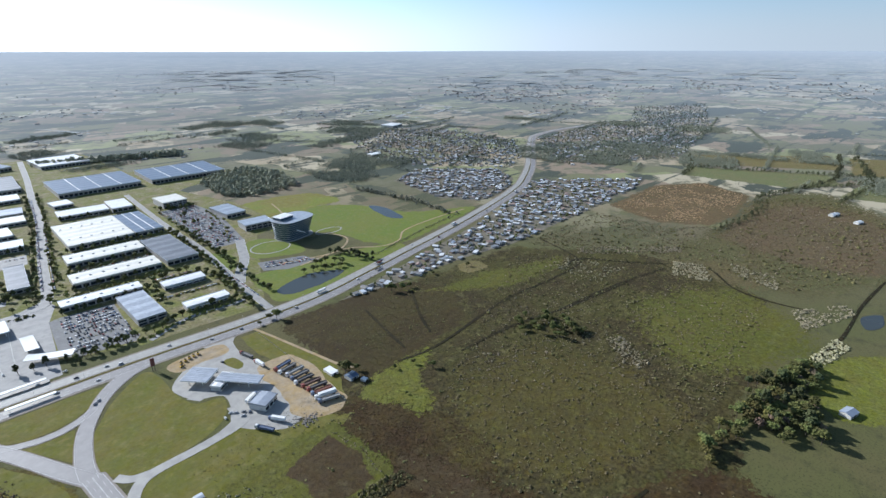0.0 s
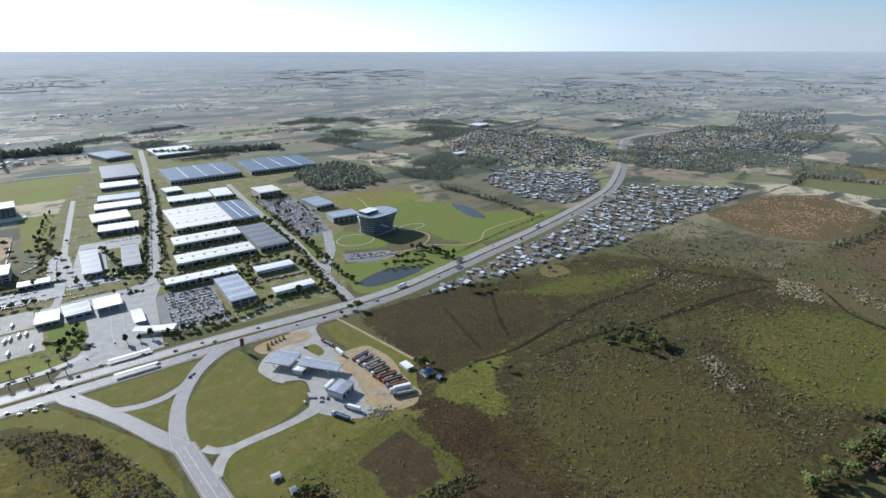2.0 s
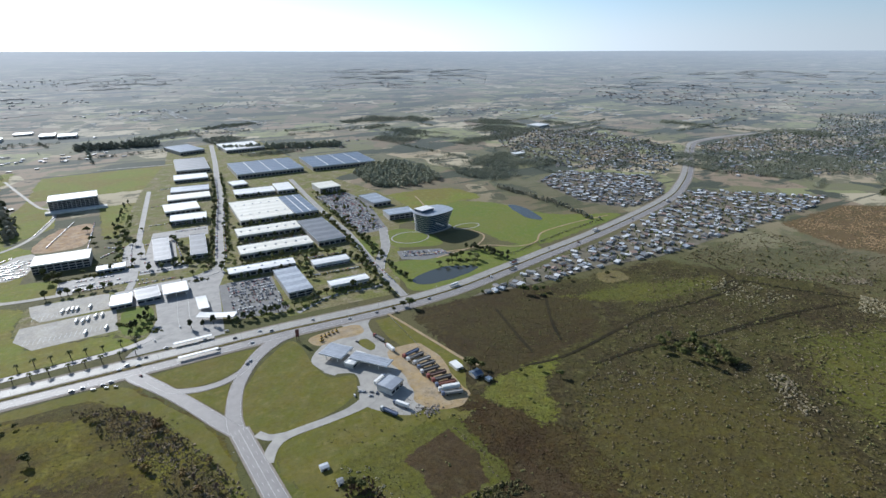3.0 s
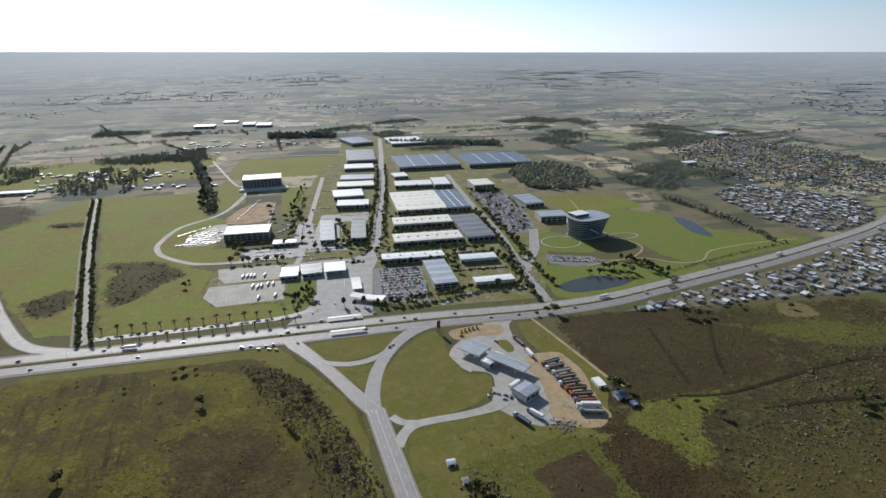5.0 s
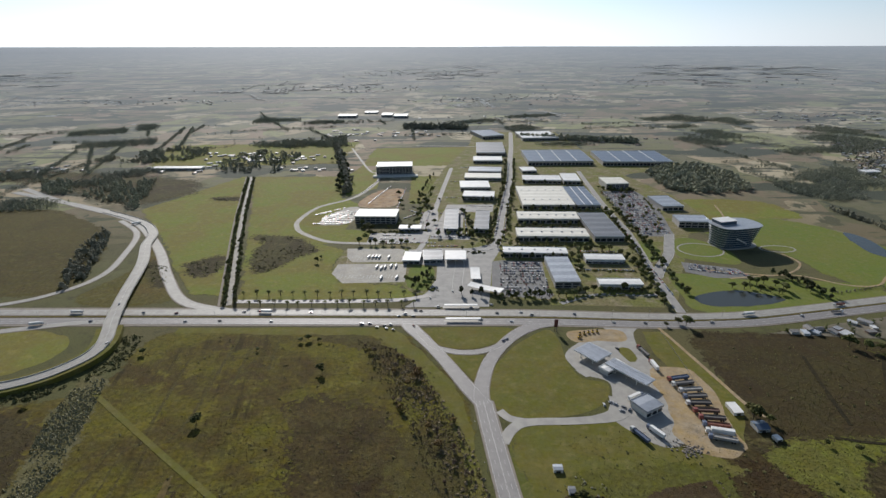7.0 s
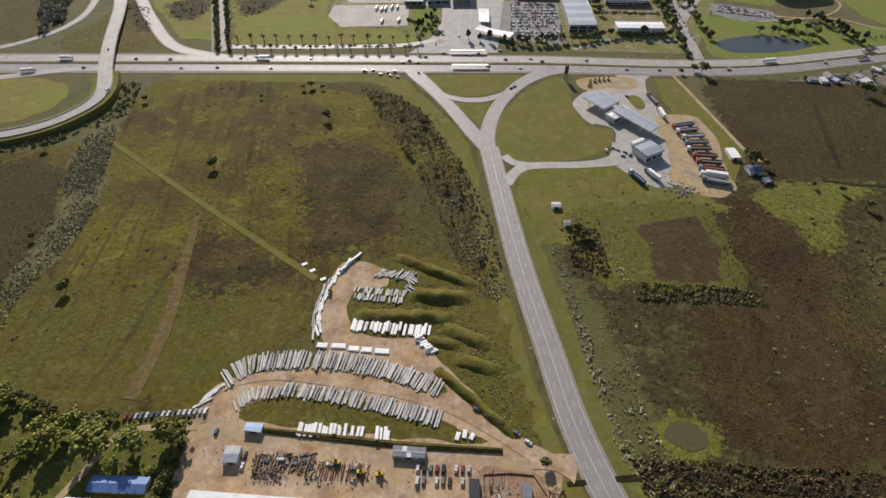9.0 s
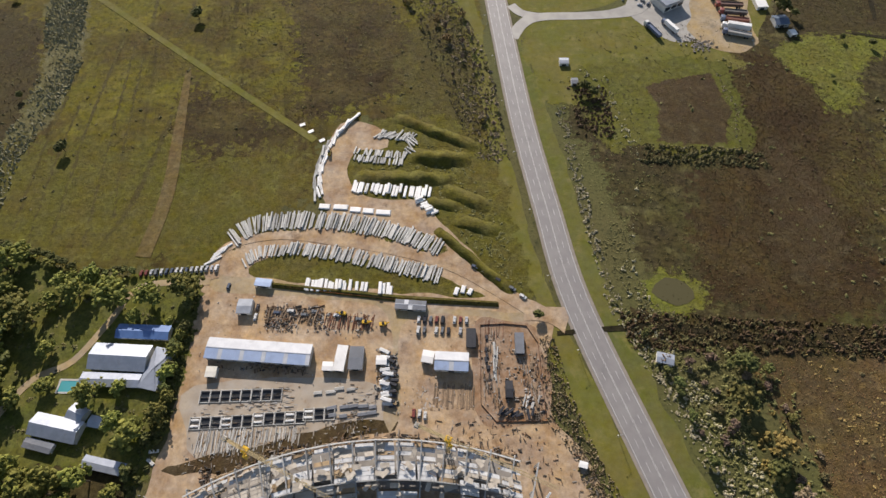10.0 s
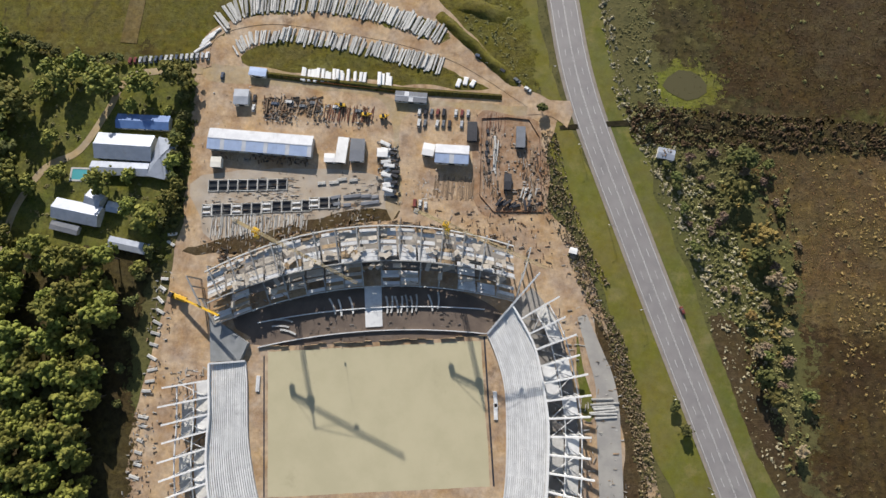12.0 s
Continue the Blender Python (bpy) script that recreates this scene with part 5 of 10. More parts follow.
def hall(corners, h, roof, label, wall=M_WALL, ribs=0, skylights=0, storeys=1, name="office_building", panes=None, canopy=0):
    c, a, L, W = rect(corners)
    e = thing(name, pose(c[0], c[1], 0.1, 0, 0, a), label, "building", "business park buildings")
    x, y = L / 2, W / 2
    part("wall", Build().box(-x + .4, -y + .4, 0, x - .4, y - .4, h - .5), wall, e)
    b = Build()
    n = max(1, int(round(W / 24)))
    for i in range(n):
        y0, y1 = -y + W * i / n, -y + W * (i + 1) / n
        ym = (y0 + y1) / 2
        b.poly([(-x, y0, h), (x, y0, h), (x, ym, h + .7), (-x, ym, h + .7)]).poly([(-x, ym, h + .7), (x, ym, h + .7), (x, y1, h), (-x, y1, h)])
        b.poly([(-x, y0, h), (-x, ym, h + .7), (-x, y1, h)]).poly([(x, y1, h), (x, ym, h + .7), (x, y0, h)])
    b.box(-x, -y, h - .5, x, y, h - .02)
    rf = part("roof", b, roof, e)
    b = Build()
    for x0, y0, x1, y1 in ((-x - .3, -y - .3, x + .3, -y + .2), (-x - .3, y - .2, x + .3, y + .3), (-x - .3, -y, -x + .2, y), (x - .2, -y, x + .3, y)):
        b.box(x0, y0, h - 1.3, x1, y1, h + .55)
    part("parapet", b, roof if roof in (M_WHITE, M_CREAM) else M_ZINC, e, "pale sheet-metal parapet")
    if ribs:
        for i in range(1, ribs + 1):
            q = -x + L * i / (ribs + 1)
            part("roof_seam", Build().box(q - .8, -y + .5, h, q + .8, y - .5, h + .95), M_WHITE, rf, "white gutter strip")
    for i in range(skylights):
        q = -x + L * (i + .5) / skylights
        for k in ((-.25, .25) if W > 60 else (0,)):
            part("skylight", Build().chamfer(q - 1.6, W * k - 1.0, h + .2, q + 1.6, W * k + 1.0, h + 1.5, .3), M_ZINC, rf, "grey roof vent")
    k = panes or max(3, int(L / 9))
    fh = (h - 1.6) / storeys
    pane = Build().box(-L / k * .40, -.06, 0, L / k * .40, .06, fh * .62).mesh("window_pane", M_GLASS)
    for s in range(storeys):
        for i in range(k):
            q = -x + L * (i + .5) / k
            part("window_pane", pane, None, e, "", pose(q, -y + .36, .9 + s * fh))
    if canopy:
        part("canopy", Build().box(-x * .9, -y - canopy, h * .55, x * .9, -y + .4, h * .55 + .3), M_STEEL, e, "thin white canopy")
    return e


B = {
    "W1": ([(92, 1960), (170, 1990), (160, 1850), (92, 1835)], 11, M_BLUE, "pale blue warehouse with a pointed roof"),
    "W2": ([(88, 1720), (171, 1717), (154, 1545), (73, 1548)], 10, M_SLATE, "dark-roofed warehouse"),
    "W3": ([(67, 1504), (146, 1500), (140, 1442), (64, 1446)], 8, M_WHITE, "low office with white roof strips"),
    "W4": ([(53, 1376), (132, 1364), (128, 1316), (47, 1322)], 7, M_ZINC, "low grey-roofed office"),
    "W5": ([(40, 1300), (126, 1296), (120, 1246), (36, 1253)], 7, M_CREAM, "low office with a cream roof"),
    "W6": ([(26, 1212), (92, 1220), (87, 1154), (24, 1160)], 8, M_WHITE, "low office with a stepped white roof"),
    "W7": ([(33, 1124), (97, 1118), (92, 1074), (29, 1082)], 9, M_WHITE, "white-topped office with a glazed front"),
    "W8": ([(2, 996), (26, 996), (11, 880), (-13, 881)], 7, M_SLATE, "long dark-roofed office"),
    "W9": ([(55, 985), (78, 983), (68, 878), (42, 880)], 7, M_SLATE, "long dark-roofed office"),
    "C2": ([(-167, 976), (-92, 973), (-90, 928), (-162, 930)], 14, M_CREAM, "office block with pale roof and dark front"),
    "C3": ([(-84, 905), (-46, 904), (-45, 884), (-82, 885)], 6, M_WHITE, "small flat-roofed site office"),
    "R1": ([(-64, 778), (-40, 777), (-38, 741), (-63, 742)], 6, M_WHITE, "white flat-roofed reception building"),
    "R2": ([(-36, 784), (-8, 784), (-6, 746), (-34, 743)], 6, M_SLATE, "brown-roofed gatehouse"),
    "E1": ([(246, 1935), (362, 1950), (349, 1806), (225, 1803)], 10, M_WHITE, "large white-roofed warehouse"),
    "E2": ([(212, 1575), (382, 1580), (373, 1412), (203, 1418)], 11, M_BLUE, "vast blue-roofed warehouse with white seams"),
    "E3": ([(410, 1562), (590, 1552), (572, 1404), (394, 1406)], 11, M_BLUE, "vast blue-roofed warehouse with white seams"),
    "E4": ([(181, 1365), (215, 1368), (213, 1324), (176, 1321)], 7, M_WHITE, "small white-roofed office"),
    "E5": ([(174, 1272), (260, 1264), (254, 1219), (168, 1222)], 8, M_WHITE, "long white-roofed office"),
    "E5b": ([(265, 1283), (302, 1281), (296, 1208), (258, 1210)], 9, M_WHITE, "white-roofed office"),
    "E6": ([(149, 1160), (249, 1160), (239, 1014), (140, 1017)], 9, M_CREAM, "large warehouse with a cream roof"),
    "E6b": ([(250, 1154), (298, 1155), (285, 1013), (241, 1014)], 9, M_BLUE, "blue-grey roofed warehouse"),
    "E7": ([(127, 973), (233, 969), (232, 926), (123, 929)], 9, M_CREAM, "long office with a cream roof and dark front"),
    "E8": ([(114, 879), (227, 875), (228, 834), (112, 837)], 9, M_CREAM, "long office with a cream roof and dark front"),
    "E8b": ([(240, 962), (284, 963), (281, 833), (230, 834)], 9, M_SLATE, "dark-roofed office wing"),
    "E9": ([(85, 793), (179, 786), (178, 764), (83, 767)], 8, M_WHITE, "long narrow office with a white roof"),
    "E10": ([(143, 748), (173, 748), (174, 660), (138, 660)], 9, M_ZINC, "grey-roofed office block"),
    "E11": ([(202, 764), (257, 761), (254, 740), (198, 742)], 7, M_WHITE, "small office with a white roof and dark front"),
    "E12": ([(199, 675), (254, 674), (252, 655), (196, 657)], 7, M_WHITE, "small office with a white roof and dark front"),
    "E13": ([(345, 1221), (393, 1224), (388, 1163), (338, 1164)], 13, M_CREAM, "three-storey office block with a pale roof"),
    "E14": ([(406, 1076), (448, 1078), (438, 1004), (400, 1002)], 9, M_ZINC, "grey-roofed office beside the car park"),
    "T0": ([(400, 944), (455, 936), (446, 902), (395, 902)], 11, M_ZINC, "low grey office beside the glass tower"),
}
EXTRA = {"E2": dict(ribs=3), "E3": dict(ribs=3), "E6": dict(skylights=6), "E6b": dict(ribs=2), "E7": dict(skylights=7), "E8": dict(skylights=7), "E9": dict(skylights=5),
         "E13": dict(storeys=3), "C2": dict(storeys=3), "W7": dict(storeys=2), "T0": dict(storeys=2), "E11": dict(canopy=2), "E12": dict(canopy=2), "W3": dict(ribs=7), "E10": dict(storeys=2)}
for key, (c, h, r, lab) in B.items():
    hall(c, h, r, (lab if len(lab.split()) > 6 else lab + " in the business park"), **EXTRA.get(key, {}))


def office_block():
    """The tall dark office block behind the building site."""
    e = thing("office_block", pose(-134, 1328, 0.1, 0, 0, 3), "tall dark-fronted office block with a pale flat roof", "building", "business park buildings")
    x, y, h = 43, 27, 24
    part("wall", Build().box(-x, -y, 0, x, y, h - .6), M_WALL, e)
    part("roof", Build().box(-x - .6, -y - .6, h - .6, x + .6, y + .6, h), M_WHITE, e)
    for yy in (-y - .8, y + .4):
        part("parapet", Build().box(-x - .8, yy, h - 1.6, x + .8, yy + .4, h + .8), M_STEEL, e)
    pane = Build().box(-3.4, -.08, 0, 3.4, .08, 2.6).mesh("window_pane", M_GLASS)
    for s in range(6):
        for i in range(11):
            part("window_pane", pane, None, e, "", pose(-x + 86 * (i + .5) / 11, -y - .06, 1.2 + s * 3.6))
    part("plinth", Build().chamfer(-x - 8, -y - 16, 0, x + 14, -y, 4, .3), M_WALLP, e, "pale low front wing")


office_block()


def gate():
    e = thing("entrance_gate", pose(12, 760, 0.1, 0, 0, 0), "white entrance canopy of the business park on columns", "gate")
    part("roof", Build().chamfer(-15, -18, 6.5, 16, 18, 7.6, .3), M_WHITE, e)
    for x in (-12, 0, 12):
        for y in (-14, 14):
            part("column", Build().box(x - .4, y - .4, 0, x + .4, y + .4, 6.5), M_STEEL, e)
    for x in (-6, 6):
        part("booth", Build().chamfer(x - 1.5, -3, 0, x + 1.5, 3, 3, .2), M_WALLP, e)


gate()


def sail(at, L, W, h, turn, label):
    """A thin canopy with an upswept curve on slim posts."""
    e = thing("sail_canopy", pose(at[0], at[1], 0.1, 0, 0, turn), label, "canopy")
    k = 14
    V, F = [], []
    for i in range(k + 1):
        s = i / k - .5
        for y in (-W / 2, W / 2):
            z = h + 5.0 * s * s * (1 if y > 0 else .6)
            V += [(s * L, y, z), (s * L, y, z + .3)]
    for i in range(k):
        a, b = 4 * i, 4 * i + 4
        F += [(a, a + 2, b + 2, b), (a + 1, b + 1, b + 3, a + 3), (a, b, b + 1, a + 1), (a + 2, a + 3, b + 3, b + 2)]
    part("roof", fast_mesh("roof", V, F, M_WHITE), None, e)
    for s in (-.35, 0, .35):
        part("post", Build().tube((s * L, 0, 0), (s * L, 0, h + 5 * s * s * .8), .25), M_STEEL, e)


sail((39, 697), 40, 13, 4.5, 90, "white curved canopy at the entrance")
sail((50, 651), 46, 13, 5, -28, "white curved canopy over the bus stop")


def tower():
    """The dark glass tower: it widens upward, with floor bands and a white swoosh."""
    e = thing("glass_tower", pose(443, 822, 0.1, 0, 0, 14), "dark blue glass office tower that widens upward", "building", "business park buildings")
    def ring(sx, sy, off=0.0):
        return [(off + sx * math.copysign(abs(math.cos(q)) ** .55, math.cos(q)), sy * math.copysign(abs(math.sin(q)) ** .7, math.sin(q))) for q in (2 * math.pi * i / 28 for i in range(28))]
    H, n = 33.0, 9
    for i in range(n):
        f0, f1 = i / n, (i + 1) / n
        g0, g1 = 1 + .24 * f0 ** 1.4, 1 + .24 * f1 ** 1.4
        z0, z1 = H * f0, H * f1
        part("glazing", Build().prism(ring(30 * g0, 21 * g0, 4 * f0), z0 + .5, z1, ring(30 * g1, 21 * g1, 4 * f1)), M_TOWER, e)
        part("floor_band", Build().prism(ring(30 * g0 + .35, 21 * g0 + .35, 4 * f0), z0, z0 + .5), M_ZINC, e)
    part("roof", Build().prism(ring(37.6, 26.4, 4), H, H + .8), M_ZINC, e)
    part("penthouse", Build().chamfer(-24, -2, H + .8, 4, 18, H + 5.5, .5), M_TOWER, e, "glazed rooftop storey")
    part("penthouse_roof", Build().box(-25, -3, H + 5.5, 5, 19, H + 6.1), M_WHITE, e)
    for k, (r, w) in enumerate(((1.0, 1.0), (.93, .8))):
        b = Build()
        pts = []
        for i in range(16):
            s = i / 15
            q = radians(-165 + 120 * s)
            g = 1 + .24 * (1 - s) ** 1.4
            pts.append(((30.6 * g) * math.cos(q) + 4 * (1 - s), (21.6 * g) * math.sin(q), H * (1 - s) * r))
        for a, c in zip(pts, pts[1:]):
            b.beam(a, c, w)
        part("sweep", b, M_STEEL, e, "white curved rib")
    part("podium", Build().prism(ring(34, 25, 4), 0, 1.2), M_CONCRETE, e)


tower()
for cx, cy, rx, ry in ((387, 797, 33, 28), (505, 800, 26, 14)):
    ln = np.array([(cx + rx * math.cos(q), cy + ry * math.sin(q)) for q in np.linspace(0, 2 * math.pi, 40)])
    tagged(strip("path", ln, 2.4, 0.24, M_CONCRETE), "pale ring path beside the glass tower", "path", "", "structure")


def shelter(x, y):
    e = thing("bus_shelter", pose(x, y, 0.2), "long white bus shelter on the highway island", "shelter", "bus shelters")
    part("roof", Build().chamfer(-20, -2.2, 3.2, 20, 2.2, 3.7, .15), M_WHITE, e)
    part("platform", Build().box(-22, -3, 0, 22, 3, .25), M_CONCRETE, e)
    for i in range(5):
        part("post", Build().tube((-17 + 8.5 * i, 0, .25), (-17 + 8.5 * i, 0, 3.2), .12, None, 6), M_STEEL, e)


shelter(18, 606)
shelter(20, 572)

# ---- stadium under construction ----
SC, SA = np.array((-27.0, -31.0)), 5.5
SM = pose(SC[0], SC[1], 0, 0, 0, SA)


def arena(u, v):
    q = radians(SA)
    return (SC[0] + u * math.cos(q) - v * math.sin(q), SC[1] + u * math.sin(q) + v * math.cos(q))


patch("ground_mound", [(-66, 262), (-40, 290), (10, 282), (34, 240), (44, 190), (52, 152), (36, 150), (8, 178), (-8, 196), (-22, 212), (-64, 222)], 0.12, M_ROUGHGRASS, "overgrown rough ground beside the precast yard", rough=3, fray=8)
patch("site_earth", [(-77, 209), (-86, 234), (-84, 263), (-72, 284), (-48, 276), (-42, 261), (-55, 257), (-65, 255), (-66, 243), (-62, 224), (-41, 217), (-19, 217), (-8, 207), (-2, 199), (13, 183), (28, 167), (42, 153), (56, 144), (62, 140), (62, 132), (56, 100),
      (60, 80), (72, 66), (86, 30), (96, -20), (100, -100), (-152, -130), (-156, -60), (-146, 20), (-142, 80), (-144, 140), (-143, 164), (-136, 178), (-124, 188), (-98, 196), (-84, 200)], 0.12, M_DIRT, "churned bare earth of a construction site", rough=1.6)
patch("ground_grass", [(-119, 166), (-103, 175), (-98, 180), (-60, 175), (-2, 162), (8, 158), (24, 149), (10, 149), (-30, 152), (-80, 157), (-112, 158)], 0.12, M_ROUGHGRASS, "grass between stacks of concrete poles", rough=1.5)
patch("ground_grass", [(-136, 178), (-122, 192), (-96, 200), (-60, 200), (-28, 193), (0, 183), (-3, 178), (-34, 187), (-64, 194), (-98, 193), (-122, 184)], 0.12, M_ROUGHGRASS, "grass under the row of stacked poles", rough=1.5, fray=6)


def mound(a, b, w, h, mat, label, seed):
    """A long low heap of earth grown over with grass."""
    a, b = Vector((*a, 0)), Vector((*b, 0))
    d = b - a
    L = d.length
    d.normalize()
    s = Vector((-d.y, d.x, 0))
    nu, nv = max(8, int(L / 2)), 9
    V, F = [], []
    for i in range(nu + 1):
        for j in range(nv + 1):
            u, v = i / nu * 2 - 1, j / nv * 2 - 1
            p = a + d * (L * (u * 1.12 + 1) / 2) + s * (v * w * (1 + .3 * noise.noise((i * .35, seed, j * .2))))
            z = h * max(0, 1 - abs(u) ** 3.0) * max(0, 1 - v * v) ** 1.2 * (1 + .5 * noise.noise((p.x * .12, p.y * .12, seed)))
            V.append((p.x, p.y, max(z, 0) + .1))
    for i in range(nu):
        for j in range(nv):
            q = i * (nv + 1) + j
            F.append((q, q + nv + 1, q + nv + 2, q + 1))
    me = fast_mesh("earth_mound", V, F, mat, True)
    if me.polygons[0].normal.z < 0:
        me.flip_normals()
    tagged(new("earth_mound", me), label, "mound", "earth mounds")


for k, (a, b, w, h) in enumerate((((-25, 253), (14, 250), 7, 4.0), ((-58, 235), (2, 234), 6, 3.2), ((-2, 226), (27, 212), 6, 2.6), ((6, 203), (32, 194), 5.5, 2.4), ((-4, 193), (38, 154), 3.5, 2.6), ((-36, 287), (18, 262), 5, 2.8), ((-14, 216), (8, 212), 4.5, 2.2))):
    mound(a, b, w, h, M_ROUGHGRASS, "long earth mound grown over with grass", k)
patch("pitch", [arena(u, v) for u, v in ((-57, -36), (55, -36), (55, 36), (-57, 36))], 0.2, M_PITCH, "pale sand bed of a football pitch", smooth=False, rough=0.3)
# earth colour darkened to paint the north stand's cast shade
patch("ground_bowl", [arena(u, v) for u, v in ((-58, 39), (58, 39), (66, 50), (40, 64), (0, 67), (-40, 64), (-76, 54), (-66, 44))], 0.2, surf("shaded_earth", (0.150, 0.114, 0.088), (0.108, 0.082, 0.064), 0.1, 0.95, 0, 0.3, 1.2), "earth below the stand, painted dark for the stand's shade")


M_RAWSLAB = surf("raw_slab", (0.30, 0.28, 0.25), (0.22, 0.20, 0.18), 0.15, 0.9, 0, 0.3, 2.0, dirt=(0.14, 0.125, 0.11))


M_DUSTY = surf("dusty_tread", (0.56, 0.50, 0.41), (0.46, 0.40, 0.32), 0.4, 0.85, 0, 0.2, 3.0, dirt=(0.34, 0.28, 0.21), per_object=0.2)
M_FORM = surf("formwork_board", (0.42, 0.30, 0.17), (0.31, 0.215, 0.125), 0.6, 0.9, 0, 0.2, 3.0, dirt=(0.22, 0.155, 0.10), per_object=0.3)


def north_stand():
    e = thing("north_stand", SM, "curved two-tier concrete stand under construction with raking frames", "stand", "stadium stands")
    vin = lambda u: 67 - .0022 * u * u
    vout = lambda u: 97 - .0027 * u * u
    us = np.linspace(-84, 74, 17)
    for i, u in enumerate(us):
        a, b = vin(u), vout(u)
        sl = -.0044 * u
        d = Vector((-sl, 1, 0)).normalized()
        p0 = Vector((u, a, 0))
        q = lambda s, z: p0 + d * s + Vector((0, 0, z))
        L = b - a
        fr = Build().beam(q(0, 3.4), q(L * .55, 7.2), .7, 1.0).beam(q(L * .40, 12.0), q(L, 16.0), .6, .9)
        part("raker", fr, M_STONE, e, "pale concrete raking beam")
        for s, z in ((0, 3.4), (L * .3, 5.4), (L * .55, 12.6), (L * .8, 14.4), (L, 16.0)):
            part("column", Build().beam(q(s, 0), q(s, z), .7), M_STONE, e)
    r = np.random.default_rng(4)
    for i in range(len(us) - 1):
        for k, (s0, s1, z0, z1) in enumerate(((.02, .27, 4.0, 5.6), (.29, .54, 5.8, 7.6), (.42, .69, 12.4, 12.8), (.71, .97, 13.3, 13.7))):
            if r.random() < (.50, .45, .12, .22)[k] and 1 < i:
                continue
            for j in range(4):
                if r.random() < .20:
                    continue
                t0, t1 = s0 + (s1 - s0) * j / 4, s0 + (s1 - s0) * (j + .985) / 4
                z = z0 + (z1 - z0) * (j + .5) / 4
                w = []
                for uu, tt in ((us[i] + .5, t0), (us[i + 1] - .5, t0), (us[i + 1] - .5, t1), (us[i] + .5, t1)):
                    w.append((uu, vin(uu) + (vout(uu) - vin(uu)) * tt))
                part("tread_unit", Build().prism(w, z - .25, z + .12), M_STAND if r.random() < (.45 if us[i] < -20 else .75) else M_DUSTY if r.random() < .7 else M_FORM, e)
    ring = lambda f, z, w: [(u, vin(u) + (vout(u) - vin(u)) * f, z) for u in np.linspace(-84, 74, 40)]
    for f, z, w in ((0, 3.2, .5), (.55, 7.6, .5), (1.0, 15.6, .6), (.41, 12.2, .6)):
        b = Build().wall([p[:2] for p in ring(f, z, w)], w, z - .45, z + .45)
        part("ring_beam", b, M_STONE, e, "curved edge beam")
    # floor slabs coloured dark so the open bays look shaded
    for f, z in ((.5, 3.6), (.78, 7.0)):
        w = [(u, vin(u) + (vout(u) - vin(u)) * (f - .2)) for u in np.linspace(-80, 70, 26)] + [(u, vin(u) + (vout(u) - vin(u)) * (f + .18)) for u in np.linspace(70, -80, 26)]
        part("slab", Build().prism(w, z - .35, z), M_RAWSLAB, e, "dark cast concrete floor slab")
    for i in range(130):
        u, f = r.uniform(-80, 70), r.uniform(.05, 1)
        z = 13.2 if f > .45 else 4.2
        v = vin(u) + (vout(u) - vin(u)) * f
        L = r.uniform(1.5, 5)
        part("plank" if i % 2 else "prop", Build().beam((u, v, z + r.uniform(.3, 2)), (u + r.uniform(-L, L), v + r.uniform(-L, L) * .6, z + r.uniform(.3, 2.6)), .3), M_TIMBER if i % 3 else M_STONE, e)
    post = Build().box(-.09, -.09, 0, .09, .09, 3.2).mesh("prop", M_GALV)
    for i in range(230):
        u, f = r.uniform(-82, 72), r.uniform(.06, 1.0)
        v = vin(u) + (vout(u) - vin(u)) * f
        part("prop", post, None, e, "", pose(u, v, 12.6 if f > .42 else 3.6, r.normal(0, 3), r.normal(0, 3), 0))
    board = Build().box(-1.3, -.12, 0, 1.3, .12, 1.5).mesh("formwork_panel", M_FORM)
    for u in np.arange(-83, 73, 2.9):
        if r.random() < .7:
            part("formwork_panel", board, None, e, "", pose(u, vout(u) + 1.2 + r.normal(0, .3), 13.4 + r.normal(0, .5), r.uniform(-35, 20), 0, math.degrees(math.atan(-.0054 * u)) + r.normal(0, 6)))
    slab = Build().box(-2.2, -1.1, 0, 2.2, 1.1, .16).mesh("loose_panel", M_DUSTY)
    for i in range(60):
        u, f = r.uniform(-80, 70), r.choice((.2, .34, .5, .62, .8, .9))
        part("loose_panel", slab, None, e, "", pose(u, vin(u) + (vout(u) - vin(u)) * f, 8.0 if f < .42 else 13.95, r.normal(0, 3), r.normal(0, 3), r.uniform(0, 180)))
    part("stair", Build().prism([(-5, 46), (4, 46), (4, 67), (-5, 67)], 0, .4, [(-5, 60), (4, 60), (4, 67), (-5, 67)]).box(-5, 46, .3, 4, 67, .75), M_STAND, e, "bare concrete stair ramp")
    for s in (-1, 1):
        pts = [(u, 48 - .0012 * u * u + 8) if s < 0 else (u, 44 - .0014 * u * u) for u in np.linspace(-62, 58, 30)]
        b = Build().wall(pts, .5, 0, 1.4)
        part("low_wall", b, M_STAND, e, "low curved concrete wall")


north_stand()


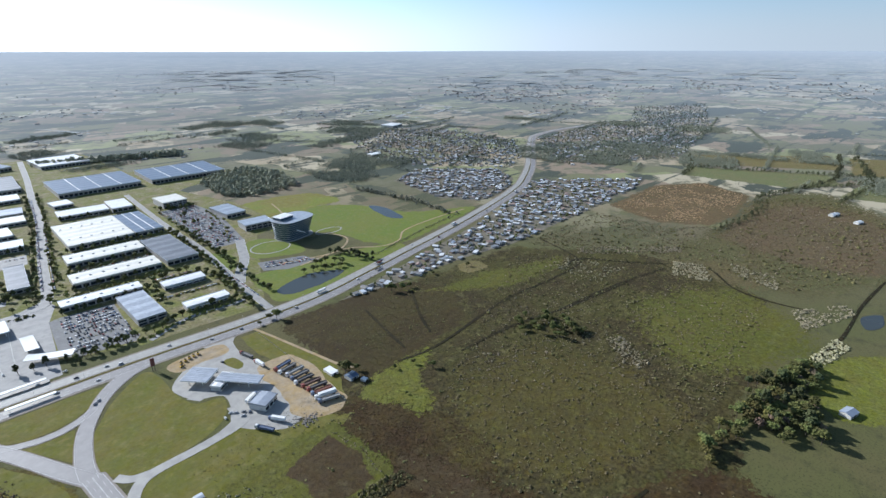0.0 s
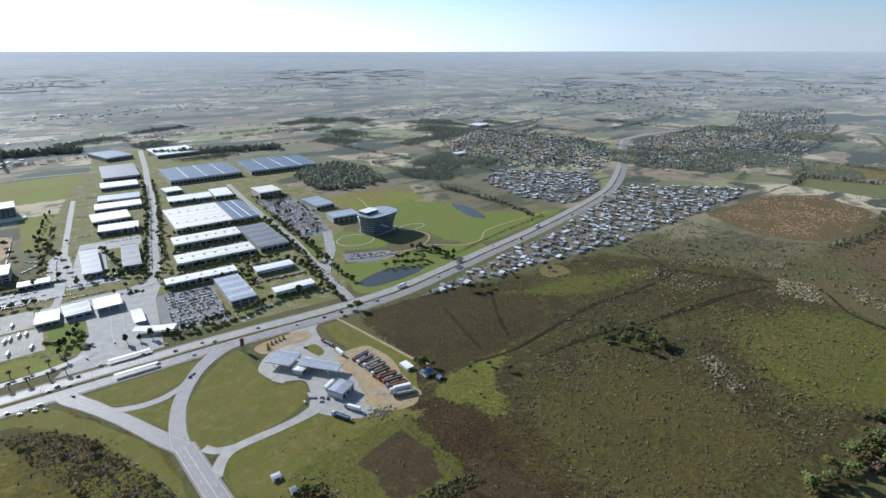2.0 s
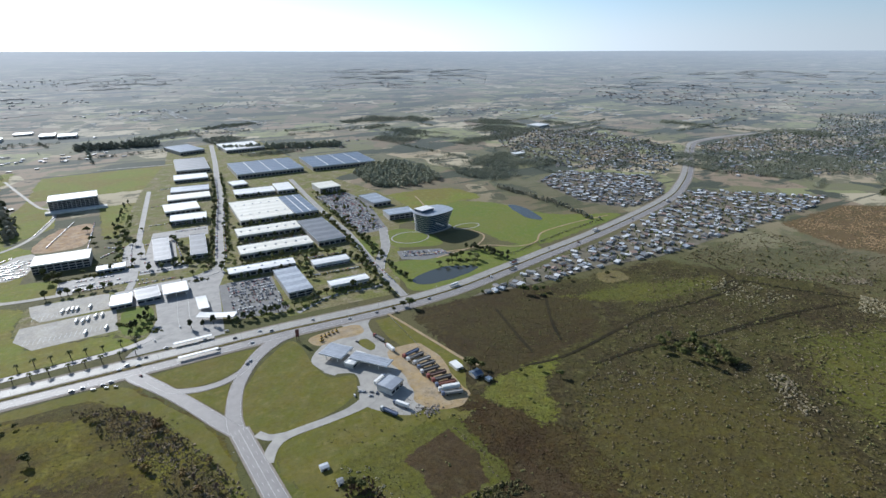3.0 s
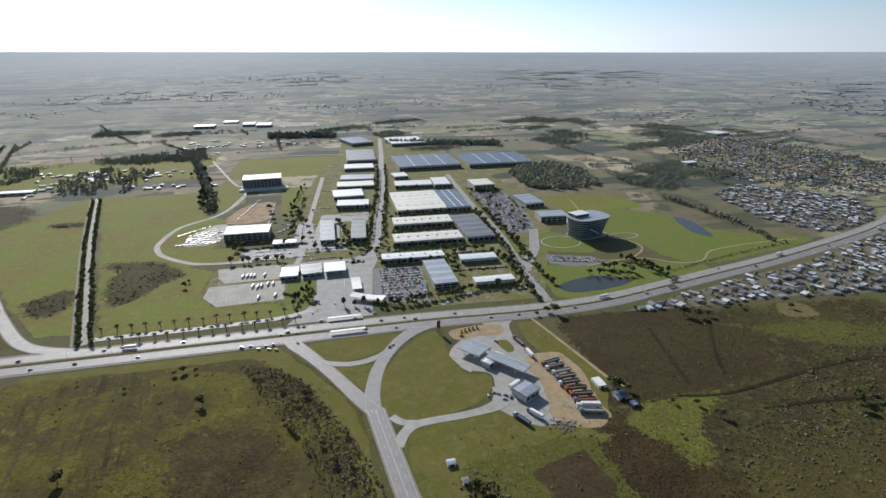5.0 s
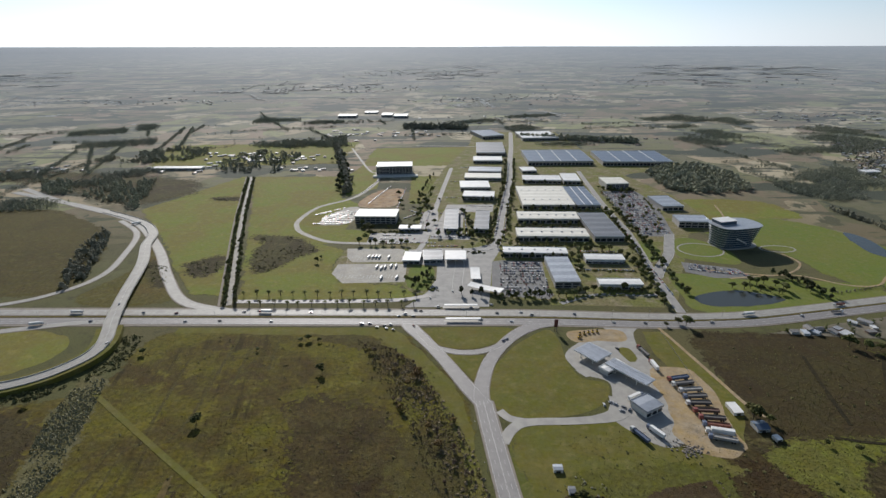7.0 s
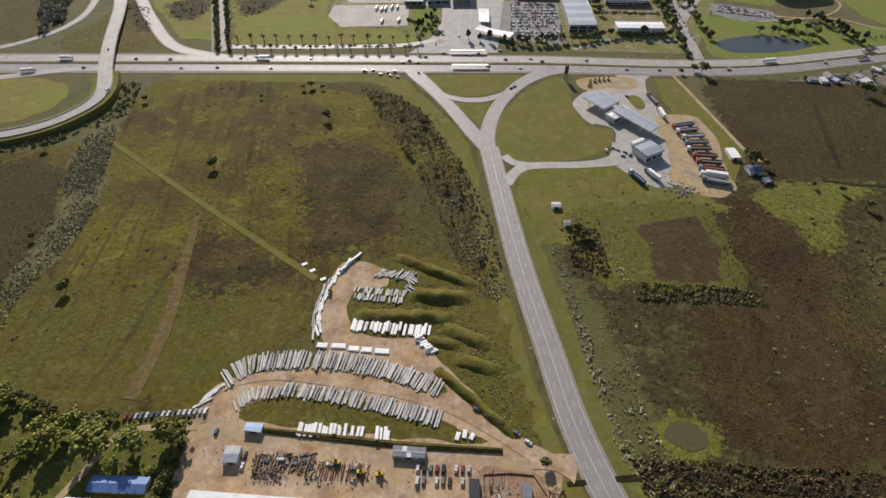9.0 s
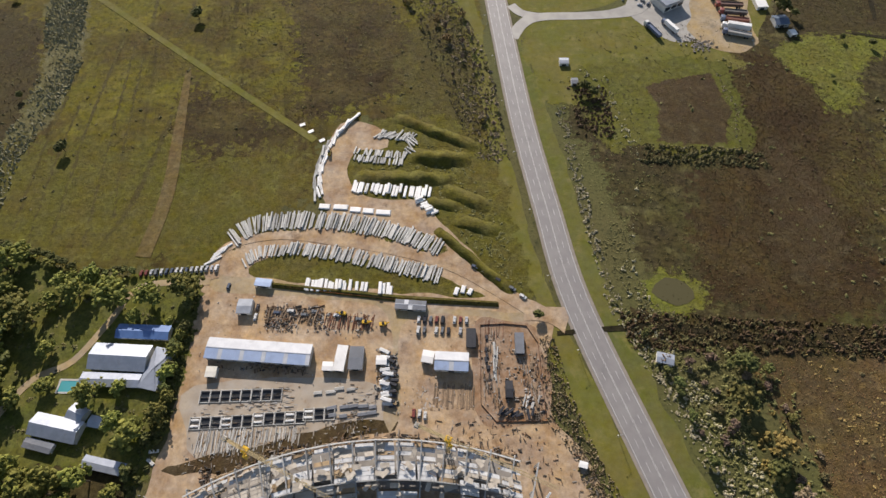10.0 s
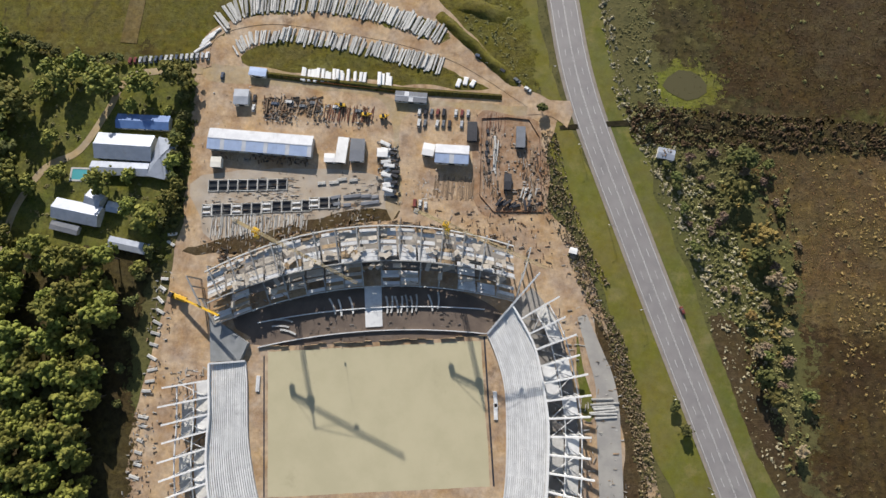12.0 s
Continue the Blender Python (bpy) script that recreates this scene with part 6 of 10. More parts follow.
def side_stand(inner, outer, n_frames, bend, reach, seed):
    """A curved lower tier with stepped seating units and white steel frames fanning out behind it."""
    e = thing("side_stand", SM, "long stepped concrete stand with white raking frames behind it", "stand", "stadium stands")
    east = inner[0][0] > 0

    def stations(pts, n):
        ln = spline([(*p, 0) for p in pts], 2)[:, :2]
        d = np.r_[0, np.cumsum(np.linalg.norm(np.diff(ln, axis=0), axis=1))]
        q = np.linspace(0, d[-1], n)
        return np.c_[np.interp(q, d, ln[:, 0]), np.interp(q, d, ln[:, 1])]

    I, O = stations(inner, 9), stations(outer, 9)
    rows = 20
    for k in range(rows):
        f0, f1 = k / rows, (k + .86) / rows
        z = 1.2 + 7.6 * f0
        for i in range(8):
            g = .996
            ring = [I[i] + (O[i] - I[i]) * f0, I[i] + (O[i] - I[i]) * f1]
            a, b = I[i] + (I[i + 1] - I[i]) * g, O[i] + (O[i + 1] - O[i]) * g
            ring += [a + (b - a) * f1, a + (b - a) * f0]
            part("step_unit", Build().prism([tuple(p) for p in ring], z - .32, z), M_STAND, e)
    part("underside", Build().prism([tuple(p) for p in I] + [tuple(p) for p in O[::-1]], .2, .5), M_RAWSLAB, e)
    part("front_wall", Build().wall(stations(inner, 24), .4, -.1, 1.6), M_STAND, e, "low front wall")
    part("rear_wall", Build().wall(stations(outer, 24), 1.0, 8.2, 9.8), M_STEEL, e, "white rear edge beam")
    end = [Vector((*I[0], 1.6)), Vector((*O[0], 9.6))]
    part("end_beam", Build().beam(end[0], end[0] + (end[1] - end[0]) * (2.05 if east else 1.0), .9, 1.0), M_STEEL, e, "white sloping end beam")
    r = np.random.default_rng(seed)
    A, B = stations(inner, n_frames + 1), stations(outer, n_frames + 1)
    prev = None
    for i in range(1, n_frames + 1):
        d = (B[i] - A[i]) / np.linalg.norm(B[i] - A[i])
        d = d + np.array((0, bend[0] + (bend[1] - bend[0]) * i / n_frames))
        d /= np.linalg.norm(d)
        long_ = reach * r.uniform(.9, 1.06)
        P = lambda q, z: (*(B[i] + d * (q + .6)), z)
        part("raker", Build().beam(P(0, 9.0), P(long_, 15.5), .8, 1.1), M_STEEL, e, "white raking beam")
        for q in (0.4, 8.0, 15.5):
            part("column", Build().beam(P(q, 0), P(q, 9 + q * .32), .7), M_STEEL, e)
        part("floor_beam", Build().beam(P(0, 5.2), P(15.5, 5.2), .6, .8), M_STONE, e)
        if prev is not None:
            for q in (8.0, 15.5):
                part("tie_beam", Build().beam(prev(q, 5.2 + q * .3), P(q, 5.2 + q * .3), .5, .6), M_STEEL, e)
            for q0, q1 in ((.8, 7.4), (8.6, 15)):
                if r.random() < .5:
                    w = [prev(q0, 0)[:2], prev(q1, 0)[:2], P(q1, 0)[:2], P(q0, 0)[:2]]
                    part("floor_panel", Build().prism([tuple(p) for p in w], 5.6, 5.95), M_STONE if r.random() < .6 else M_STAND, e, "laid floor panel")
            part("brace", Build().beam(prev(1, 1), P(14, 9), .35), M_GALV, e)
            if r.random() < .6:
                part("brace", Build().beam(prev(14, 8), P(2, 6), .35), M_STEEL, e)
        B0, d0 = B[i].copy(), d.copy()
        prev = lambda q, z, B0=B0, d0=d0: (*(B0 + d0 * (q + .6)), z)
    return e


side_stand([(58.5, 39.3), (63.2, 25), (65.7, 9.7), (64.9, -11.9), (62.5, -35.5), (58, -54)], [(71.7, 53.2), (80.1, 35.4), (83.1, 21.6), (84.9, 1.6), (84.7, -11.5), (81.4, -39.4), (77, -62)], 14, (-.28, .02), 20, 10)
side_stand([(-68.5, 32), (-67.6, 22), (-67.3, 5.3), (-66.6, -9.7), (-62.6, -32.9), (-57, -52)], [(-83.9, 31.8), (-83.8, 20), (-83.5, 7.2), (-84.6, -13.5), (-82.8, -32.8), (-78, -58)], 11, (-.06, -.1), 21, 8)
w = [(-86, 30), (-60, 41), (-68, 30)]
e = thing("corner_ramp", SM, "bare concrete corner ramp between the stands", "ramp")
part("slab", Build().prism([(-70.5, 32.5), (-86, 32.5), (-87, 57), (-66.5, 41)][::-1], 0, 3.2, [(-70.5, 32.5), (-86, 32.5), (-87, 57), (-66.5, 41)][::-1]), surf("grey_slab", (0.24, 0.25, 0.25), (0.19, 0.2, 0.2), 0.2, 0.8), e)
# dark sheet added to paint the shade beneath the east frames
patch("ground_bowl", [arena(u, v) for u, v in ((60, 42), (72, 54), (84, 62), (95, 46), (100, 20), (101, -10), (98, -42), (82, -42), (85, 0), (80, 35), (71, 50))], 0.2, M_RAWSLAB, "dark sheet painting the shade under the raking frames", smooth=False)
e = thing("board_fence", SM, "rough board fence along the edge of the pitch", "fence")
r = np.random.default_rng(5)
panel = Build().box(-1.9, -.08, .1, 1.9, .08, 1.3).mesh("board", M_FORM)
stake = Build().box(-.1, -.1, 0, .1, .1, 1.9).mesh("stake", M_TIMBER)
for u in np.arange(-64, 58, 4.0):
    part("stake", stake, None, e, "", pose(u - 2, 38.6, .2))
    if r.random() < .8:
        part("board", panel, None, e, "", pose(u, 38.4 + r.normal(0, .2), .2, r.uniform(-40, 10), 0, r.normal(0, 3)))
e = thing("drain_channel", SM, "narrow dark drain along the edge of the pitch", "drain")
part("channel", Build().box(56.4, -36, .2, 57.3, 38, .26), M_DARKMETAL, e)
part("channel", Build().box(-59.3, -36, .2, -58.6, 34, .26), M_DARKMETAL, e)
for u, v, a in ((60.5, 6, 92), (60.2, 0, 88), (-62, 20, 86)):
    x, y = arena(u, v)
    ob = new("precast_slab", Build().chamfer(-4, -1, 0, 4, 1, .8, .1).mesh("precast_slab", M_STAND))
    ob.matrix_basis = pose(x, y, .2, 0, 0, a + SA)
    tagged(ob, "long white precast slab lying beside the pitch", "precast unit", "loose precast slabs")
# loose precast ribs on the bowl floor
r = np.random.default_rng(21)
rib = Build()
for i in range(8):
    q0, q1 = -0.5 + i / 8, -0.5 + (i + 1) / 8
    rib.beam((1.0 * math.cos(q0 * 2.2) - .8, q0 * 9, .5), (1.0 * math.cos(q1 * 2.2) - .8, q1 * 9, .5), .9, .9)
rib = rib.mesh("precast_rib", M_STONE)
for u, v, a in [(-1 + 2.6 * i, 57 + r.uniform(-.4, .4), r.uniform(-8, 8)) for i in range(3, 10)] + [(30, 57, 12), (34, 58, -4), (-22, 58, 20), (-18, 57, 10), (-12, 58, 12), (-48, 52, 80), (-50, 49, 84), (-46, 46, 70)]:
    ob = new("precast_rib", rib)
    x, y = arena(u, v)
    ob.matrix_basis = pose(x, y, 0.1, 0, 0, a + SA)
    tagged(ob, "curved white precast rib lying on earth", "precast unit", "loose precast ribs")


M_CRANE = surf("faded_crane_paint", (0.44, 0.345, 0.18), (0.37, 0.285, 0.15), 0.6, 0.55, 0, 0, dirt=(0.36, 0.29, 0.17))


def lattice(a, b, w, bays, size):
    """A square lattice boom: four chords with zigzag bracing on every side."""
    a, b = Vector(a), Vector(b)
    d = (b - a).normalized()
    s = d.cross(Vector((0, 0, 1))) if abs(d.z) < .99 else Vector((1, 0, 0))
    s.normalize()
    u = s.cross(d)
    corner = [(s * i + u * j) * (w / 2) for i, j in ((-1, -1), (1, -1), (1, 1), (-1, 1))]
    m = Build()
    for c in corner:
        m.beam(a + c, b + c, size)
    for k in range(bays):
        p, q = a + (b - a) * (k / bays), a + (b - a) * ((k + 1) / bays)
        for i in range(4):
            m.beam(p + corner[i], q + corner[(i + 1) % 4], size * .6)
            m.beam(q + corner[i], q + corner[(i + 1) % 4], size * .6)
    return m


def tower_crane(x, y, h, turn, reach, back):
    """Lattice mast, slewing unit, jib and counter-jib held by tie bars."""
    e = thing("tower_crane", pose(x, y, 0.1, 0, 0, turn), "tall faded-yellow lattice tower crane behind the stand", "crane", "tower cranes")
    part("base", Build().chamfer(-3, -3, 0, 3, 3, 1.2, .2), M_STONE, e, "concrete footing")
    part("mast", lattice((0, 0, 1.2), (0, 0, h - 1.5), 1.8, 18, .2), M_CRANE, e)
    part("slewing_unit", Build().chamfer(-1.5, -1.5, h - 1.5, 1.5, 1.5, h + .3, .2), M_YELLOW, e, "bright yellow slewing unit")
    part("cab", Build().chamfer(.8, -2.9, h - 1.6, 2.8, -1.3, h + .7, .25), M_YELLOW, e, "yellow driver's cab")
    part("apex", lattice((0, 0, h + .3), (0, 0, h + 6.5), .9, 4, .12), M_CRANE, e)
    part("jib", lattice((1.2, 0, h + .9), (reach, 0, h + .9), 1.2, 24, .13), M_CRANE, e)
    part("counter_jib", lattice((-1.2, 0, h + .7), (-back, 0, h + .7), 1.4, 5, .14).box(-back, -.6, h - .1, -1.2, .6, h), M_CRANE, e)
    part("counterweight", Build().chamfer(-back - .3, -1.1, h - 2.0, -back + 1.7, 1.1, h + .8, .15), M_STONE, e, "grey concrete counterweight")
    for q in (reach * .62, reach * .3, -back + 1):
        part("tie_bar", Build().beam((0, 0, h + 6.5), (q, 0, h + 1.4), .14), M_CRANE, e)
    part("trolley", Build().box(reach * .5 - .9, -.8, h - .5, reach * .5 + .9, .8, h + .1), M_DARKMETAL, e)
    part("hoist_rope", Build().beam((reach * .5, 0, h - .4), (reach * .5, 0, h - 16), .08), M_DARKMETAL, e)
    part("hook_block", Build().chamfer(reach * .5 - .35, -.25, h - 17, reach * .5 + .35, .25, h - 16, .1), M_YELLOW, e)


tower_crane(-83.2, 56, 43, -24.5, 54, 11.5)
tower_crane(4.8, 63, 40, -22, 50, 16)


def crane(x, y, a, reach, label):
    e = thing("mobile_crane", pose(x, y, 0.1, 0, 0, a), label, "crane", "construction cranes")
    part("chassis", Build().chamfer(-5, -1.4, .7, 5, 1.4, 2.0, .2), M_YELLOW, e)
    part("cab", Build().chamfer(2.6, -1.3, 2.0, 4.8, .2, 3.6, .3), M_YELLOW, e)
    part("counterweight", Build().chamfer(-4.6, -1.3, 2.0, -2.4, 1.3, 3.4, .2), M_DARKMETAL, e)
    part("boom", Build().beam((-1, .5, 3), (reach * .86, .5, reach * .42), 1.0, 1.1), M_YELLOW, e, "long yellow telescopic boom")
    for sx in (-3.6, -1.2, 1.4, 3.6):
        for sy in (-1.3, 1.3):
            part("wheel", Build().tube((sx, sy - .25, .7), (sx, sy + .25, .7), .7, None, 10), M_TYRE, e)


crane(-138, 26, -18, 36, "yellow crane reaching over the stand")

# ---- precast yard ----
M_RUSTY = surf("rusty_steel", (0.20, 0.085, 0.045), (0.14, 0.065, 0.038), 0.8, 0.85, 0.1, 0.2, per_object=0.3)
def row_of(name, line, every, length, width, high, mat, label, cat, group, turn=90, jit=5, gaps=.06, seed=0):
    """Long pieces laid side by side along a line."""
    r = np.random.default_rng(seed)
    line = np.asarray(line, float)
    d = np.r_[0, np.cumsum(np.linalg.norm(np.diff(line, axis=0), axis=1))]
    meshes = [Build().chamfer(-length * k / 2, -width / 2, 0, length * k / 2, width / 2, high, width * .12).mesh(name, mat) for k in (.85, 1.0, 1.12)]
    for s in np.arange(0, d[-1], every):
        if r.random() < gaps:
            continue
        x, y = np.interp(s, d, line[:, 0]), np.interp(s, d, line[:, 1])
        i = min(np.searchsorted(d, s, 'right'), len(line) - 1)
        t = line[i] - line[i - 1]
        a = math.degrees(math.atan2(t[1], t[0]))
        ob = new(name, meshes[r.integers(3)])
        ob.matrix_basis = pose(x + r.normal(0, .5), y + r.normal(0, .5), .12 + (high if r.random() < .12 else 0), 0, 0, a + turn + r.normal(0, jit))
        tagged(ob, label, cat, group)


PILE = "grey concrete pole stacked in a curved row"
row_of("concrete_pole", spline([(-133, 186), (-121, 196), (-96, 200), (-62, 199), (-30, 192), (-3, 182)], 3), 1.15, 12, 1.0, .8, M_STONE, PILE, "pole", "concrete poles", 84, 2.2, .05, 1)
row_of("concrete_pole", spline([(-122, 170), (-112, 177), (-98, 178)], 3), 1.3, 8, .95, .7, M_STONE, PILE, "pole", "concrete poles", 80, 3, .1, 2)
row_of("concrete_pole", spline([(-96, 180), (-64, 176), (-34, 170), (-3, 163)], 3), 1.15, 9.5, 1.0, .8, M_STONE, PILE, "pole", "concrete poles", 85, 2.2, .08, 3)
row_of("concrete_block", [(-62, 227), (-10, 222)], 2.1, 8, 1.8, 1.1, M_WHITE, "white precast block in a tidy row", "precast block", "precast blocks", 88, 1, .08, 4)
row_of("concrete_block", [(-18, 217), (-7, 206)], 2.0, 6, 1.7, 1.1, M_WHITE, "white precast block in a loose stack", "precast block", "precast blocks", 70, 6, .15, 5)
row_of("concrete_block", spline([(-83, 222), (-85, 240), (-81, 262), (-74, 278), (-66, 288)], 3), 2.4, 9, 1.6, 1.0, M_WHITE, "white precast beam along the lot edge", "precast block", "precast blocks", 6, 6, .1, 6)
row_of("concrete_block", spline([(-86, 220), (-88, 240), (-84, 262)], 3), 2.6, 9, 1.4, 1.0, M_STONE, "grey precast beam along the lot edge", "precast block", "precast blocks", 6, 6, .1, 7)
row_of("concrete_block", [(-78, 211), (-40, 207)], 9.5, 8.5, 4, .9, M_WHITE, "flat white precast slab", "precast block", "precast blocks", 2, 2, .0, 8)
row_of("concrete_pole", [(-63, 257), (-28, 253)], 1.5, 5.5, 1.1, .9, M_STONE, "short grey concrete beam in a stack", "pole", "concrete poles", 88, 6, .1, 9)
row_of("concrete_pole", [(-63, 251), (-30, 247)], 1.5, 5.5, 1.1, .9, M_STONE, "short grey concrete beam in a stack", "pole", "concrete poles", 88, 6, .1, 10)
row_of("concrete_pole", [(-49, 272), (-25, 269), (-27, 256)], 1.6, 9, 1.1, .9, M_STONE, "grey concrete beam in a heap", "pole", "concrete poles", 55, 14, .05, 11)
row_of("concrete_block", [(-82, 155), (-46, 154)], 2.0, 7, 1.8, 1.4, M_WHITE, "white precast block in a tidy row", "precast block", "precast blocks", 90, 2, .12, 12)
row_of("concrete_block", [(-38, 153), (-30, 153)], 2.3, 7, 2.0, 1.4, M_WHITE, "white precast block in a tidy row", "precast block", "precast blocks", 90, 2, 0, 13)
row_of("concrete_block", [(8, 154), (16, 152)], 3.0, 5, 2.6, 1.0, M_WHITE, "flat white precast slab", "precast block", "precast blocks", 80, 5, 0, 14)
row_of("concrete_block", spline([(-142, 170), (-136, 180)], 2), 1.6, 8, 1.2, 1.0, M_WHITE, "white concrete beam beside the track", "precast block", "precast blocks", -20, 5, 0, 15)
e = thing("site_fence", pose(0, 0, 0), "low orange safety net along the bank", "fence")
for a, b in (((-107, 154.5), (-66, 150)), ((-66, 150), (-28, 146.5))):
    part("net", Build().beam((*a, .7), (*b, .7), .15, 1.0), M_ORANGE, e)
e = thing("earth_bank", pose(0, 0, 0), "dark grassy bank below the pole stacks", "bank")
part("slope", Build().prism([(-108, 153), (-28, 145), (32, 143), (32, 146), (-28, 149), (-108, 156)], 0, 1.8, [(-107, 155), (-28, 147.5), (31, 145), (31, 146), (-28, 149), (-107, 156)]), M_SCRUB, e)


def shed(name, corners, h, roof, label, over=.5, ridge=.9, wall=M_WALLP, cat="shed", other=None):
    c, a, L, W = rect(corners)
    e = thing(name, pose(c[0], c[1], 0.1, 0, 0, a), label, cat)
    x, y = L / 2, W / 2
    part("wall", Build().box(-x + over, -y + over, 0, x - over, y - over, h - .2), wall, e)
    t = .14
    for s in (-1, 1):
        part("roof_slope", Build().poly([(-x, s * y, h), (x, s * y, h), (x, 0, h + ridge), (-x, 0, h + ridge)]).poly([(-x, s * y, h + t), (-x, 0, h + ridge + t), (x, 0, h + ridge + t), (x, s * y, h + t)])
             .poly([(-x, s * y, h), (-x, s * y, h + t), (x, s * y, h + t), (x, s * y, h)]), roof if s < 0 or other is None else other, e)
    for s in (-1, 1):
        part("gable", Build().poly([(s * (x - over), -y, h - .2), (s * (x - over), y, h - .2), (s * (x - over), 0, h + ridge)]), wall, e)
    part("door", Build().box(-1.6, -y + over - .12, 0, 1.6, -y + over - .02, min(2.6, h - .8)), M_DARKMETAL, e)
    if L > 18:
        n = int(L / 2.4)
        tilt = math.degrees(math.atan2(ridge, y))
        for s in (-1, 1):
            sheet = Build().box(-L / n * .48, .15, .02, L / n * .48, math.hypot(y, ridge) - .1, .09).mesh("roof_sheet", roof if s < 0 or other is None else other)
            pale = sheet.copy()
            pale.materials.clear()
            pale.materials.append(M_SHEET)
            for i in range(n):
                part("roof_sheet", pale if (i * 7 + s) % 5 == 0 else sheet, None, e, "", pose(-x + L * (i + .5) / n, 0, h + ridge + t) @ pose(0, 0, 0, 0, 0, 0 if s > 0 else 180) @ pose(0, 0, 0, -tilt))
        part("ridge_cap", Build().chamfer(-x, -.35, h + ridge + t, x, .35, h + ridge + t + .16, .08), M_ZINC, e)
    k = max(2, int(L / 6))
    for i in range(k):
        if abs(-x + L * (i + .5) / k) > 2.4:
            part("window", Build().box(-.7, -.06, 1.0, .7, .06, 2.0), M_GLASS, e, "", pose(-x + L * (i + .5) / k, -y + over - .02, 0))
    return e


M_SHEET = surf("white_sheet", (0.62, 0.63, 0.64), (0.54, 0.55, 0.57), 0.25, 0.5, 0, 0.05, dirt=(0.46, 0.46, 0.46))
SKYSHEET = surf("blue_white_sheet", (0.46, 0.56, 0.74), (0.40, 0.49, 0.66), 0.25, 0.4, 0.1, 0.05, dirt=(0.36, 0.43, 0.55))
shed("site_shed", [(-131, 120), (-72, 117), (-71, 105), (-129, 108)], 4.6, SKYSHEET, "long site shed with a white and pale blue sheet roof", other=M_SHEET)
shed("site_shed", [(-4, 115), (15, 114), (14, 104), (-4, 104)], 4.6, SKYSHEET, "site shed with a pale blue sheet roof", other=M_SHEET)
shed("site_hut", [(-11, 116), (-4.5, 115), (-4.5, 108), (-11, 109)], 3.2, M_WHITE, "small white site hut on earth", .2, .3)
shed("site_hut", [(-119, 144), (-111, 144), (-110, 135), (-119, 135)], 3.2, M_ZINC, "grey-roofed site hut on bare earth", .2, .4)
shed("site_hut", [(-59, 118), (-53, 117), (-52, 103), (-58, 103)], 3.0, M_WHITE, "narrow white site cabin on earth", .2, .2)
shed("site_hut", [(-65, 108), (-59, 108), (-59, 103), (-65, 103)], 3.0, M_WHITE, "white site cabin beside a workshop", .2, .2)
shed("site_hut", [(-51, 117), (-43, 117), (-43, 104), (-51, 104)], 3.0, M_SLATE, "dark-roofed site cabin on earth", .2, .3)
shed("site_hut", [(-128, 104), (-122, 104), (-122, 98), (-128, 98)], 3.0, M_CREAM, "cream site cabin below the long shed", .2, .2)
shed("site_hut", [(-112, 158), (-102, 157), (-102, 152), (-112, 153)], 2.8, SKYSHEET, "pale blue site container on earth", .1, .1)
shed("site_hut", [(-28, 146), (-10, 145), (-10, 139), (-28, 140)], 2.6, M_SLATE, "long dark lean-to beside the site road", .2, .1)
shed("site_hut", [(-36, 112), (-30, 112), (-30, 107), (-36, 107)], 3.0, M_WHITE, "white site cabin beside scrap", .1, .2)

# casting beds: frames holding two rows of beams each
r = np.random.default_rng(33)
bed_beam = Build().chamfer(-2.2, -.55, .2, 2.2, .55, 1.0, .15).mesh("beam", M_STAND)
bed_form = Build().box(-2.2, -.75, .1, 2.2, -.6, .8).box(-2.2, .6, .1, 2.2, .75, .8).box(-2.2, -.6, .1, 2.2, .6, .25).mesh("mould", M_DARKMETAL)
bed_rail = Build().box(-2.7, -.15, 0, 2.7, .15, .5).mesh("rail", M_STONE)
bed_post = Build().box(-.2, -3.4, 0, .2, 3.4, .8).mesh("end_frame", M_STONE)
for x0, y0, n, a in ((-129, 88, 8, 3), (-131, 74, 6, 4), (-98, 77, 5, 4), (-72, 80, 3, 4), (-62, 93, 0, 3), (-46, 95, 0, 3)):
    for i in range(n):
        m = pose(x0, y0, .12, 0, 0, a) @ pose(2.9 + i * 5.5, 0, 0)
        inst("casting_bed", [("rail", bed_rail, pose(0, 3.1, 0)), ("rail", bed_rail, pose(0, -3.1, 0)), ("end_frame", bed_post, pose(-2.6, 0, 0)), ("end_frame", bed_post, pose(2.6, 0, 0)),
                             *(("mould" if i % 3 or y0 > 80 else "beam", bed_form if i % 3 or y0 > 80 else bed_beam, pose(0, q, 0)) for q in (1.6, -1.5))], m, "concrete casting bed with two moulds", "casting bed", "casting beds")
row_of("steel_bar", [(-124, 65), (-95, 67)], 1.1, 11, .5, .4, M_STONE, "pale bar in a row on the ground", "bar", "steel bars", 88, 2, .08, 22)
row_of("steel_bar", [(-93, 69), (-73, 71)], 1.2, 7, .5, .4, M_STONE, "pale bar in a row on the ground", "bar", "steel bars", 86, 3, .1, 23)
row_of("steel_bar", [(-67, 133), (-40, 132)], .95, 9, .4, .5, M_RUSTY, "rusty bar in a row on the ground", "bar", "steel bars", 88, 4, .06, 24)
row_of("steel_bar", [(-100, 136), (-70, 135)], 1.7, 8, .7, .8, M_TIMBER, "board in a loose stack", "bar", "steel bars", 80, 12, .15, 25)
row_of("formwork_panel", [(-57, 84), (-31, 86)], 5.4, 4.8, 2.0, .9, M_SLATE, "dark beam stack on a concrete pad", "panel", "formwork panels", 4, 2, .0, 30)
row_of("formwork_panel", [(-57, 80), (-31, 82)], 5.4, 4.8, 2.0, .9, M_SLATE, "dark beam stack on a concrete pad", "panel", "formwork panels", 4, 2, .1, 38)
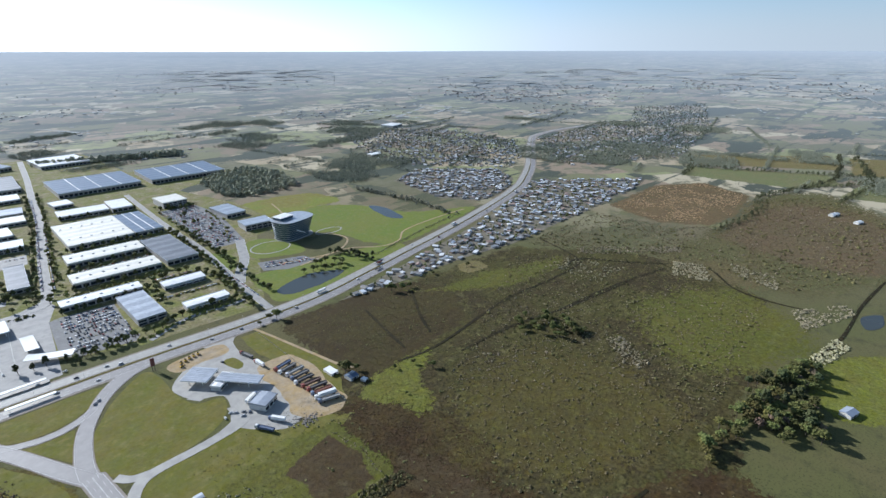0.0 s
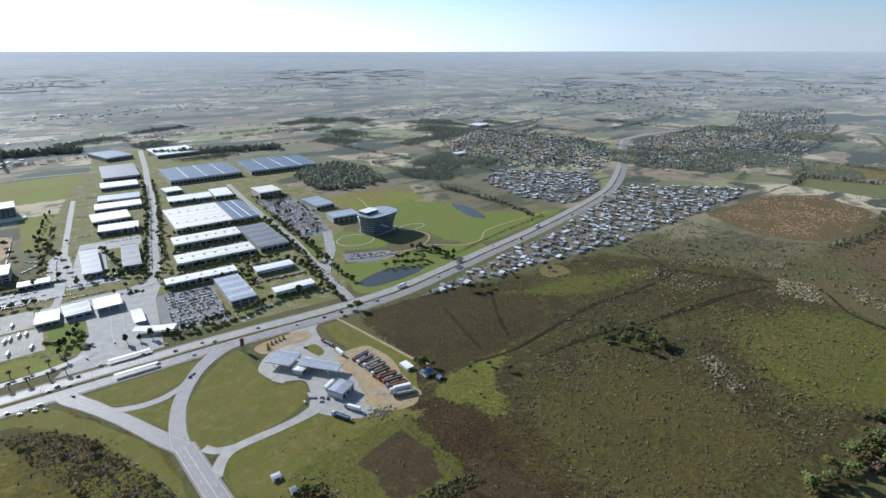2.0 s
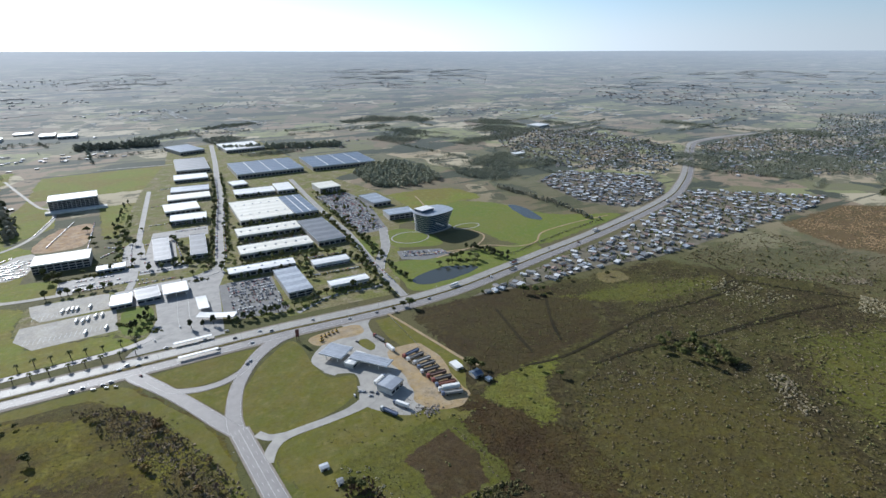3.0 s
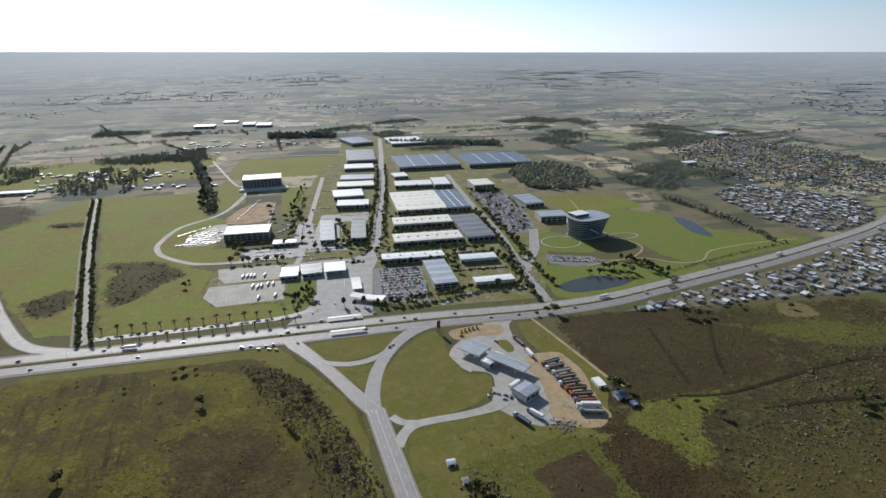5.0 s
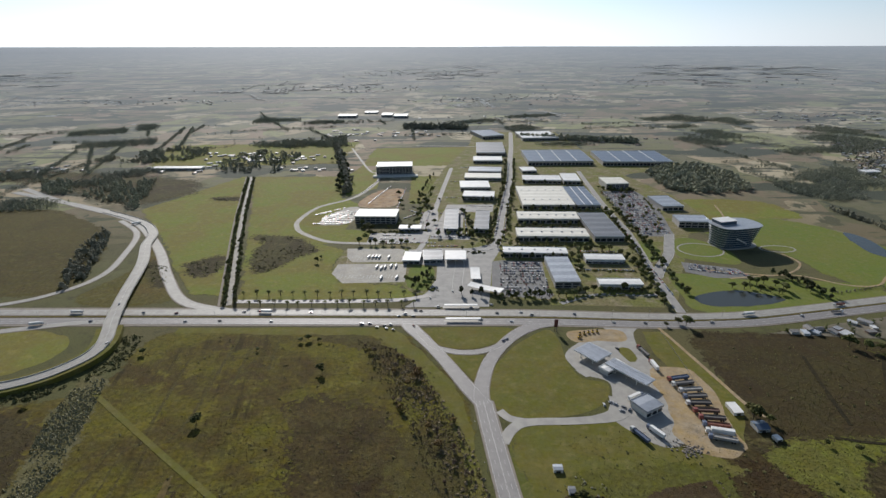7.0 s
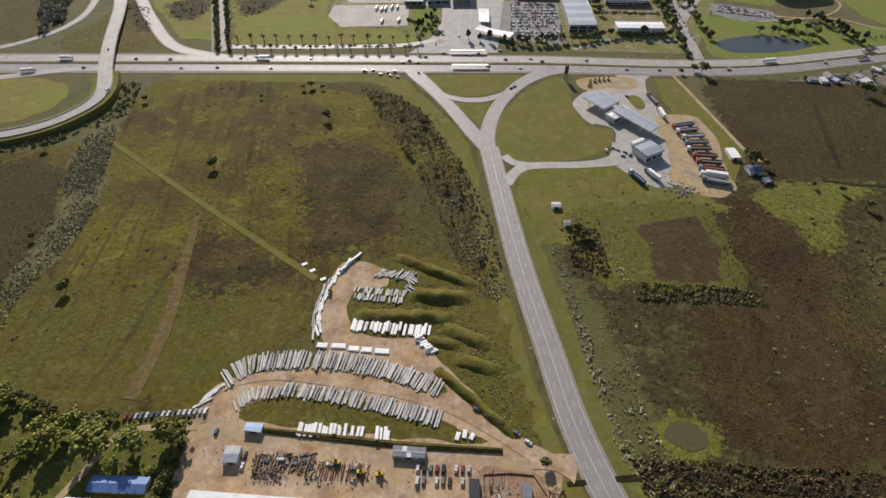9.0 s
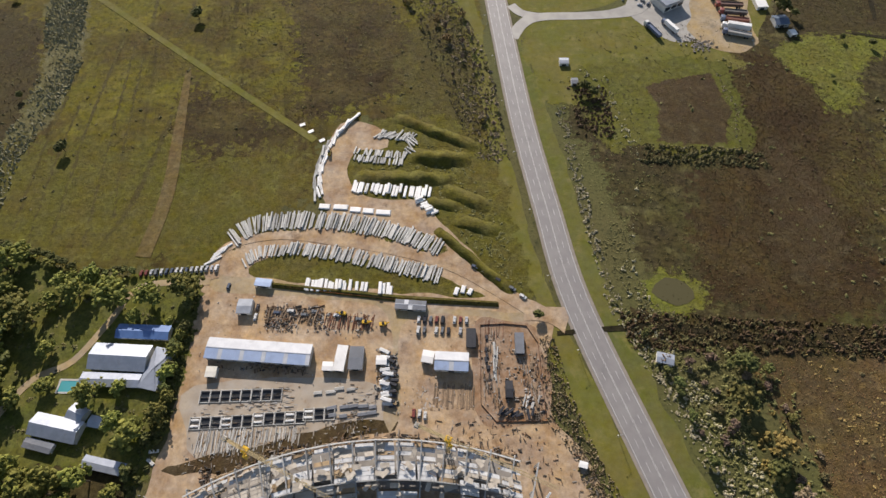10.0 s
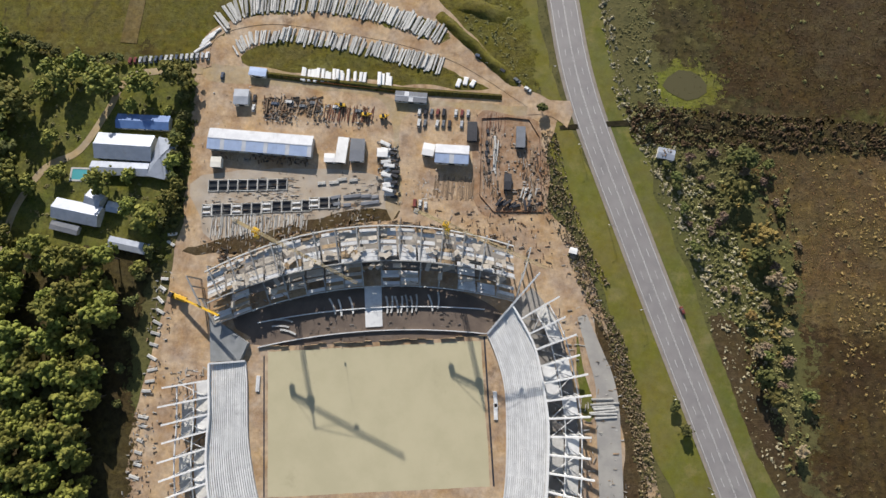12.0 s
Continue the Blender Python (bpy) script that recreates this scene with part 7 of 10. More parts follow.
row_of("formwork_panel", [(-66, 92), (-44, 94)], 6.0, 5.4, 1.8, .8, M_STONE, "grey slab on a concrete pad", "panel", "formwork panels", 3, 1, .0, 39)
row_of("formwork_panel", [(-4, 92), (19, 91)], 1.05, 11.5, .95, .2, M_TIMBER, "weathered board of a timber floor", "panel", "formwork panels", 90, 1.5, .04, 26)
row_of("formwork_panel", [(24, 125), (25, 104)], 3.3, 3.0, 1.6, 1.0, M_DARKMETAL, "dark steel frame on red earth", "panel", "formwork panels", 4, 8, .1, 27)
row_of("formwork_panel", [(29, 118), (29, 104)], 1.2, 9, .8, .8, M_STONE, "grey timber in an aligned stack", "panel", "formwork panels", 0, 2, .0, 28)
row_of("formwork_panel", [(24, 130), (34, 130)], 1.5, 10, .3, .3, M_RUSTY, "rusty bar laid as a grid", "panel", "formwork panels", 86, 2, .0, 29)
row_of("formwork_panel", [(49, 118), (50, 84)], 2.9, 4.5, 1.6, .9, M_TIMBER, "timber panel along the lot edge", "panel", "formwork panels", 5, 10, .1, 34)
row_of("formwork_panel", [(31, 84), (50, 83)], 2.5, 5, 1.4, 1.1, M_DARKMETAL, "dark steel panel in a heap", "panel", "formwork panels", 60, 25, .1, 35)
row_of("formwork_panel", [(44, 90), (52, 89)], 1.4, 7, .8, .7, M_STONE, "grey scaffold frame on red earth", "panel", "formwork panels", 80, 6, .0, 36)
row_of("formwork_panel", [(-70, 62), (-20, 71)], 2.2, 5, 1.6, .7, M_TIMBER, "timber formwork panel behind the stand", "panel", "formwork panels", 20, 18, .15, 31)
row_of("formwork_panel", [(-32, 115), (-28, 84)], 2.2, 5.5, 2.0, 1.5, M_STAND, "pale steel frame in a scrap heap", "panel", "formwork panels", 84, 14, .1, 32)
row_of("formwork_panel", [(-27, 112), (-25, 84)], 2.6, 4, 1.6, 1.2, M_DARKMETAL, "dark sheet in a scrap heap", "panel", "formwork panels", 84, 14, .1, 37)
row_of("formwork_panel", [(-146, 60), (-150, -70)], 6, 5, 1.6, .6, M_STONE, "pale panel lying by the fence", "panel", "formwork panels", 80, 20, .2, 33)
shed("site_container", [(13, 129), (18, 129), (19, 118), (13, 118)], 2.6, M_DARKMETAL, "dark container beside the parked cars", .05, .05, M_DARKMETAL, "container")
shed("site_container", [(40, 127), (45, 127), (45, 115), (40, 115)], 2.8, M_SLATE, "long dark container on red earth", .05, .05, M_SLATE, "container")
shed("site_container", [(34, 100), (38, 100), (38, 91), (34, 91)], 2.6, M_DARKMETAL, "dark steel tank trailer on red earth", .05, .3, M_DARKMETAL, "container")
shed("site_hut", [(70, 61), (74, 60), (73, 57), (69, 58)], 2.4, M_WHITE, "small white hut at the site corner", .05, .1)
e = thing("lot_fence", pose(0, 0, .12), "low rusty mesh fence round the red earth lot", "fence")
LOT = [(21, 132), (35, 133), (47, 132), (53, 122), (55, 80), (29, 79), (21, 88), (21, 132)]
for p, q in zip(LOT, LOT[1:]):
    part("mesh_panel", Build().beam((*p, .4), (*q, .4), .06, .8), M_RUSTY, e)
M_RED = surf("red_soil", (0.34, 0.225, 0.135), (0.25, 0.155, 0.095), 0.12, 0.95, 0, 0.4, 1.0, dirt=(0.15, 0.095, 0.06), spec=0.1, mottle=0.3)
patch("red_earth", [(19, 134), (48, 134), (55, 120), (57, 84), (30, 76), (18, 86)], 0.2, M_RED, "reddish dug-over earth", rough=1.5)
patch("casting_pad", [(-134, 94), (-42, 99), (-28, 79), (-59, 75), (-72, 66), (-94, 61), (-123, 58), (-131, 70)], 0.2, surf("dusty_concrete", (0.42, 0.355, 0.275), (0.34, 0.275, 0.205), 0.15, 0.9, 0, 0.2, 2.0, dirt=(0.27, 0.205, 0.145), spec=0.2, mottle=0.2), "dusty concrete pad under the casting beds", rough=1)
patch("red_earth", [(-136, 54), (-98, 63.5), (-59, 74.5), (-28, 80), (-24, 76), (-55, 66), (-93, 55), (-132, 49)], 0.2, M_BROWN, "dark trench behind the stand", rough=2)
patch("site_road", [(-134, 160), (-76, 155), (-28, 143), (48, 141), (68, 140), (68, 134), (46, 135), (-20, 134), (-22, 80), (-30, 80), (-32, 136), (-80, 147), (-136, 150)], 0.2, M_SANDY, "pale compacted site road", rough=1.2)
tagged(strip("track", spline([(-138, 158), (-140, 172), (-130, 183), (-102, 189), (-66, 185), (-30, 179), (1, 170), (22, 159), (48, 142)], 4), 6, .2, M_DIRT), "reddish earth track between pole stacks", "track", "", "structure")
gate_x = float(R102[np.argmin(abs(R102[:, 1] - 137)), 0]) - 8.2
tagged(strip("track", spline([(46, 140), (gate_x - 10, 139), (gate_x, 136)], 5), [10, 8, 12, 17], .2, M_DIRT), "earth turn-in from the road to the building yard", "track", "", "structure")
tagged(strip("track", spline([(*arena(u, v), 0) for u, v in ((108.4, 46), (113.3, 26.6), (117, 9.7), (116.2, -14.6), (113.5, -60))], 4)[:, :2], [5, 9, 12, 12, 12], .2, M_CONCRETE), "pale concrete lane behind the stand", "track", "", "structure")

patch("ground_grass", [arena(u, v) for u, v in ((104.3, 37), (107, 20), (109.7, 4.6), (110.3, -3.6), (104.5, -6), (104.1, 27))], .2, M_VERGE, "grass behind the raking frames", rough=1)
patch("ground_grass", [arena(u, v) for u, v in ((114, 46), (122, 30), (126, 10), (131, -16), (132, -60), (121, -60), (123, -10), (122, 10), (116, 30))], .2, M_BROWN, "dark bank beside the concrete lane", rough=1.5)
row_of("concrete_pipe", [arena(115, 3), arena(115, -5.5)], 1.4, 13, .9, .9, M_STONE, "pale pipe laid across the concrete lane", "pipe", "concrete pipes", 90, 2, 0, 40)

# ---- farmhouse gardens ----
def roofed(name, corners, h, mat, label, ridge=1.8, hip=.0):
    c, a, L, W = rect(corners)
    e = thing(name, pose(c[0], c[1], 0.1, 0, 0, a), label, "house", "farmhouse buildings")
    x, y = L / 2, W / 2
    part("wall", Build().box(-x + .5, -y + .5, 0, x - .5, y - .5, h), M_WALLP, e)
    q = x - hip * y
    for s in (-1, 1):
        ring = [(-x, s * y, h), (x, s * y, h), (q, 0, h + ridge), (-q, 0, h + ridge)]
        up = [(p[0], p[1], p[2] + .16) for p in ring]
        b = Build().poly(ring).poly(up[::-1])
        for i in range(4):
            b.poly([ring[i], ring[(i + 1) % 4], up[(i + 1) % 4], up[i]])
        part("roof_slope", b, mat, e)
    for s in (-1, 1):
        part("gable", Build().poly([(s * (x - .0 if hip else x - .5), -y, h), (s * (x if hip else x - .5), y, h), (s * q, 0, h + ridge)]), mat if hip else M_WALLP, e)
    for i in range(max(2, int(L / 5))):
        part("window", Build().box(-.6, -.06, 1, .6, .06, 2.1), M_GLASS, e, "", pose(-x + 2 + i * 4.6, -y + .46, 0))
    return e


M_TIN = surf("weathered_tin", (0.42, 0.45, 0.50), (0.35, 0.38, 0.43), 0.3, 0.45, 0.3, 0.1, dirt=(0.34, 0.34, 0.35), per_object=0.06)
roofed("farmhouse_wing", [(-184, 127), (-153, 127), (-154, 118), (-184, 119)], 3.2, surf("bright_blue_tin", (0.12, 0.22, 0.44), (0.10, 0.18, 0.37), 0.2, 0.5), "long house wing with a blue tin roof", 1.2)
roofed("farmhouse", [(-192.5, 116), (-160, 114.5), (-161.5, 100), (-194, 100.5)], 3.6, M_TIN, "large grey tin-roofed farmhouse", 2.8)
roofed("verandah", [(-195, 99.5), (-162, 99), (-162, 91.5), (-195, 91.5)], 2.9, M_TIN, "tin-roofed verandah wing along the farmhouse", 1.1)
roofed("farmhouse_annex", [(-160, 115), (-149, 112), (-151, 90), (-161.5, 91)], 3.4, M_TIN, "grey tin-roofed annex of the farmhouse", 1.5, .5)
roofed("farmhouse", [(-211, 78), (-184.5, 73), (-186, 62), (-213, 66)], 3.2, M_TIN, "grey tin-roofed country house", 2.4)
roofed("farmhouse_annex", [(-194, 84), (-185, 79), (-186, 72), (-195, 74)], 3.2, M_TIN, "pale-roofed annex of the country house", 1.6)
roofed("garden_shed", [(-183, 77), (-176, 76), (-176, 70), (-183, 71)], 2.6, M_ZINC, "small grey garden shed", .6)
roofed("garden_shed", [(-178, 58), (-156, 53), (-156, 48), (-180, 51)], 2.6, M_TIN, "long low tin-roofed outbuilding", .7)
roofed("garden_shed", [(-213, 65.5), (-197, 62), (-197, 57), (-213, 60)], 2.4, M_SLATE, "dark lean-to beside the house", .4)
e = thing("swimming_pool", pose(-202, 92, 0.05, 0, 0, 0), "small garden pool with turquoise water", "pool")
part("rim", Build().box(-6.2, -4, 0, 6.2, -3, .35).box(-6.2, 3, 0, 6.2, 4, .35).box(-6.2, -3, 0, -5.2, 3, .35).box(5.2, -3, 0, 6.2, 3, .35), M_STONE, e, "pale stone rim")
part("water", Build().box(-5.2, -3, 0, 5.2, 3, .22), M_POOL, e, "turquoise water")
patch("garden", [(-290, 170), (-220, 158), (-150, 160), (-144, 120), (-146, 60), (-160, 40), (-290, 50)], 0.1, M_SHADY, "garden lawn round the houses, coloured dark as tree shade", rough=3)
tagged(strip("track", spline([(-140, 156), (-180, 152), (-192, 130), (-205, 106), (-223, 95), (-236, 72), (-241, 45)], 4), 4, .2, M_SANDY), "sandy garden drive", "track", "", "structure")
patch("woodland_floor", [(-300, 60), (-236, 48), (-164, 50), (-160, 10), (-160, -120), (-300, -130)], 0.1, M_HEATH, "dark leaf litter under the trees", rough=4)


def litter(name, poly, n, lo, hi, mat, label, seed, high=.6, lay=None):
    """Small boards, blocks and offcuts strewn over the earth."""
    r = np.random.default_rng(seed)
    b = Build()
    for x, y in scatter(poly, n, 1.0, .05, seed):
        L, W, h, q = r.uniform(lo, hi) * .75, r.uniform(.15, .55), r.uniform(.08, high), ((0 if r.random() < .5 else math.pi / 2) + .05 + r.normal(0, .22)) if lay is None else radians(lay) + r.normal(0, .07)
        c, t = math.cos(q) * L / 2, math.sin(q) * L / 2
        b.beam((x - c, y - t, .12 + h / 2), (x + c, y + t, .12 + h / 2), W, h)
    stuff(name, b.mesh(name, mat), label, "debris")


# dark palette paints the stand's shade into the loose forms
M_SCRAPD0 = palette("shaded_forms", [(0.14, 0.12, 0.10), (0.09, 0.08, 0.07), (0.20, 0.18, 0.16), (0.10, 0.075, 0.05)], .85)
M_SCRAP = palette("scrap", [(0.28, 0.25, 0.21), (0.20, 0.15, 0.10), (0.36, 0.34, 0.30), (0.10, 0.09, 0.08), (0.28, 0.19, 0.11), (0.40, 0.38, 0.35)], .85)
YARD = [(-136, 150), (-100, 148), (-30, 136), (46, 134), (54, 100), (58, 76), (20, 74), (-40, 72), (-136, 52)]
litter("site_debris", YARD, 380, .3, 1.4, M_SCRAP, "offcuts and rubble strewn over the yard", 51)
litter("site_debris", [(-104, 140), (-44, 136), (-46, 124), (-102, 126)], 300, .4, 2.2, M_SCRAP, "stacked boards and rusty bars", 52, .9)
litter("site_debris", [(20, 128), (52, 128), (54, 82), (24, 80)], 200, .4, 2.5, M_SCRAP, "timber and steel on red earth", 53, .8)
litter("site_debris", [(-37, 117), (-25, 117), (-22, 80), (-35, 84)], 260, .4, 2.5, M_SCRAP, "heaped scrap and boards", 54, 1.4)
litter("site_debris", [(-128, 66), (-36, 82), (-36, 72), (-128, 50)], 160, .6, 3.0, M_SCRAP, "long offcuts in a trench", 55, .8)
litter("site_debris", [(-14, 98), (20, 94), (18, 82), (-14, 84)], 60, .6, 3.0, M_SCRAP, "weathered boards laid on earth", 56, .3)
litter("site_debris", [(-152, 40), (-140, 40), (-140, -110), (-156, -110)], 260, .5, 3.0, M_SCRAP, "building waste along the fence", 57, .9)
litter("site_debris", [arena(-60, 38), arena(60, 38), arena(64, 46), arena(0, 60), arena(-70, 52)], 120, .6, 3.0, M_SCRAPD0, "loose forms below the stand, coloured as if in its shade", 58, .6)
litter("site_debris", [(72, 66), (100, 0), (100, -90), (84, -90), (84, 0), (62, 60)], 160, .8, 4.0, M_SCRAP, "building waste behind the stand", 59, .6)
litter("site_debris", [arena(88, -40), arena(108, -40), arena(108, 50), arena(88, 55)], 200, 1.0, 5.0, M_SCRAP, "formwork under the raking frames", 60, .8)
litter("site_debris", [arena(-108, -40), arena(-88, -40), arena(-88, 30), arena(-108, 30)], 200, 1.0, 5.0, M_SCRAP, "formwork under the raking frames", 61, .8)
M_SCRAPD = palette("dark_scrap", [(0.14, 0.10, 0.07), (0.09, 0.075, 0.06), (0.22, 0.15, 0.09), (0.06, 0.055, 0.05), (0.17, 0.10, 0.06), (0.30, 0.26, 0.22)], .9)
litter("site_debris", [(22, 130), (31, 130), (32, 84), (22, 88)], 80, 2.0, 7.0, M_SCRAPD, "dark timber laid in rows on red earth", 62, .8, 92)
litter("site_debris", [(44, 118), (54, 118), (55, 82), (44, 82)], 75, 1.5, 6.0, M_SCRAPD, "dark timber along the lot edge", 63, .9, 88)
litter("site_debris", [(30, 92), (54, 94), (54, 80), (30, 80)], 50, 1.0, 5.0, M_SCRAPD, "dark steel heap in the lot corner", 64, 1.2)
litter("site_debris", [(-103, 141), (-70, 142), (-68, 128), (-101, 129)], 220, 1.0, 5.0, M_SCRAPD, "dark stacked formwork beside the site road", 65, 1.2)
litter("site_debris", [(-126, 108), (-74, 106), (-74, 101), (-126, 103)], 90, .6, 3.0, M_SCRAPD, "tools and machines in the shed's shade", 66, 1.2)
litter("site_debris", [(-133, 92), (-42, 97), (-30, 82), (-60, 76), (-128, 72)], 320, .6, 4.0, M_SCRAP, "boards and bars between the casting beds", 67, .5, 3)
litter("site_debris", [(-125, 72), (-95, 73), (-72, 72), (-72, 67), (-94, 61), (-123, 59)], 160, 2.0, 8.0, M_SCRAP, "bars laid side by side", 68, .4, 88)
litter("site_debris", [arena(-82, 84), arena(0, 98), arena(74, 84), arena(74, 90), arena(0, 106), arena(-86, 92)], 420, .8, 5.0, M_SCRAPD, "formwork and props behind the stand", 69, 1.4)
litter("site_debris", [(-10, 82), (50, 78), (74, 60), (60, 50), (0, 72)], 110, .6, 4.0, M_SCRAPD, "planks and stones on churned earth", 70, .8)

# ---- trees ----
def crown_mesh(name, h, w, n, mat, base=.35, seed=0, size=(.5, 1.0), shape=1.0, lumps=7):
    """Leaf clumps gathered round a few boughs, with gaps between them."""
    r = np.random.default_rng(seed)
    q = r.normal(0, 1, (lumps, 3))
    q /= np.linalg.norm(q, axis=1)[:, None]
    q[:, 2] = np.abs(q[:, 2]) * .9 - .25
    boughs = q * r.uniform(.35, .75, (lumps, 1))
    at = boughs[r.integers(lumps, size=n)] + r.normal(0, .24, (n, 3))
    at[:, :2] *= w / 2
    z0, z1 = h * base, h
    at[:, 2] = (z0 + z1) / 2 + at[:, 2] * (z1 - z0) / 2 * shape
    k = np.clip(1.25 - .5 * (at[:, 2] - z0) / (z1 - z0), .6, 1.3)
    at[:, :2] *= k[:, None]
    return clumps(name, at, r.uniform(size[0], size[1], n), mat, .8, seed)


def trunk_mesh(h, w, seed, r0=.28):
    r = np.random.default_rng(seed)
    b = Build().tube((0, 0, -.2), (r.normal(0, .1), r.normal(0, .1), h * .45), r0, r0 * .7, 7)
    for i in range(5):
        a = 2 * math.pi * i / 5 + r.uniform(-.4, .4)
        z = h * r.uniform(.28, .45)
        b.tube((0, 0, z), (math.cos(a) * w * .3, math.sin(a) * w * .3, z + h * r.uniform(.18, .34)), r0 * .45, r0 * .15, 5)
    b.tube((0, 0, h * .44), (0, 0, h * .85), r0 * .7, r0 * .15, 6)
    return b.mesh("trunk", M_BARK)


def kinds(mat, specs, n, size, **k):
    return [[("trunk", trunk_mesh(h, w, 50 + i), None), ("crown", crown_mesh("crown", h, w, n, mat, seed=i * 7 + int(h * 10), size=size, **k), None)] for i, (h, w) in enumerate(specs)]


M_WOOD = foliage("woodland_leaves", (0.060, 0.078, 0.016), (0.180, 0.205, 0.045))
WOOD = kinds(M_WOOD, ((13, 8), (15, 9), (11.5, 7.5)), 190, (.45, 1.1), base=.3, lumps=9)
BROAD = kinds(M_TREE, ((9, 9), (11, 10), (7.5, 8)), 150, (.5, 1.25))
OLIVE = kinds(M_OLIVE, ((8, 9), (9.5, 9), (6.5, 7)), 150, (.5, 1.15))
GUM = kinds(M_PINE, ((15, 8), (18, 9), (13, 8)), 170, (.6, 1.3), base=.3)
AUTUMN = kinds(M_AUTUMN, ((7, 7), (8, 8)), 140, (.4, 1.0))
BARE = kinds(M_BARE, ((7, 6), (8, 7)), 110, (.35, .8))
STREET = kinds(M_TREE, ((5, 4), (6, 4.5)), 60, (.4, .9))
SLIMBARE = kinds(M_BARE, ((9, 3.6), (8, 3.2), (10, 4)), 60, (.35, .8), base=.1)
SLIM = kinds(M_PINE, ((9, 4), (10.5, 4.4)), 70, (.5, 1.0), base=.12)


def palm_parts():
    r = np.random.default_rng(3)
    b = Build().tube((0, 0, -.2), (0, 0, 6.5), .38, .28, 8)
    V, F = [], []
    for i in range(22):
        a = 2 * math.pi * i / 22 + r.uniform(-.1, .1)
        up = r.uniform(-.2, .9)
        L = r.uniform(2.6, 3.3)
        pts = [(L * t * math.cos(a), L * t * math.sin(a), 6.6 + up * 2.2 * t - 2.6 * t * t) for t in (0, .35, .7, 1)]
        sx, sy = -math.sin(a) * .38, math.cos(a) * .38
        n = len(V)
        for (x, y, z), w in zip(pts, (.4, 1, .8, .1)):
            V += [(x - sx * w, y - sy * w, z - .12 * w), (x, y, z), (x + sx * w, y + sy * w, z - .12 * w)]
        for k in range(3):
            for j in range(2):
                F.append((n + 3 * k + j, n + 3 * k + j + 1, n + 3 * k + j + 4, n + 3 * k + j + 3))
    return [("trunk", b.mesh("trunk", M_BARK), None), ("fronds", fast_mesh("fronds", V, F, M_TREE), None)]


M_GARDEN = foliage("garden_leaves", (0.066, 0.088, 0.021), (0.185, 0.205, 0.048))
GARDEN = kinds(M_GARDEN, ((9, 11), (11, 12), (8, 9)), 260, (.4, .95), base=.2, lumps=10)
AVENUE_KIND = kinds(M_TREE, ((6, 4.2), (7, 4.6), (5.5, 4.0)), 60, (.4, .9), base=.25)
PALM = palm_parts()
tree_rng = np.random.default_rng(77)


def plant(kind, x, y, name, label, group, s=1.0):
    k = s * tree_rng.uniform(.8, 1.2)
    m = pose(x, y, float(gz(x, y)), 0, 0, tree_rng.uniform(0, 360)) @ Matrix.Diagonal((k, k, k * tree_rng.uniform(.88, 1.12), 1))
    return inst(name, kind[tree_rng.integers(len(kind))], m, label, "tree", group)


def along(pts, step, jit=0.0):
    ln = spline(pts, 3)
    d = np.r_[0, np.cumsum(np.linalg.norm(np.diff(ln, axis=0), axis=1))]
    return [(np.interp(s, d, ln[:, 0]) + tree_rng.normal(0, jit), np.interp(s, d, ln[:, 1]) + tree_rng.normal(0, jit)) for s in np.arange(0, d[-1], step)]


for y in (610, 637):
    for x in np.arange(-256, -38, 15.5):
        m = pose(x + tree_rng.normal(0, .8), y + tree_rng.normal(0, .6), .1, 0, 0, tree_rng.uniform(0, 360)) @ Matrix.Scale(tree_rng.uniform(1.0, 1.35), 4)
        inst("palm_tree", PALM, m, "tall palm tree beside the highway", "tree", "palm row")
for s in (-7, 6):
    for x, y in along(offset(AVENUE, s)[::6], 9.0, .8):
        plant(AVENUE_KIND, x, y, "avenue_tree", "small rounded tree lining the straight avenue", "avenue trees", 1.3)
# woods beside the stadium
for p in scatter([(-290, 42), (-236, 52), (-172, 46), (-166, 8), (-170, -30), (-168, -120), (-270, -125)], 330, 0, seed=5):
    plant(WOOD if tree_rng.random() < .88 else BROAD, p[0], p[1], "woodland_tree", "dense sunlit tree of the wood beside the stadium", "woodland trees", 1.3)
for x, y, k in ((-191, 143, 1.5), (-151, 149, 1.4), (-170, 143, 1.1), (-158, 67, 1.4), (-215, 145, 1.2), (-235, 128, 1.5), (-238, 87, 1.5), (-228, 84, 1.2), (-219, 111, 1.0), (-186, 87, 1.1), (-172, 91, .9), (-213, 91, .8), (-168, 73, 1.0),
                (-210, 156, 1.0), (-247, 134, 1.4), (-236, 55, 1.2), (-250, 110, 1.3), (-262, 95, 1.2), (-258, 150, 1.3), (-225, 152, 1.0), (-148, 100, .9), (-146, 88, .8), (-147, 78, .8), (-148, 112, .7), (-147, 122, .7), (-160, 40, 1.0),
                (-200, 152, .9), (-246, 70, 1.1), (-265, 60, 1.2), (-230, 140, .9), (-176, 132, .7), (-156, 130, .6), (-240, 164, 1.0), (-256, 170, 1.1), (-272, 164, 1.2)):
    plant(GARDEN, x, y, "garden_tree", "leafy tree in the farmhouse garden", "garden trees", k * 1.12)
for p in scatter([(-292, 168), (-250, 164), (-240, 120), (-246, 60), (-292, 56)], 34, 0, seed=23):
    plant(BROAD if tree_rng.random() < .6 else GARDEN, p[0], p[1], "garden_tree", "dense dark tree behind the farmhouse", "garden trees", 1.35)
for x, y in along([(-300, 178), (-262, 172), (-220, 160), (-186, 158)], 5, .8):
    plant(BROAD, x, y + 3, "hedge_tree", "tree in a dark hedgerow", "hedgerow trees", .6)
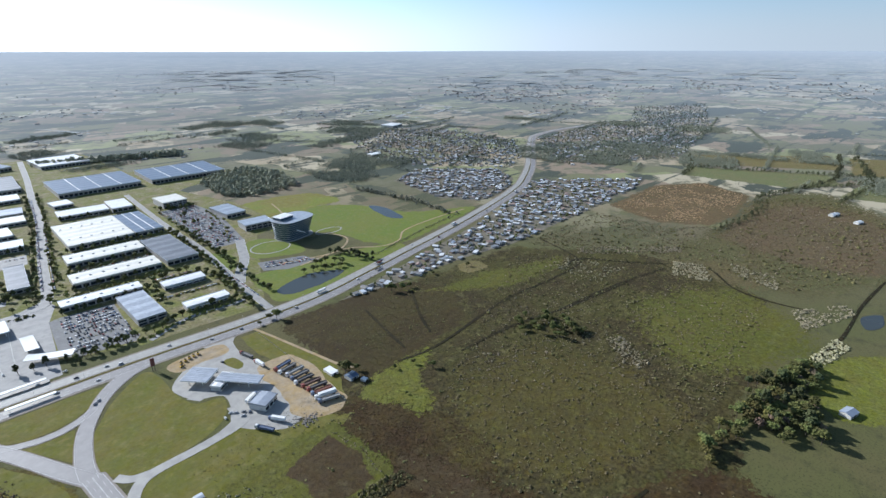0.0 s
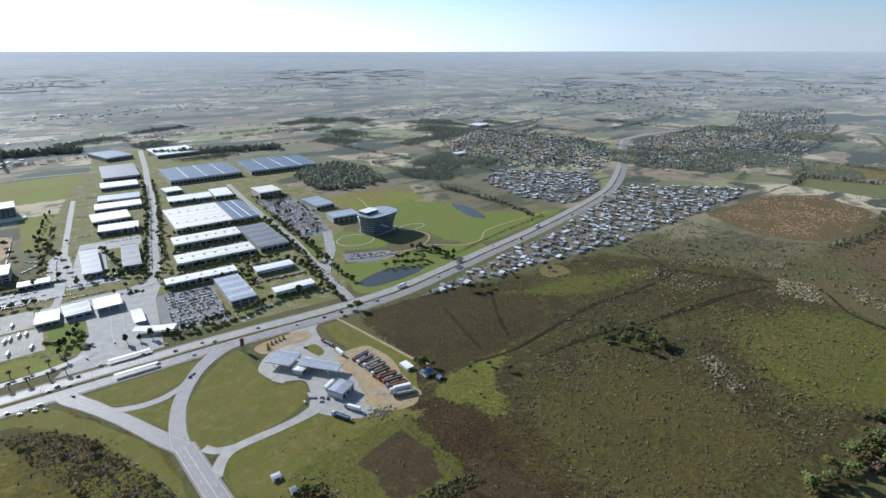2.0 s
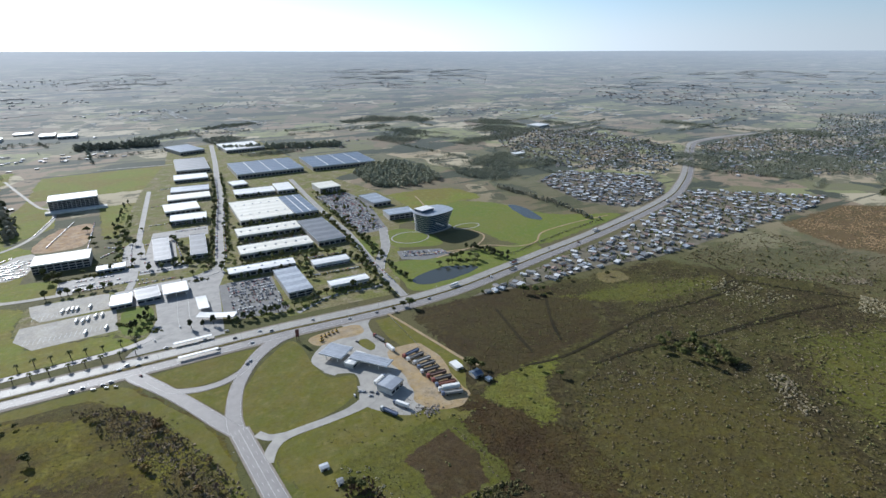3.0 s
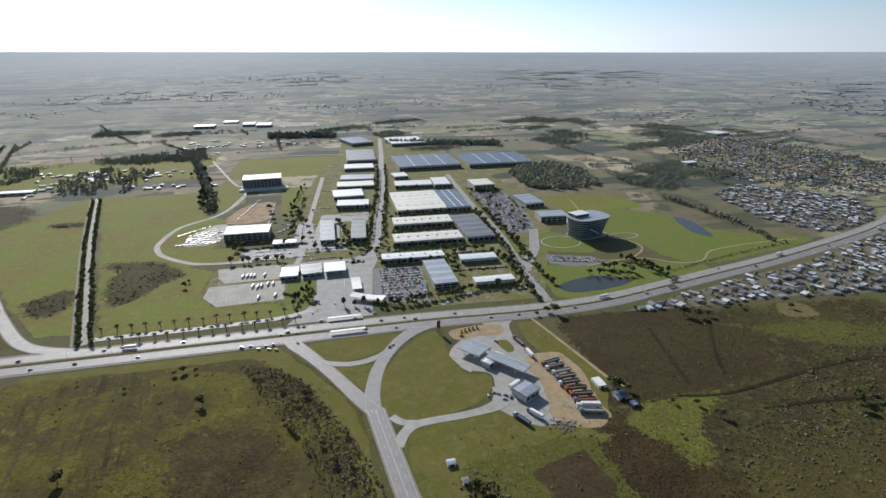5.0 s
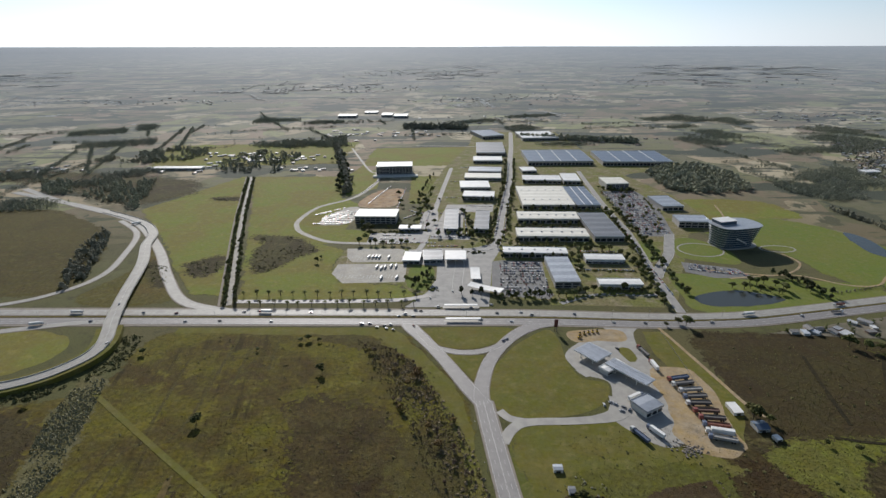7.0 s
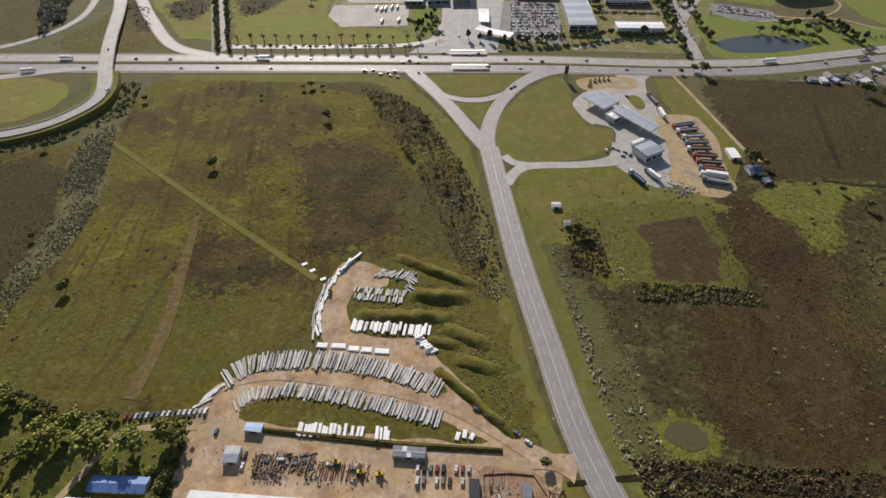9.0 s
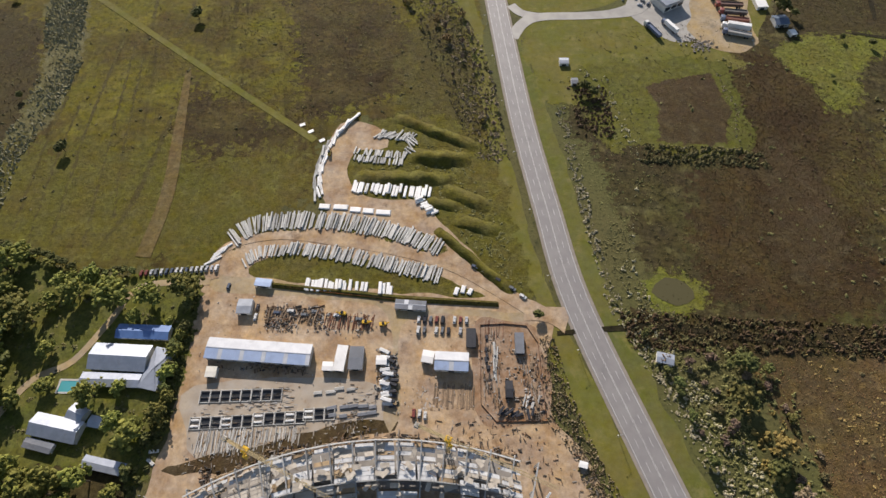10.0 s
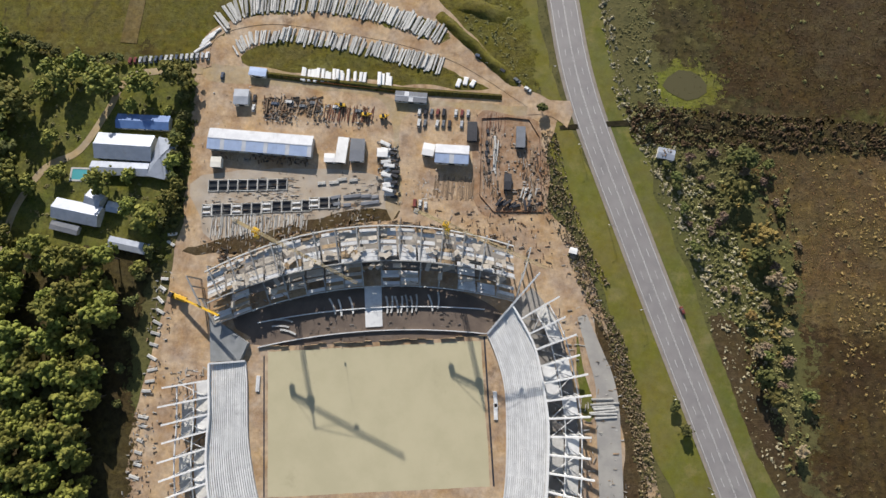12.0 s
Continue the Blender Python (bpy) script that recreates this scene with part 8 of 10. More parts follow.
for x, y in ((-146, 150), (-147, 138), (-146, 126), (-148, 114), (-147, 104), (-148, 92), (-149, 80), (-150, 66), (-154, 50), (-158, 36), (-160, 22), (-161, 6), (-163, -12), (-162, -30)):
    plant(BROAD, x, y, "fence_tree", "dark tree along the site fence", "fence trees", .75)
# right of the road
SHRUB = kinds(M_SHRUB, ((3.0, 5.5), (3.6, 5), (2.4, 4)), 70, (.35, .8), base=.02)
PALE = kinds(M_BARE, ((3.0, 5), (4.2, 5.5)), 80, (.3, .7), base=.05)
WETLAND = [(108, 118), (140, 122), (168, 122), (186, 108), (190, 65), (184, 29), (190, -40), (176, -30), (160, 0), (156, 28), (138, 63), (124, 97)]
for p in scatter(WETLAND, 46, .5, .05, seed=8):
    plant((SHRUB, PALE, PALE, BROAD)[tree_rng.integers(4)], p[0], p[1], "marsh_bush", "tangled olive bush in wet ground", "marsh bushes", tree_rng.uniform(.6, 1.1))
for x, y, k, q in ((133, 112, 1.0, BARE), (155, 95, 1.15, OLIVE), (169, 70, 1.2, AUTUMN), (165, 58, 1.0, OLIVE), (173, 47, 1.1, BARE), (161, 28, 1.0, AUTUMN), (164, 11, 1.1, BARE), (170, -11, 1.0, OLIVE), (178, 20, .9, BARE), (126, 101, .7, BROAD), (180, 84, .8, OLIVE),
                   (150, 80, .8, BARE), (172, 100, .9, BARE), (182, -36, .9, BARE)):
    plant(q, x, y, "marsh_tree", "small autumn-toned tree in wet ground", "marsh trees", k)
for x, y in ((122, -18), (121, 108), (126, 96), (134, 62), (112, 128), (54, 138), (127, -30), (130, 84)):
    plant(BROAD, x, y, "roadside_tree", "low dark tree beside the road", "roadside trees", .65)
for pts, st in (([(395, 92), (450, 86), (540, 78), (605, 62)], 6), ([(470, 78), (500, 60), (540, 40)], 8)):
    for x, y in along(pts, st, 4):
        plant(BROAD if tree_rng.random() < .6 else OLIVE, x, y, "field_tree", "dark tree in a field-edge row", "field-edge trees", 1.15)
for p in scatter([(535, 102), (582, 88), (611, 60), (582, 44), (538, 50), (500, 30), (470, 20), (450, 82)], 78, 0, seed=9):
    plant((BROAD, BROAD, GUM, BARE)[tree_rng.integers(4)], p[0], p[1], "grove_tree", "tree in a dark farmstead grove", "grove trees", 1.05)
for p in scatter([(448, 343), (482, 349), (515, 317), (512, 270), (474, 272), (452, 312)], 36, 0, seed=10):
    plant(BROAD, p[0], p[1], "thicket_tree", "dark tree in a marsh thicket", "thicket trees", .85)
for x, y, k in ((-207, 394, 1.1), (-119, 470, .9), (-266, 254, 1.0), (-154, 526, .7), (-147, 530, .8), (-312, 502, .8), (-195, 508, .5), (-318, 304, .5), (-371, 420, .7), (-135, 527, .5), (262, 566, 1.0), (268, 560, 1.3), (258, 400, 1.2), (262, 408, .8), (270, 398, .7), (246, 560, .6),
                (420, 520, 1.1), (432, 512, 1.0), (445, 510, .8), (500, 520, .8), (560, 505, .7), (300, 372, .6), (330, 345, .7), (320, 365, .6), (280, 330, .5), (97, 314, 1.0), (103, 310, .8), (70, 620, .5)):
    plant(BROAD, x, y, "lone_tree", "dark rounded tree in open ground", "lone trees", k)
for x, y, k in ((-141, 885, 1.3), (-128, 866, 1.1), (-149, 915, 1.3), (-130, 893, 1.4), (-138, 902, 1.2), (-54, 1090, 1.3), (-57, 1043, 1.1), (-34, 904, 1.1), (-104, 1120, 1.0), (-70, 1047, 1.0), (-18, 1081, .9), (-100, 897, .9), (-86, 918, .9), (-60, 1070, 1.2), (-90, 1030, .9), (-45, 1060, 1.0), (-96, 1060, .9),
                (-24, 930, .9), (-30, 1000, .9), (-26, 690, .9), (-20, 676, .8), (-188, 765, .7), (-190, 750, .7)):
    plant(BROAD, x, y, "office_tree", "dense dark tree beside an office", "office trees", k)
for p in scatter([(-330, 1480), (-290, 1440), (-245, 1150), (-215, 1142), (-240, 1300), (-300, 1560)], 40, 0, seed=41):
    plant(GUM, p[0], p[1], "windbreak_tree", "tall dark tree of a windbreak", "windbreak trees", .9)
BELT = [(-94, 531), (-56, 514), (-18, 468), (-1, 425), (16, 385), (31, 330), (38, 280), (24, 275), (6, 320), (-12, 348), (-29, 391), (-60, 454)]
for p in scatter(BELT, 60, .3, .04, seed=14):
    plant((BARE, AUTUMN, SLIMBARE, SLIMBARE)[tree_rng.integers(4)], p[0], p[1], "thicket_tree", "slender half-bare tree in a roadside thicket", "roadside thicket trees", tree_rng.uniform(.5, .85))
# business park
PARK = []
for pts, st, j in (([(26, 800), (60, 830), (76, 880), (86, 954), (108, 1100), (132, 1256), (156, 1480)], 15, 1.5), ([(80, 808), (98, 880), (108, 954), (128, 1100), (152, 1256), (176, 1480)], 15, 1.5),
                   ([(264, 610), (276, 700), (284, 760), (294, 880), (296, 1010)], 10, 2.5), ([(298, 640), (302, 740), (314, 830), (316, 900), (318, 1000)], 9, 3.5), ([(70, 628), (140, 634), (190, 648), (262, 648)], 8, 1.5),
                   ([(120, 905), (230, 902)], 12, 2), ([(110, 815), (220, 812)], 12, 2), ([(130, 995), (290, 995)], 12, 2), ([(190, 720), (192, 780), (262, 780), (268, 700)], 8, 3), ([(-60, 880), (-50, 1000), (-40, 1060)], 11, 5),
                   ([(-140, 820), (-60, 822)], 10, 3), ([(-10, 860), (30, 870), (40, 860)], 9, 3), ([(30, 1000), (40, 870)], 10, 3), ([(375, 660), (424, 645), (430, 662), (400, 672)], 7, 3), ([(330, 1170), (340, 1150), (400, 1155)], 9, 3)):
    PARK += along(pts, st * 1.25, j)
for p in scatter([(318, 1150), (410, 1150), (400, 1000), (372, 860), (318, 862)], 26, 0, seed=21):
    PARK.append(tuple(p))
for p in PARK:
    plant(STREET, p[0], p[1], "street_tree", "small street tree between the offices", "street trees", 1.7)
for pts, st in (([(142, 1008), (292, 1006)], 17), ([(122, 920), (236, 918)], 15), ([(110, 828), (232, 826)], 16), ([(84, 760), (180, 756)], 14), ([(30, 1075), (100, 1066)], 14), ([(-14, 872), (80, 870)], 16), ([(-60, 1120), (-40, 1300)], 22), ([(170, 1212), (300, 1204)], 18), ([(20, 640), (130, 632)], 14), ([(-44, 660), (-20, 720)], 11)):
    for x, y in along(pts, st, 2):
        plant(SLIM, x, y, "poplar_tree", "tall slim tree in front of an office", "poplars", 1.15)
for x, y in along([(448, 700), (458, 676), (462, 645), (466, 622)], 5, 4) + along([(452, 690), (468, 660), (474, 630)], 6, 3):
    plant(GUM, x, y, "screen_tree", "dark tall tree screening the lawn", "screen trees", .62)


# far woods and hedges, too many to count
def grove(name, at, h, mat, label, seed=0, lumps=4, coarse=False, spread=.16):
    """Close-set crowns of many small clumps, uneven in height."""
    r = np.random.default_rng(seed)
    at = np.asarray(at, float)
    n = len(at)
    P, S = [], []
    hh = h * r.uniform(.6, 1.15, n)
    k2 = lumps * 3
    for k in range(k2):
        f = k / max(1, k2 - 1)
        s = hh * r.uniform(.09, .20, n)
        P.append(np.c_[at[:, 0] + r.normal(0, 1.0, n) * h * spread * (1.2 - .5 * f), at[:, 1] + r.normal(0, 1.0, n) * h * spread * (1.2 - .5 * f), gz(at[:, 0], at[:, 1]) + hh * (.12 + .74 * f)])
        S.append(s)
    return stuff(name, clumps(name, np.concatenate(P), np.concatenate(S), mat, .9, seed, .5, coarse), label, "trees")


def hedge_line(pts, step, j):
    return [(x, y) for x, y in along(pts, step, j)]


grove("pine_wood", scatter([(482, 1338), (560, 1400), (650, 1412), (680, 1300), (650, 1141), (540, 1120), (473, 1159)], 620, 0, seed=31), 13, M_HAZEPINE, "dense dark pine wood", 1)
grove("tall_hedge", hedge_line([(240, 1870), (420, 1815), (600, 1764)], 5, 5) + hedge_line([(245, 1860), (420, 1800), (600, 1750)], 6, 5), 18, M_HAZEPINE, "tall windbreak behind the warehouses", 2)
grove("tall_hedge", hedge_line([(-365, 1740), (-295, 1470), (-215, 1142)], 5, 4), 17, M_HAZEPINE, "tall poplar windbreak", 3)
grove("hedge_wood", hedge_line([(722, 1011), (738, 900), (745, 800), (735, 712)], 3.5, 5), 9, M_HAZEPINE, "dark hedge wood beside the pond", 4)
grove("hedge_wood", hedge_line([(489, 644), (560, 662), (662, 687), (740, 700)], 3, 1.5), 3, M_HAZEPINE, "low clipped hedge along the highway", 5)
grove("hedge_wood", hedge_line([(-180, 2110), (60, 2080)], 4, 9) + hedge_line([(-180, 2130), (60, 2100)], 4, 9), 20, M_HAZEPINE, "distant dark windbreak", 6)
grove("hedge_wood", list(scatter([(-598, 900), (-568, 869), (-543, 812), (-494, 687), (-501, 650), (-537, 707), (-582, 813)], 190, 0, seed=33)), 8, M_HAZEPINE, "dark thicket inside the interchange", 7)
grove("hedge_wood", list(scatter([(-799, 1140), (-782, 1218), (-700, 1270), (-650, 1140), (-605, 1005), (-666, 1070), (-756, 1103)], 170, 0, seed=34)) + list(scatter([(-966, 1251), (-914, 1279), (-819, 1141), (-879, 1142)], 90, 0, seed=35)), 11, M_HAZEPINE, "dark farm grove", 8)
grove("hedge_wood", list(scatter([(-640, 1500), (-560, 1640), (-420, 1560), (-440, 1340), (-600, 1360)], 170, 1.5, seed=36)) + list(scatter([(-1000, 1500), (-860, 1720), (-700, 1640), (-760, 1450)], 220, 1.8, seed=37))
      + list(scatter([(-560, 1800), (-360, 1900), (-330, 1720), (-500, 1690)], 220, 1.5, seed=38)), 12, M_HAZEPINE, "dark farm groves beyond the avenue", 9)
for i, (pts, st) in enumerate((([(1405, 515), (1530, 545), (1690, 610)], 6), ([(1450, 257), (1640, 225), (1980, 280)], 6), ([(1520, 540), (1660, 250), (1760, 20)], 7), ([(1297, 310), (1450, 257), (1620, 160), (1800, 190)], 5), ([(1000, 290), (1160, 275), (1297, 305)], 9),
                               ([(1380, 170), (1640, 150), (1980, 240)], 6), ([(1500, -150), (1780, -160), (2100, -60)], 7), (DITCHES[1], 14), (DITCHES[0][1:4], 7), (DITCHES[2], 5), (DITCHES[5], 9))):
    grove("field_hedge", hedge_line(pts, st, 4), 9 if i < 7 else 2.6, M_HEDGE, "dark hedgerow between fields", 40 + i, 3)
for k, (poly, n) in enumerate(((HOLLOWS[0], 260), (HOLLOWS[1], 120), (HOLLOWS[2], 90), (HOLLOWS[3], 80),
                              ([(-100, 985), (-40, 990), (-30, 890), (-60, 880), (-110, 960)], 60), ([(350, 1180), (420, 1200), (410, 1140), (350, 1140)], 60))):
    bushes("meadow_thicket", poly, n * 2, .5, 1.9, M_SHRUB, "olive-brown thicket in the meadow", clump=1.4, scale=.02, seed=140 + k, flat=.6)
# wooded country out to the skyline
def country(lines, woods, r0, r1, seed, gap):
    """Windbreaks along field edges, small woods and single trees of open farmland."""
    r = np.random.default_rng(seed)
    out = []
    for i in range(lines + woods):
        rr, a = math.sqrt(r.uniform(r0 * r0, r1 * r1)), r.uniform(radians(-8), radians(150))
        c = np.array((10 + rr * math.cos(a), 25 + rr * math.sin(a)))
        q = radians(r.choice((24, 114, 10, 100)) + r.normal(0, 5))
        d, e = np.array((math.cos(q), math.sin(q))), np.array((-math.sin(q), math.cos(q)))
        k = 1 + rr / 9000
        L, W = (r.uniform(80, 480) * k, 7) if i < lines else (r.uniform(50, 190) * k, r.uniform(30, 130) * k)
        n = int(L / gap * 1.6) if i < lines else int(L * W / (gap * gap * 1.3))
        out += list(c + r.uniform(-.5, .5, (n, 1)) * L * d + r.uniform(-.5, .5, (n, 1)) * W * e * (.5 + r.random((n, 1))))
    n = lines * 5
    rr, a = np.sqrt(r.uniform(r0 * r0, r1 * r1, n)), r.uniform(radians(-8), radians(150), n)
    out += list(np.c_[10 + rr * np.cos(a), 25 + rr * np.sin(a)])
    out = [p for p in out if math.hypot(p[0] - 10, p[1] - 25) > r0 and not ((-650 < p[0] < 720 and 560 < p[1] < 1700) or (p[0] < 1350 and p[1] < 760) or (900 < p[0] < 1300 and 480 < p[1] < 1000) or (p[0] < -480 and p[1] < 900))]
    return out


grove("country_trees", country(100, 60, 950, 2500, 5, 5.0), 8.5, M_HAZETREE, "windbreaks and groves of open farmland", 61, 2, True, .3)
FAR = [farther(x, y) for x, y in country(260, 260, 2500, 9000, 9, 15)]
# pale bluish leaf colour and sheen paint haze onto the farthest woods
hazed_leaf = foliage("hazed_far_leaves", (0.22, 0.26, 0.26), (0.30, 0.35, 0.36))
hazed_leaf.node_tree.nodes["Principled BSDF"].inputs["Sheen Weight"].default_value = 0.1
fr = np.random.default_rng(63)
fs = np.array([q[2] for q in FAR]) * fr.uniform(6, 13, len(FAR))
fx = np.array([q[:2] for q in FAR])
stuff("far_woods", clumps("far_woods", np.c_[fx, gz(fx[:, 0], fx[:, 1]) + fs * .05], fs, hazed_leaf, .14, 64, .5, True), "distant woods near the skyline, haze painted into their leaves", "trees")

# shrubs and tufts
bushes("marsh_shrubs", [(100, 380), (250, 395), (420, 510), (660, 500), (690, 470), (780, 300), (720, 130), (470, 100), (330, 130), (200, 140), (110, 250)], 1800, .3, 1.6, M_SHRUB, "low shrubs scattered over the marsh", clump=1.4, scale=.012, seed=101)
bushes("heath_shrubs", [(224, 364), (259, 342), (275, 312), (290, 269), (289, 233), (272, 205), (246, 184), (240, 146), (205, 140), (190, 180), (200, 250), (199, 268), (202, 308), (203, 338)], 260, .4, 1.3, M_SHRUBD, "dark heath shrubs", clump=1.4, scale=.02, seed=102)
bushes("heath_shrubs", [(180, 120), (260, 118), (340, 112), (390, 60), (330, -40), (250, -110), (185, -100), (190, 40)], 600, .4, 1.6, M_SHRUBD, "dark heath shrubs", clump=.9, scale=.03, seed=103)
bushes("moor_shrubs", [(300, 520), (440, 525), (660, 500), (640, 430), (480, 390), (330, 395), (270, 430)], 400, .3, 1.6, M_SHRUB, "brown heath shrubs beside the highway", clump=.6, scale=.02, seed=104)
for k, (poly, n) in enumerate((([(797, 287), (817, 247), (759, 215), (744, 264)], 520), ([(750, 430), (872, 304), (845, 293), (720, 409)], 560), ([(853, 222), (840, 150), (792, 140), (808, 198)], 300), ([(738, 112), (806, 63), (780, 50), (687, 85)], 480),
                               ([(605, 72), (694, 56), (682, 40), (607, 54)], 420), ([(512, 246), (530, 232), (496, 182), (470, 196)], 200), ([(640, 420), (700, 415), (720, 330), (650, 330)], 260))):
    bushes("pampas_grass", poly, n, .6, 1.9, M_TUFT, "pale pampas-grass tufts along a ditch", "grass", .8, .03, 160 + k, 1.0)
bushes("pampas_grass", [(430, 230), (520, 240), (600, 330), (520, 350), (420, 300)], 350, .5, 1.2, M_TUFT, "pale tufts in the marsh", "grass", .8, .03, 115, 1.0)
bushes("pampas_grass", [(92, 170), (104, 140), (130, 110), (150, 60), (172, 0), (180, -60), (166, -50), (140, 30), (116, 96), (92, 150)], 420, .4, 1.0, M_TUFT, "pale grass tufts along the verge", "grass", .4, .05, 107, .9)
tufts("reeds", [(-345, 460), (-322, 458), (-312, 427), (-285, 338), (-287, 288), (-295, 250), (-290, 205), (-312, 200), (-317, 260), (-311, 293), (-320, 351), (-339, 401)], 4200, .8, 2.4, foliage("grey_green_reeds", (0.17, 0.20, 0.115), (0.30, 0.33, 0.20)), "grey-green reeds in the bog", "reeds", .9, .03, 108, .7)
tufts("thorn_thicket", [(-94, 531), (-56, 514), (-18, 468), (-1, 425), (16, 385), (34, 320), (42, 250), (20, 250), (-6, 320), (-29, 391), (-60, 454)], 5200, .5, 1.7, foliage("thorn_twigs", (0.10, 0.092, 0.058), (0.20, 0.182, 0.115)), "bare grey-brown thorn thicket", "shrubs", .4, .04, 111, .8)
tufts("ditch_thicket", [(100, 142), (144, 141), (190, 138), (241, 136), (300, 130), (300, 108), (239, 117), (189, 119), (144, 119), (104, 120)], 2600, .4, 1.4, M_BLADEB, "brown stalks along the ditch", "shrubs", .4, .05, 141, 1.4)
bushes("rust_shrubs", [(985, 390), (1020, 500), (1240, 512), (1340, 446), (1295, 335), (1123, 306), (1030, 325)], 2600, .8, 2.4, foliage("rust_leaves", (0.160, 0.120, 0.074), (0.320, 0.230, 0.145)), "rust-brown shrubs", clump=1.1, scale=.02, seed=109)
bushes("field_shrubs", [(-330, 430), (-300, 540), (-60, 540), (-30, 515), (15, 430), (20, 330), (5, 225), (-60, 300), (-100, 262), (-140, 210), (-300, 200), (-400, 220)], 900, .3, 1.5, M_SHRUB, "small shrubs in the fallow field", clump=1.3, scale=.015, seed=110)
bushes("thorn_thicket", [(-72, 500), (-45, 505), (-12, 455), (25, 365), (36, 300), (40, 250), (22, 250), (8, 300), (-4, 370), (-40, 440)], 900, .5, 1.7, M_BARE, "low scrub of the thorn thicket", clump=.3, scale=.04, seed=111, flat=.6)
bushes("thorn_thicket", [(-60, 470), (-12, 445), (25, 360), (34, 300), (18, 300), (0, 360), (-30, 430)], 160, .6, 1.6, M_OLIVE, "olive thicket beside the road", clump=.6, scale=.04, seed=112, flat=.6)
bushes("mound_shrubs", [(-28, 264), (10, 260), (30, 215), (46, 160), (54, 150), (40, 158), (10, 190), (0, 212), (-20, 228), (-56, 226), (-60, 240), (-22, 248)], 1300, .35, 1.2, M_SHRUB, "shrubs on overgrown mounds", clump=.4, scale=.05, seed=113)
DITCH = [arena(u, v) for u, v in ((104, 78), (112, 50), (120, 33), (123, 12), (128, -16), (129, -60), (138, -60), (137, -15), (132, 14), (128, 36), (118, 56), (112, 80))]
tufts("ditch_shrubs", DITCH, 2400, .5, 1.5, M_BARE, "greyish shrubs along the site ditch", "shrubs", .4, .05, 114, 1.2)
bushes("ditch_shrubs", DITCH, 260, .6, 1.8, M_SHRUB, "olive shrubs along the site ditch", clump=.6, scale=.05, seed=142)
tufts("ditch_shrubs", [(54, 126), (62, 126), (70, 92), (80, 64), (92, 40), (82, 44), (68, 62), (55, 80)], 1300, .5, 1.5, M_BARE, "greyish shrubs beside the building yard", "shrubs", .3, .05, 143, 1.2)
bushes("verge_shrubs", [(92, 190), (106, 150), (130, 108), (150, 70), (172, 96), (150, 130), (120, 150), (112, 200)], 1100, .3, 1.1, M_SHRUB, "bushes on the verge beside the pond", clump=.5, scale=.05, seed=116)
bushes("verge_shrubs", [(72, 330), (90, 240), (104, 190), (130, 200), (140, 260), (120, 330)], 800, .3, .9, M_SHRUB, "bushes on the verge below the station", clump=.8, scale=.04, seed=117)
tufts("lime_tufts", [(252, 366), (290, 376), (352, 376), (326, 354), (304, 336), (292, 304), (270, 300), (264, 326), (248, 346)], 1500, .3, 1.2, foliage("lime_leaves", (0.07, 0.088, 0.020), (0.125, 0.150, 0.034)), "lime-green tufts", "grass", .8, .03, 118)
bushes("garden_shrubs", [(-280, 165), (-220, 155), (-150, 156), (-148, 60), (-270, 60)], 500, .5, 1.8, M_SHRUB, "garden shrubs round the houses", clump=.8, scale=.03, seed=119)
bushes("fence_shrubs", [(-146, 150), (-141, 130), (-142, 70), (-150, 40), (-156, 40), (-152, 90), (-150, 150)], 260, .8, 2.2, M_TREE, "dark bushes along the site fence", clump=0, seed=120, flat=1.0)
bushes("bank_shrubs", [(-470, 412), (-400, 428), (-350, 460), (-340, 500), (-360, 540), (-330, 540), (-320, 480), (-370, 425), (-440, 400)], 420, .8, 2.2, M_SHRUB, "bushes at the foot of the embankment", clump=.4, scale=.05, seed=121, flat=.9)
bushes("amber_reeds", [(196, 120), (250, 118), (300, 100), (300, 20), (240, -30), (210, 0), (206, 60)], 1300, .35, 1.15, M_AMBER, "amber reeds in the boggy heath", "reeds", 1.3, .03, 122, .6)
bushes("verge_shrubs", WETLAND, 900, .3, 1.5, M_SHRUB, "olive bushes on wet ground beside the road", clump=.7, scale=.05, seed=123, flat=.85)
bushes("verge_shrubs", [(95, 150), (110, 118), (135, 78), (160, 10), (178, -50), (190, -50), (176, 30), (150, 90), (120, 135)], 800, .4, 1.4, M_SHRUB, "low bushes behind the verge", clump=.5, scale=.06, seed=124, flat=.8)
bushes("field_tussocks", [(110, 330), (140, 250), (120, 170), (160, 140), (200, 160), (190, 260), (145, 262), (140, 330)], 1500, .2, .7, M_SHRUB, "tussocks in the wet meadow", "grass", 1.0, .04, 125, .6)
THICKET = [(100, 142), (144, 141), (190, 138), (241, 136), (300, 130), (300, 108), (239, 117), (189, 119), (144, 119), (104, 120)]
bushes("ditch_thicket", THICKET, 600, .4, 2.0, M_SHRUBD, "dark thicket along the ditch", clump=.3, scale=.05, seed=126, flat=.9)
bushes("ditch_thicket", THICKET, 300, .4, 1.8, M_SHRUB, "olive bushes along the ditch", clump=.5, scale=.05, seed=127, flat=.9)
bushes("plot_hedge", [(136, 266), (200, 262), (212, 258), (214, 246), (130, 250)], 600, .4, 1.8, M_SHRUB, "dark hedge below the tilled plot", clump=.2, scale=.05, seed=128, flat=.9)
bushes("plot_tussocks", [(195, 338), (199, 338), (206, 300), (198, 259), (142, 261), (142, 264), (194, 263), (201, 300)], 130, .35, .8, M_TUFT, "pale tussocks along the edge of the tilled plot", "grass", 0, .05, 158, .9)
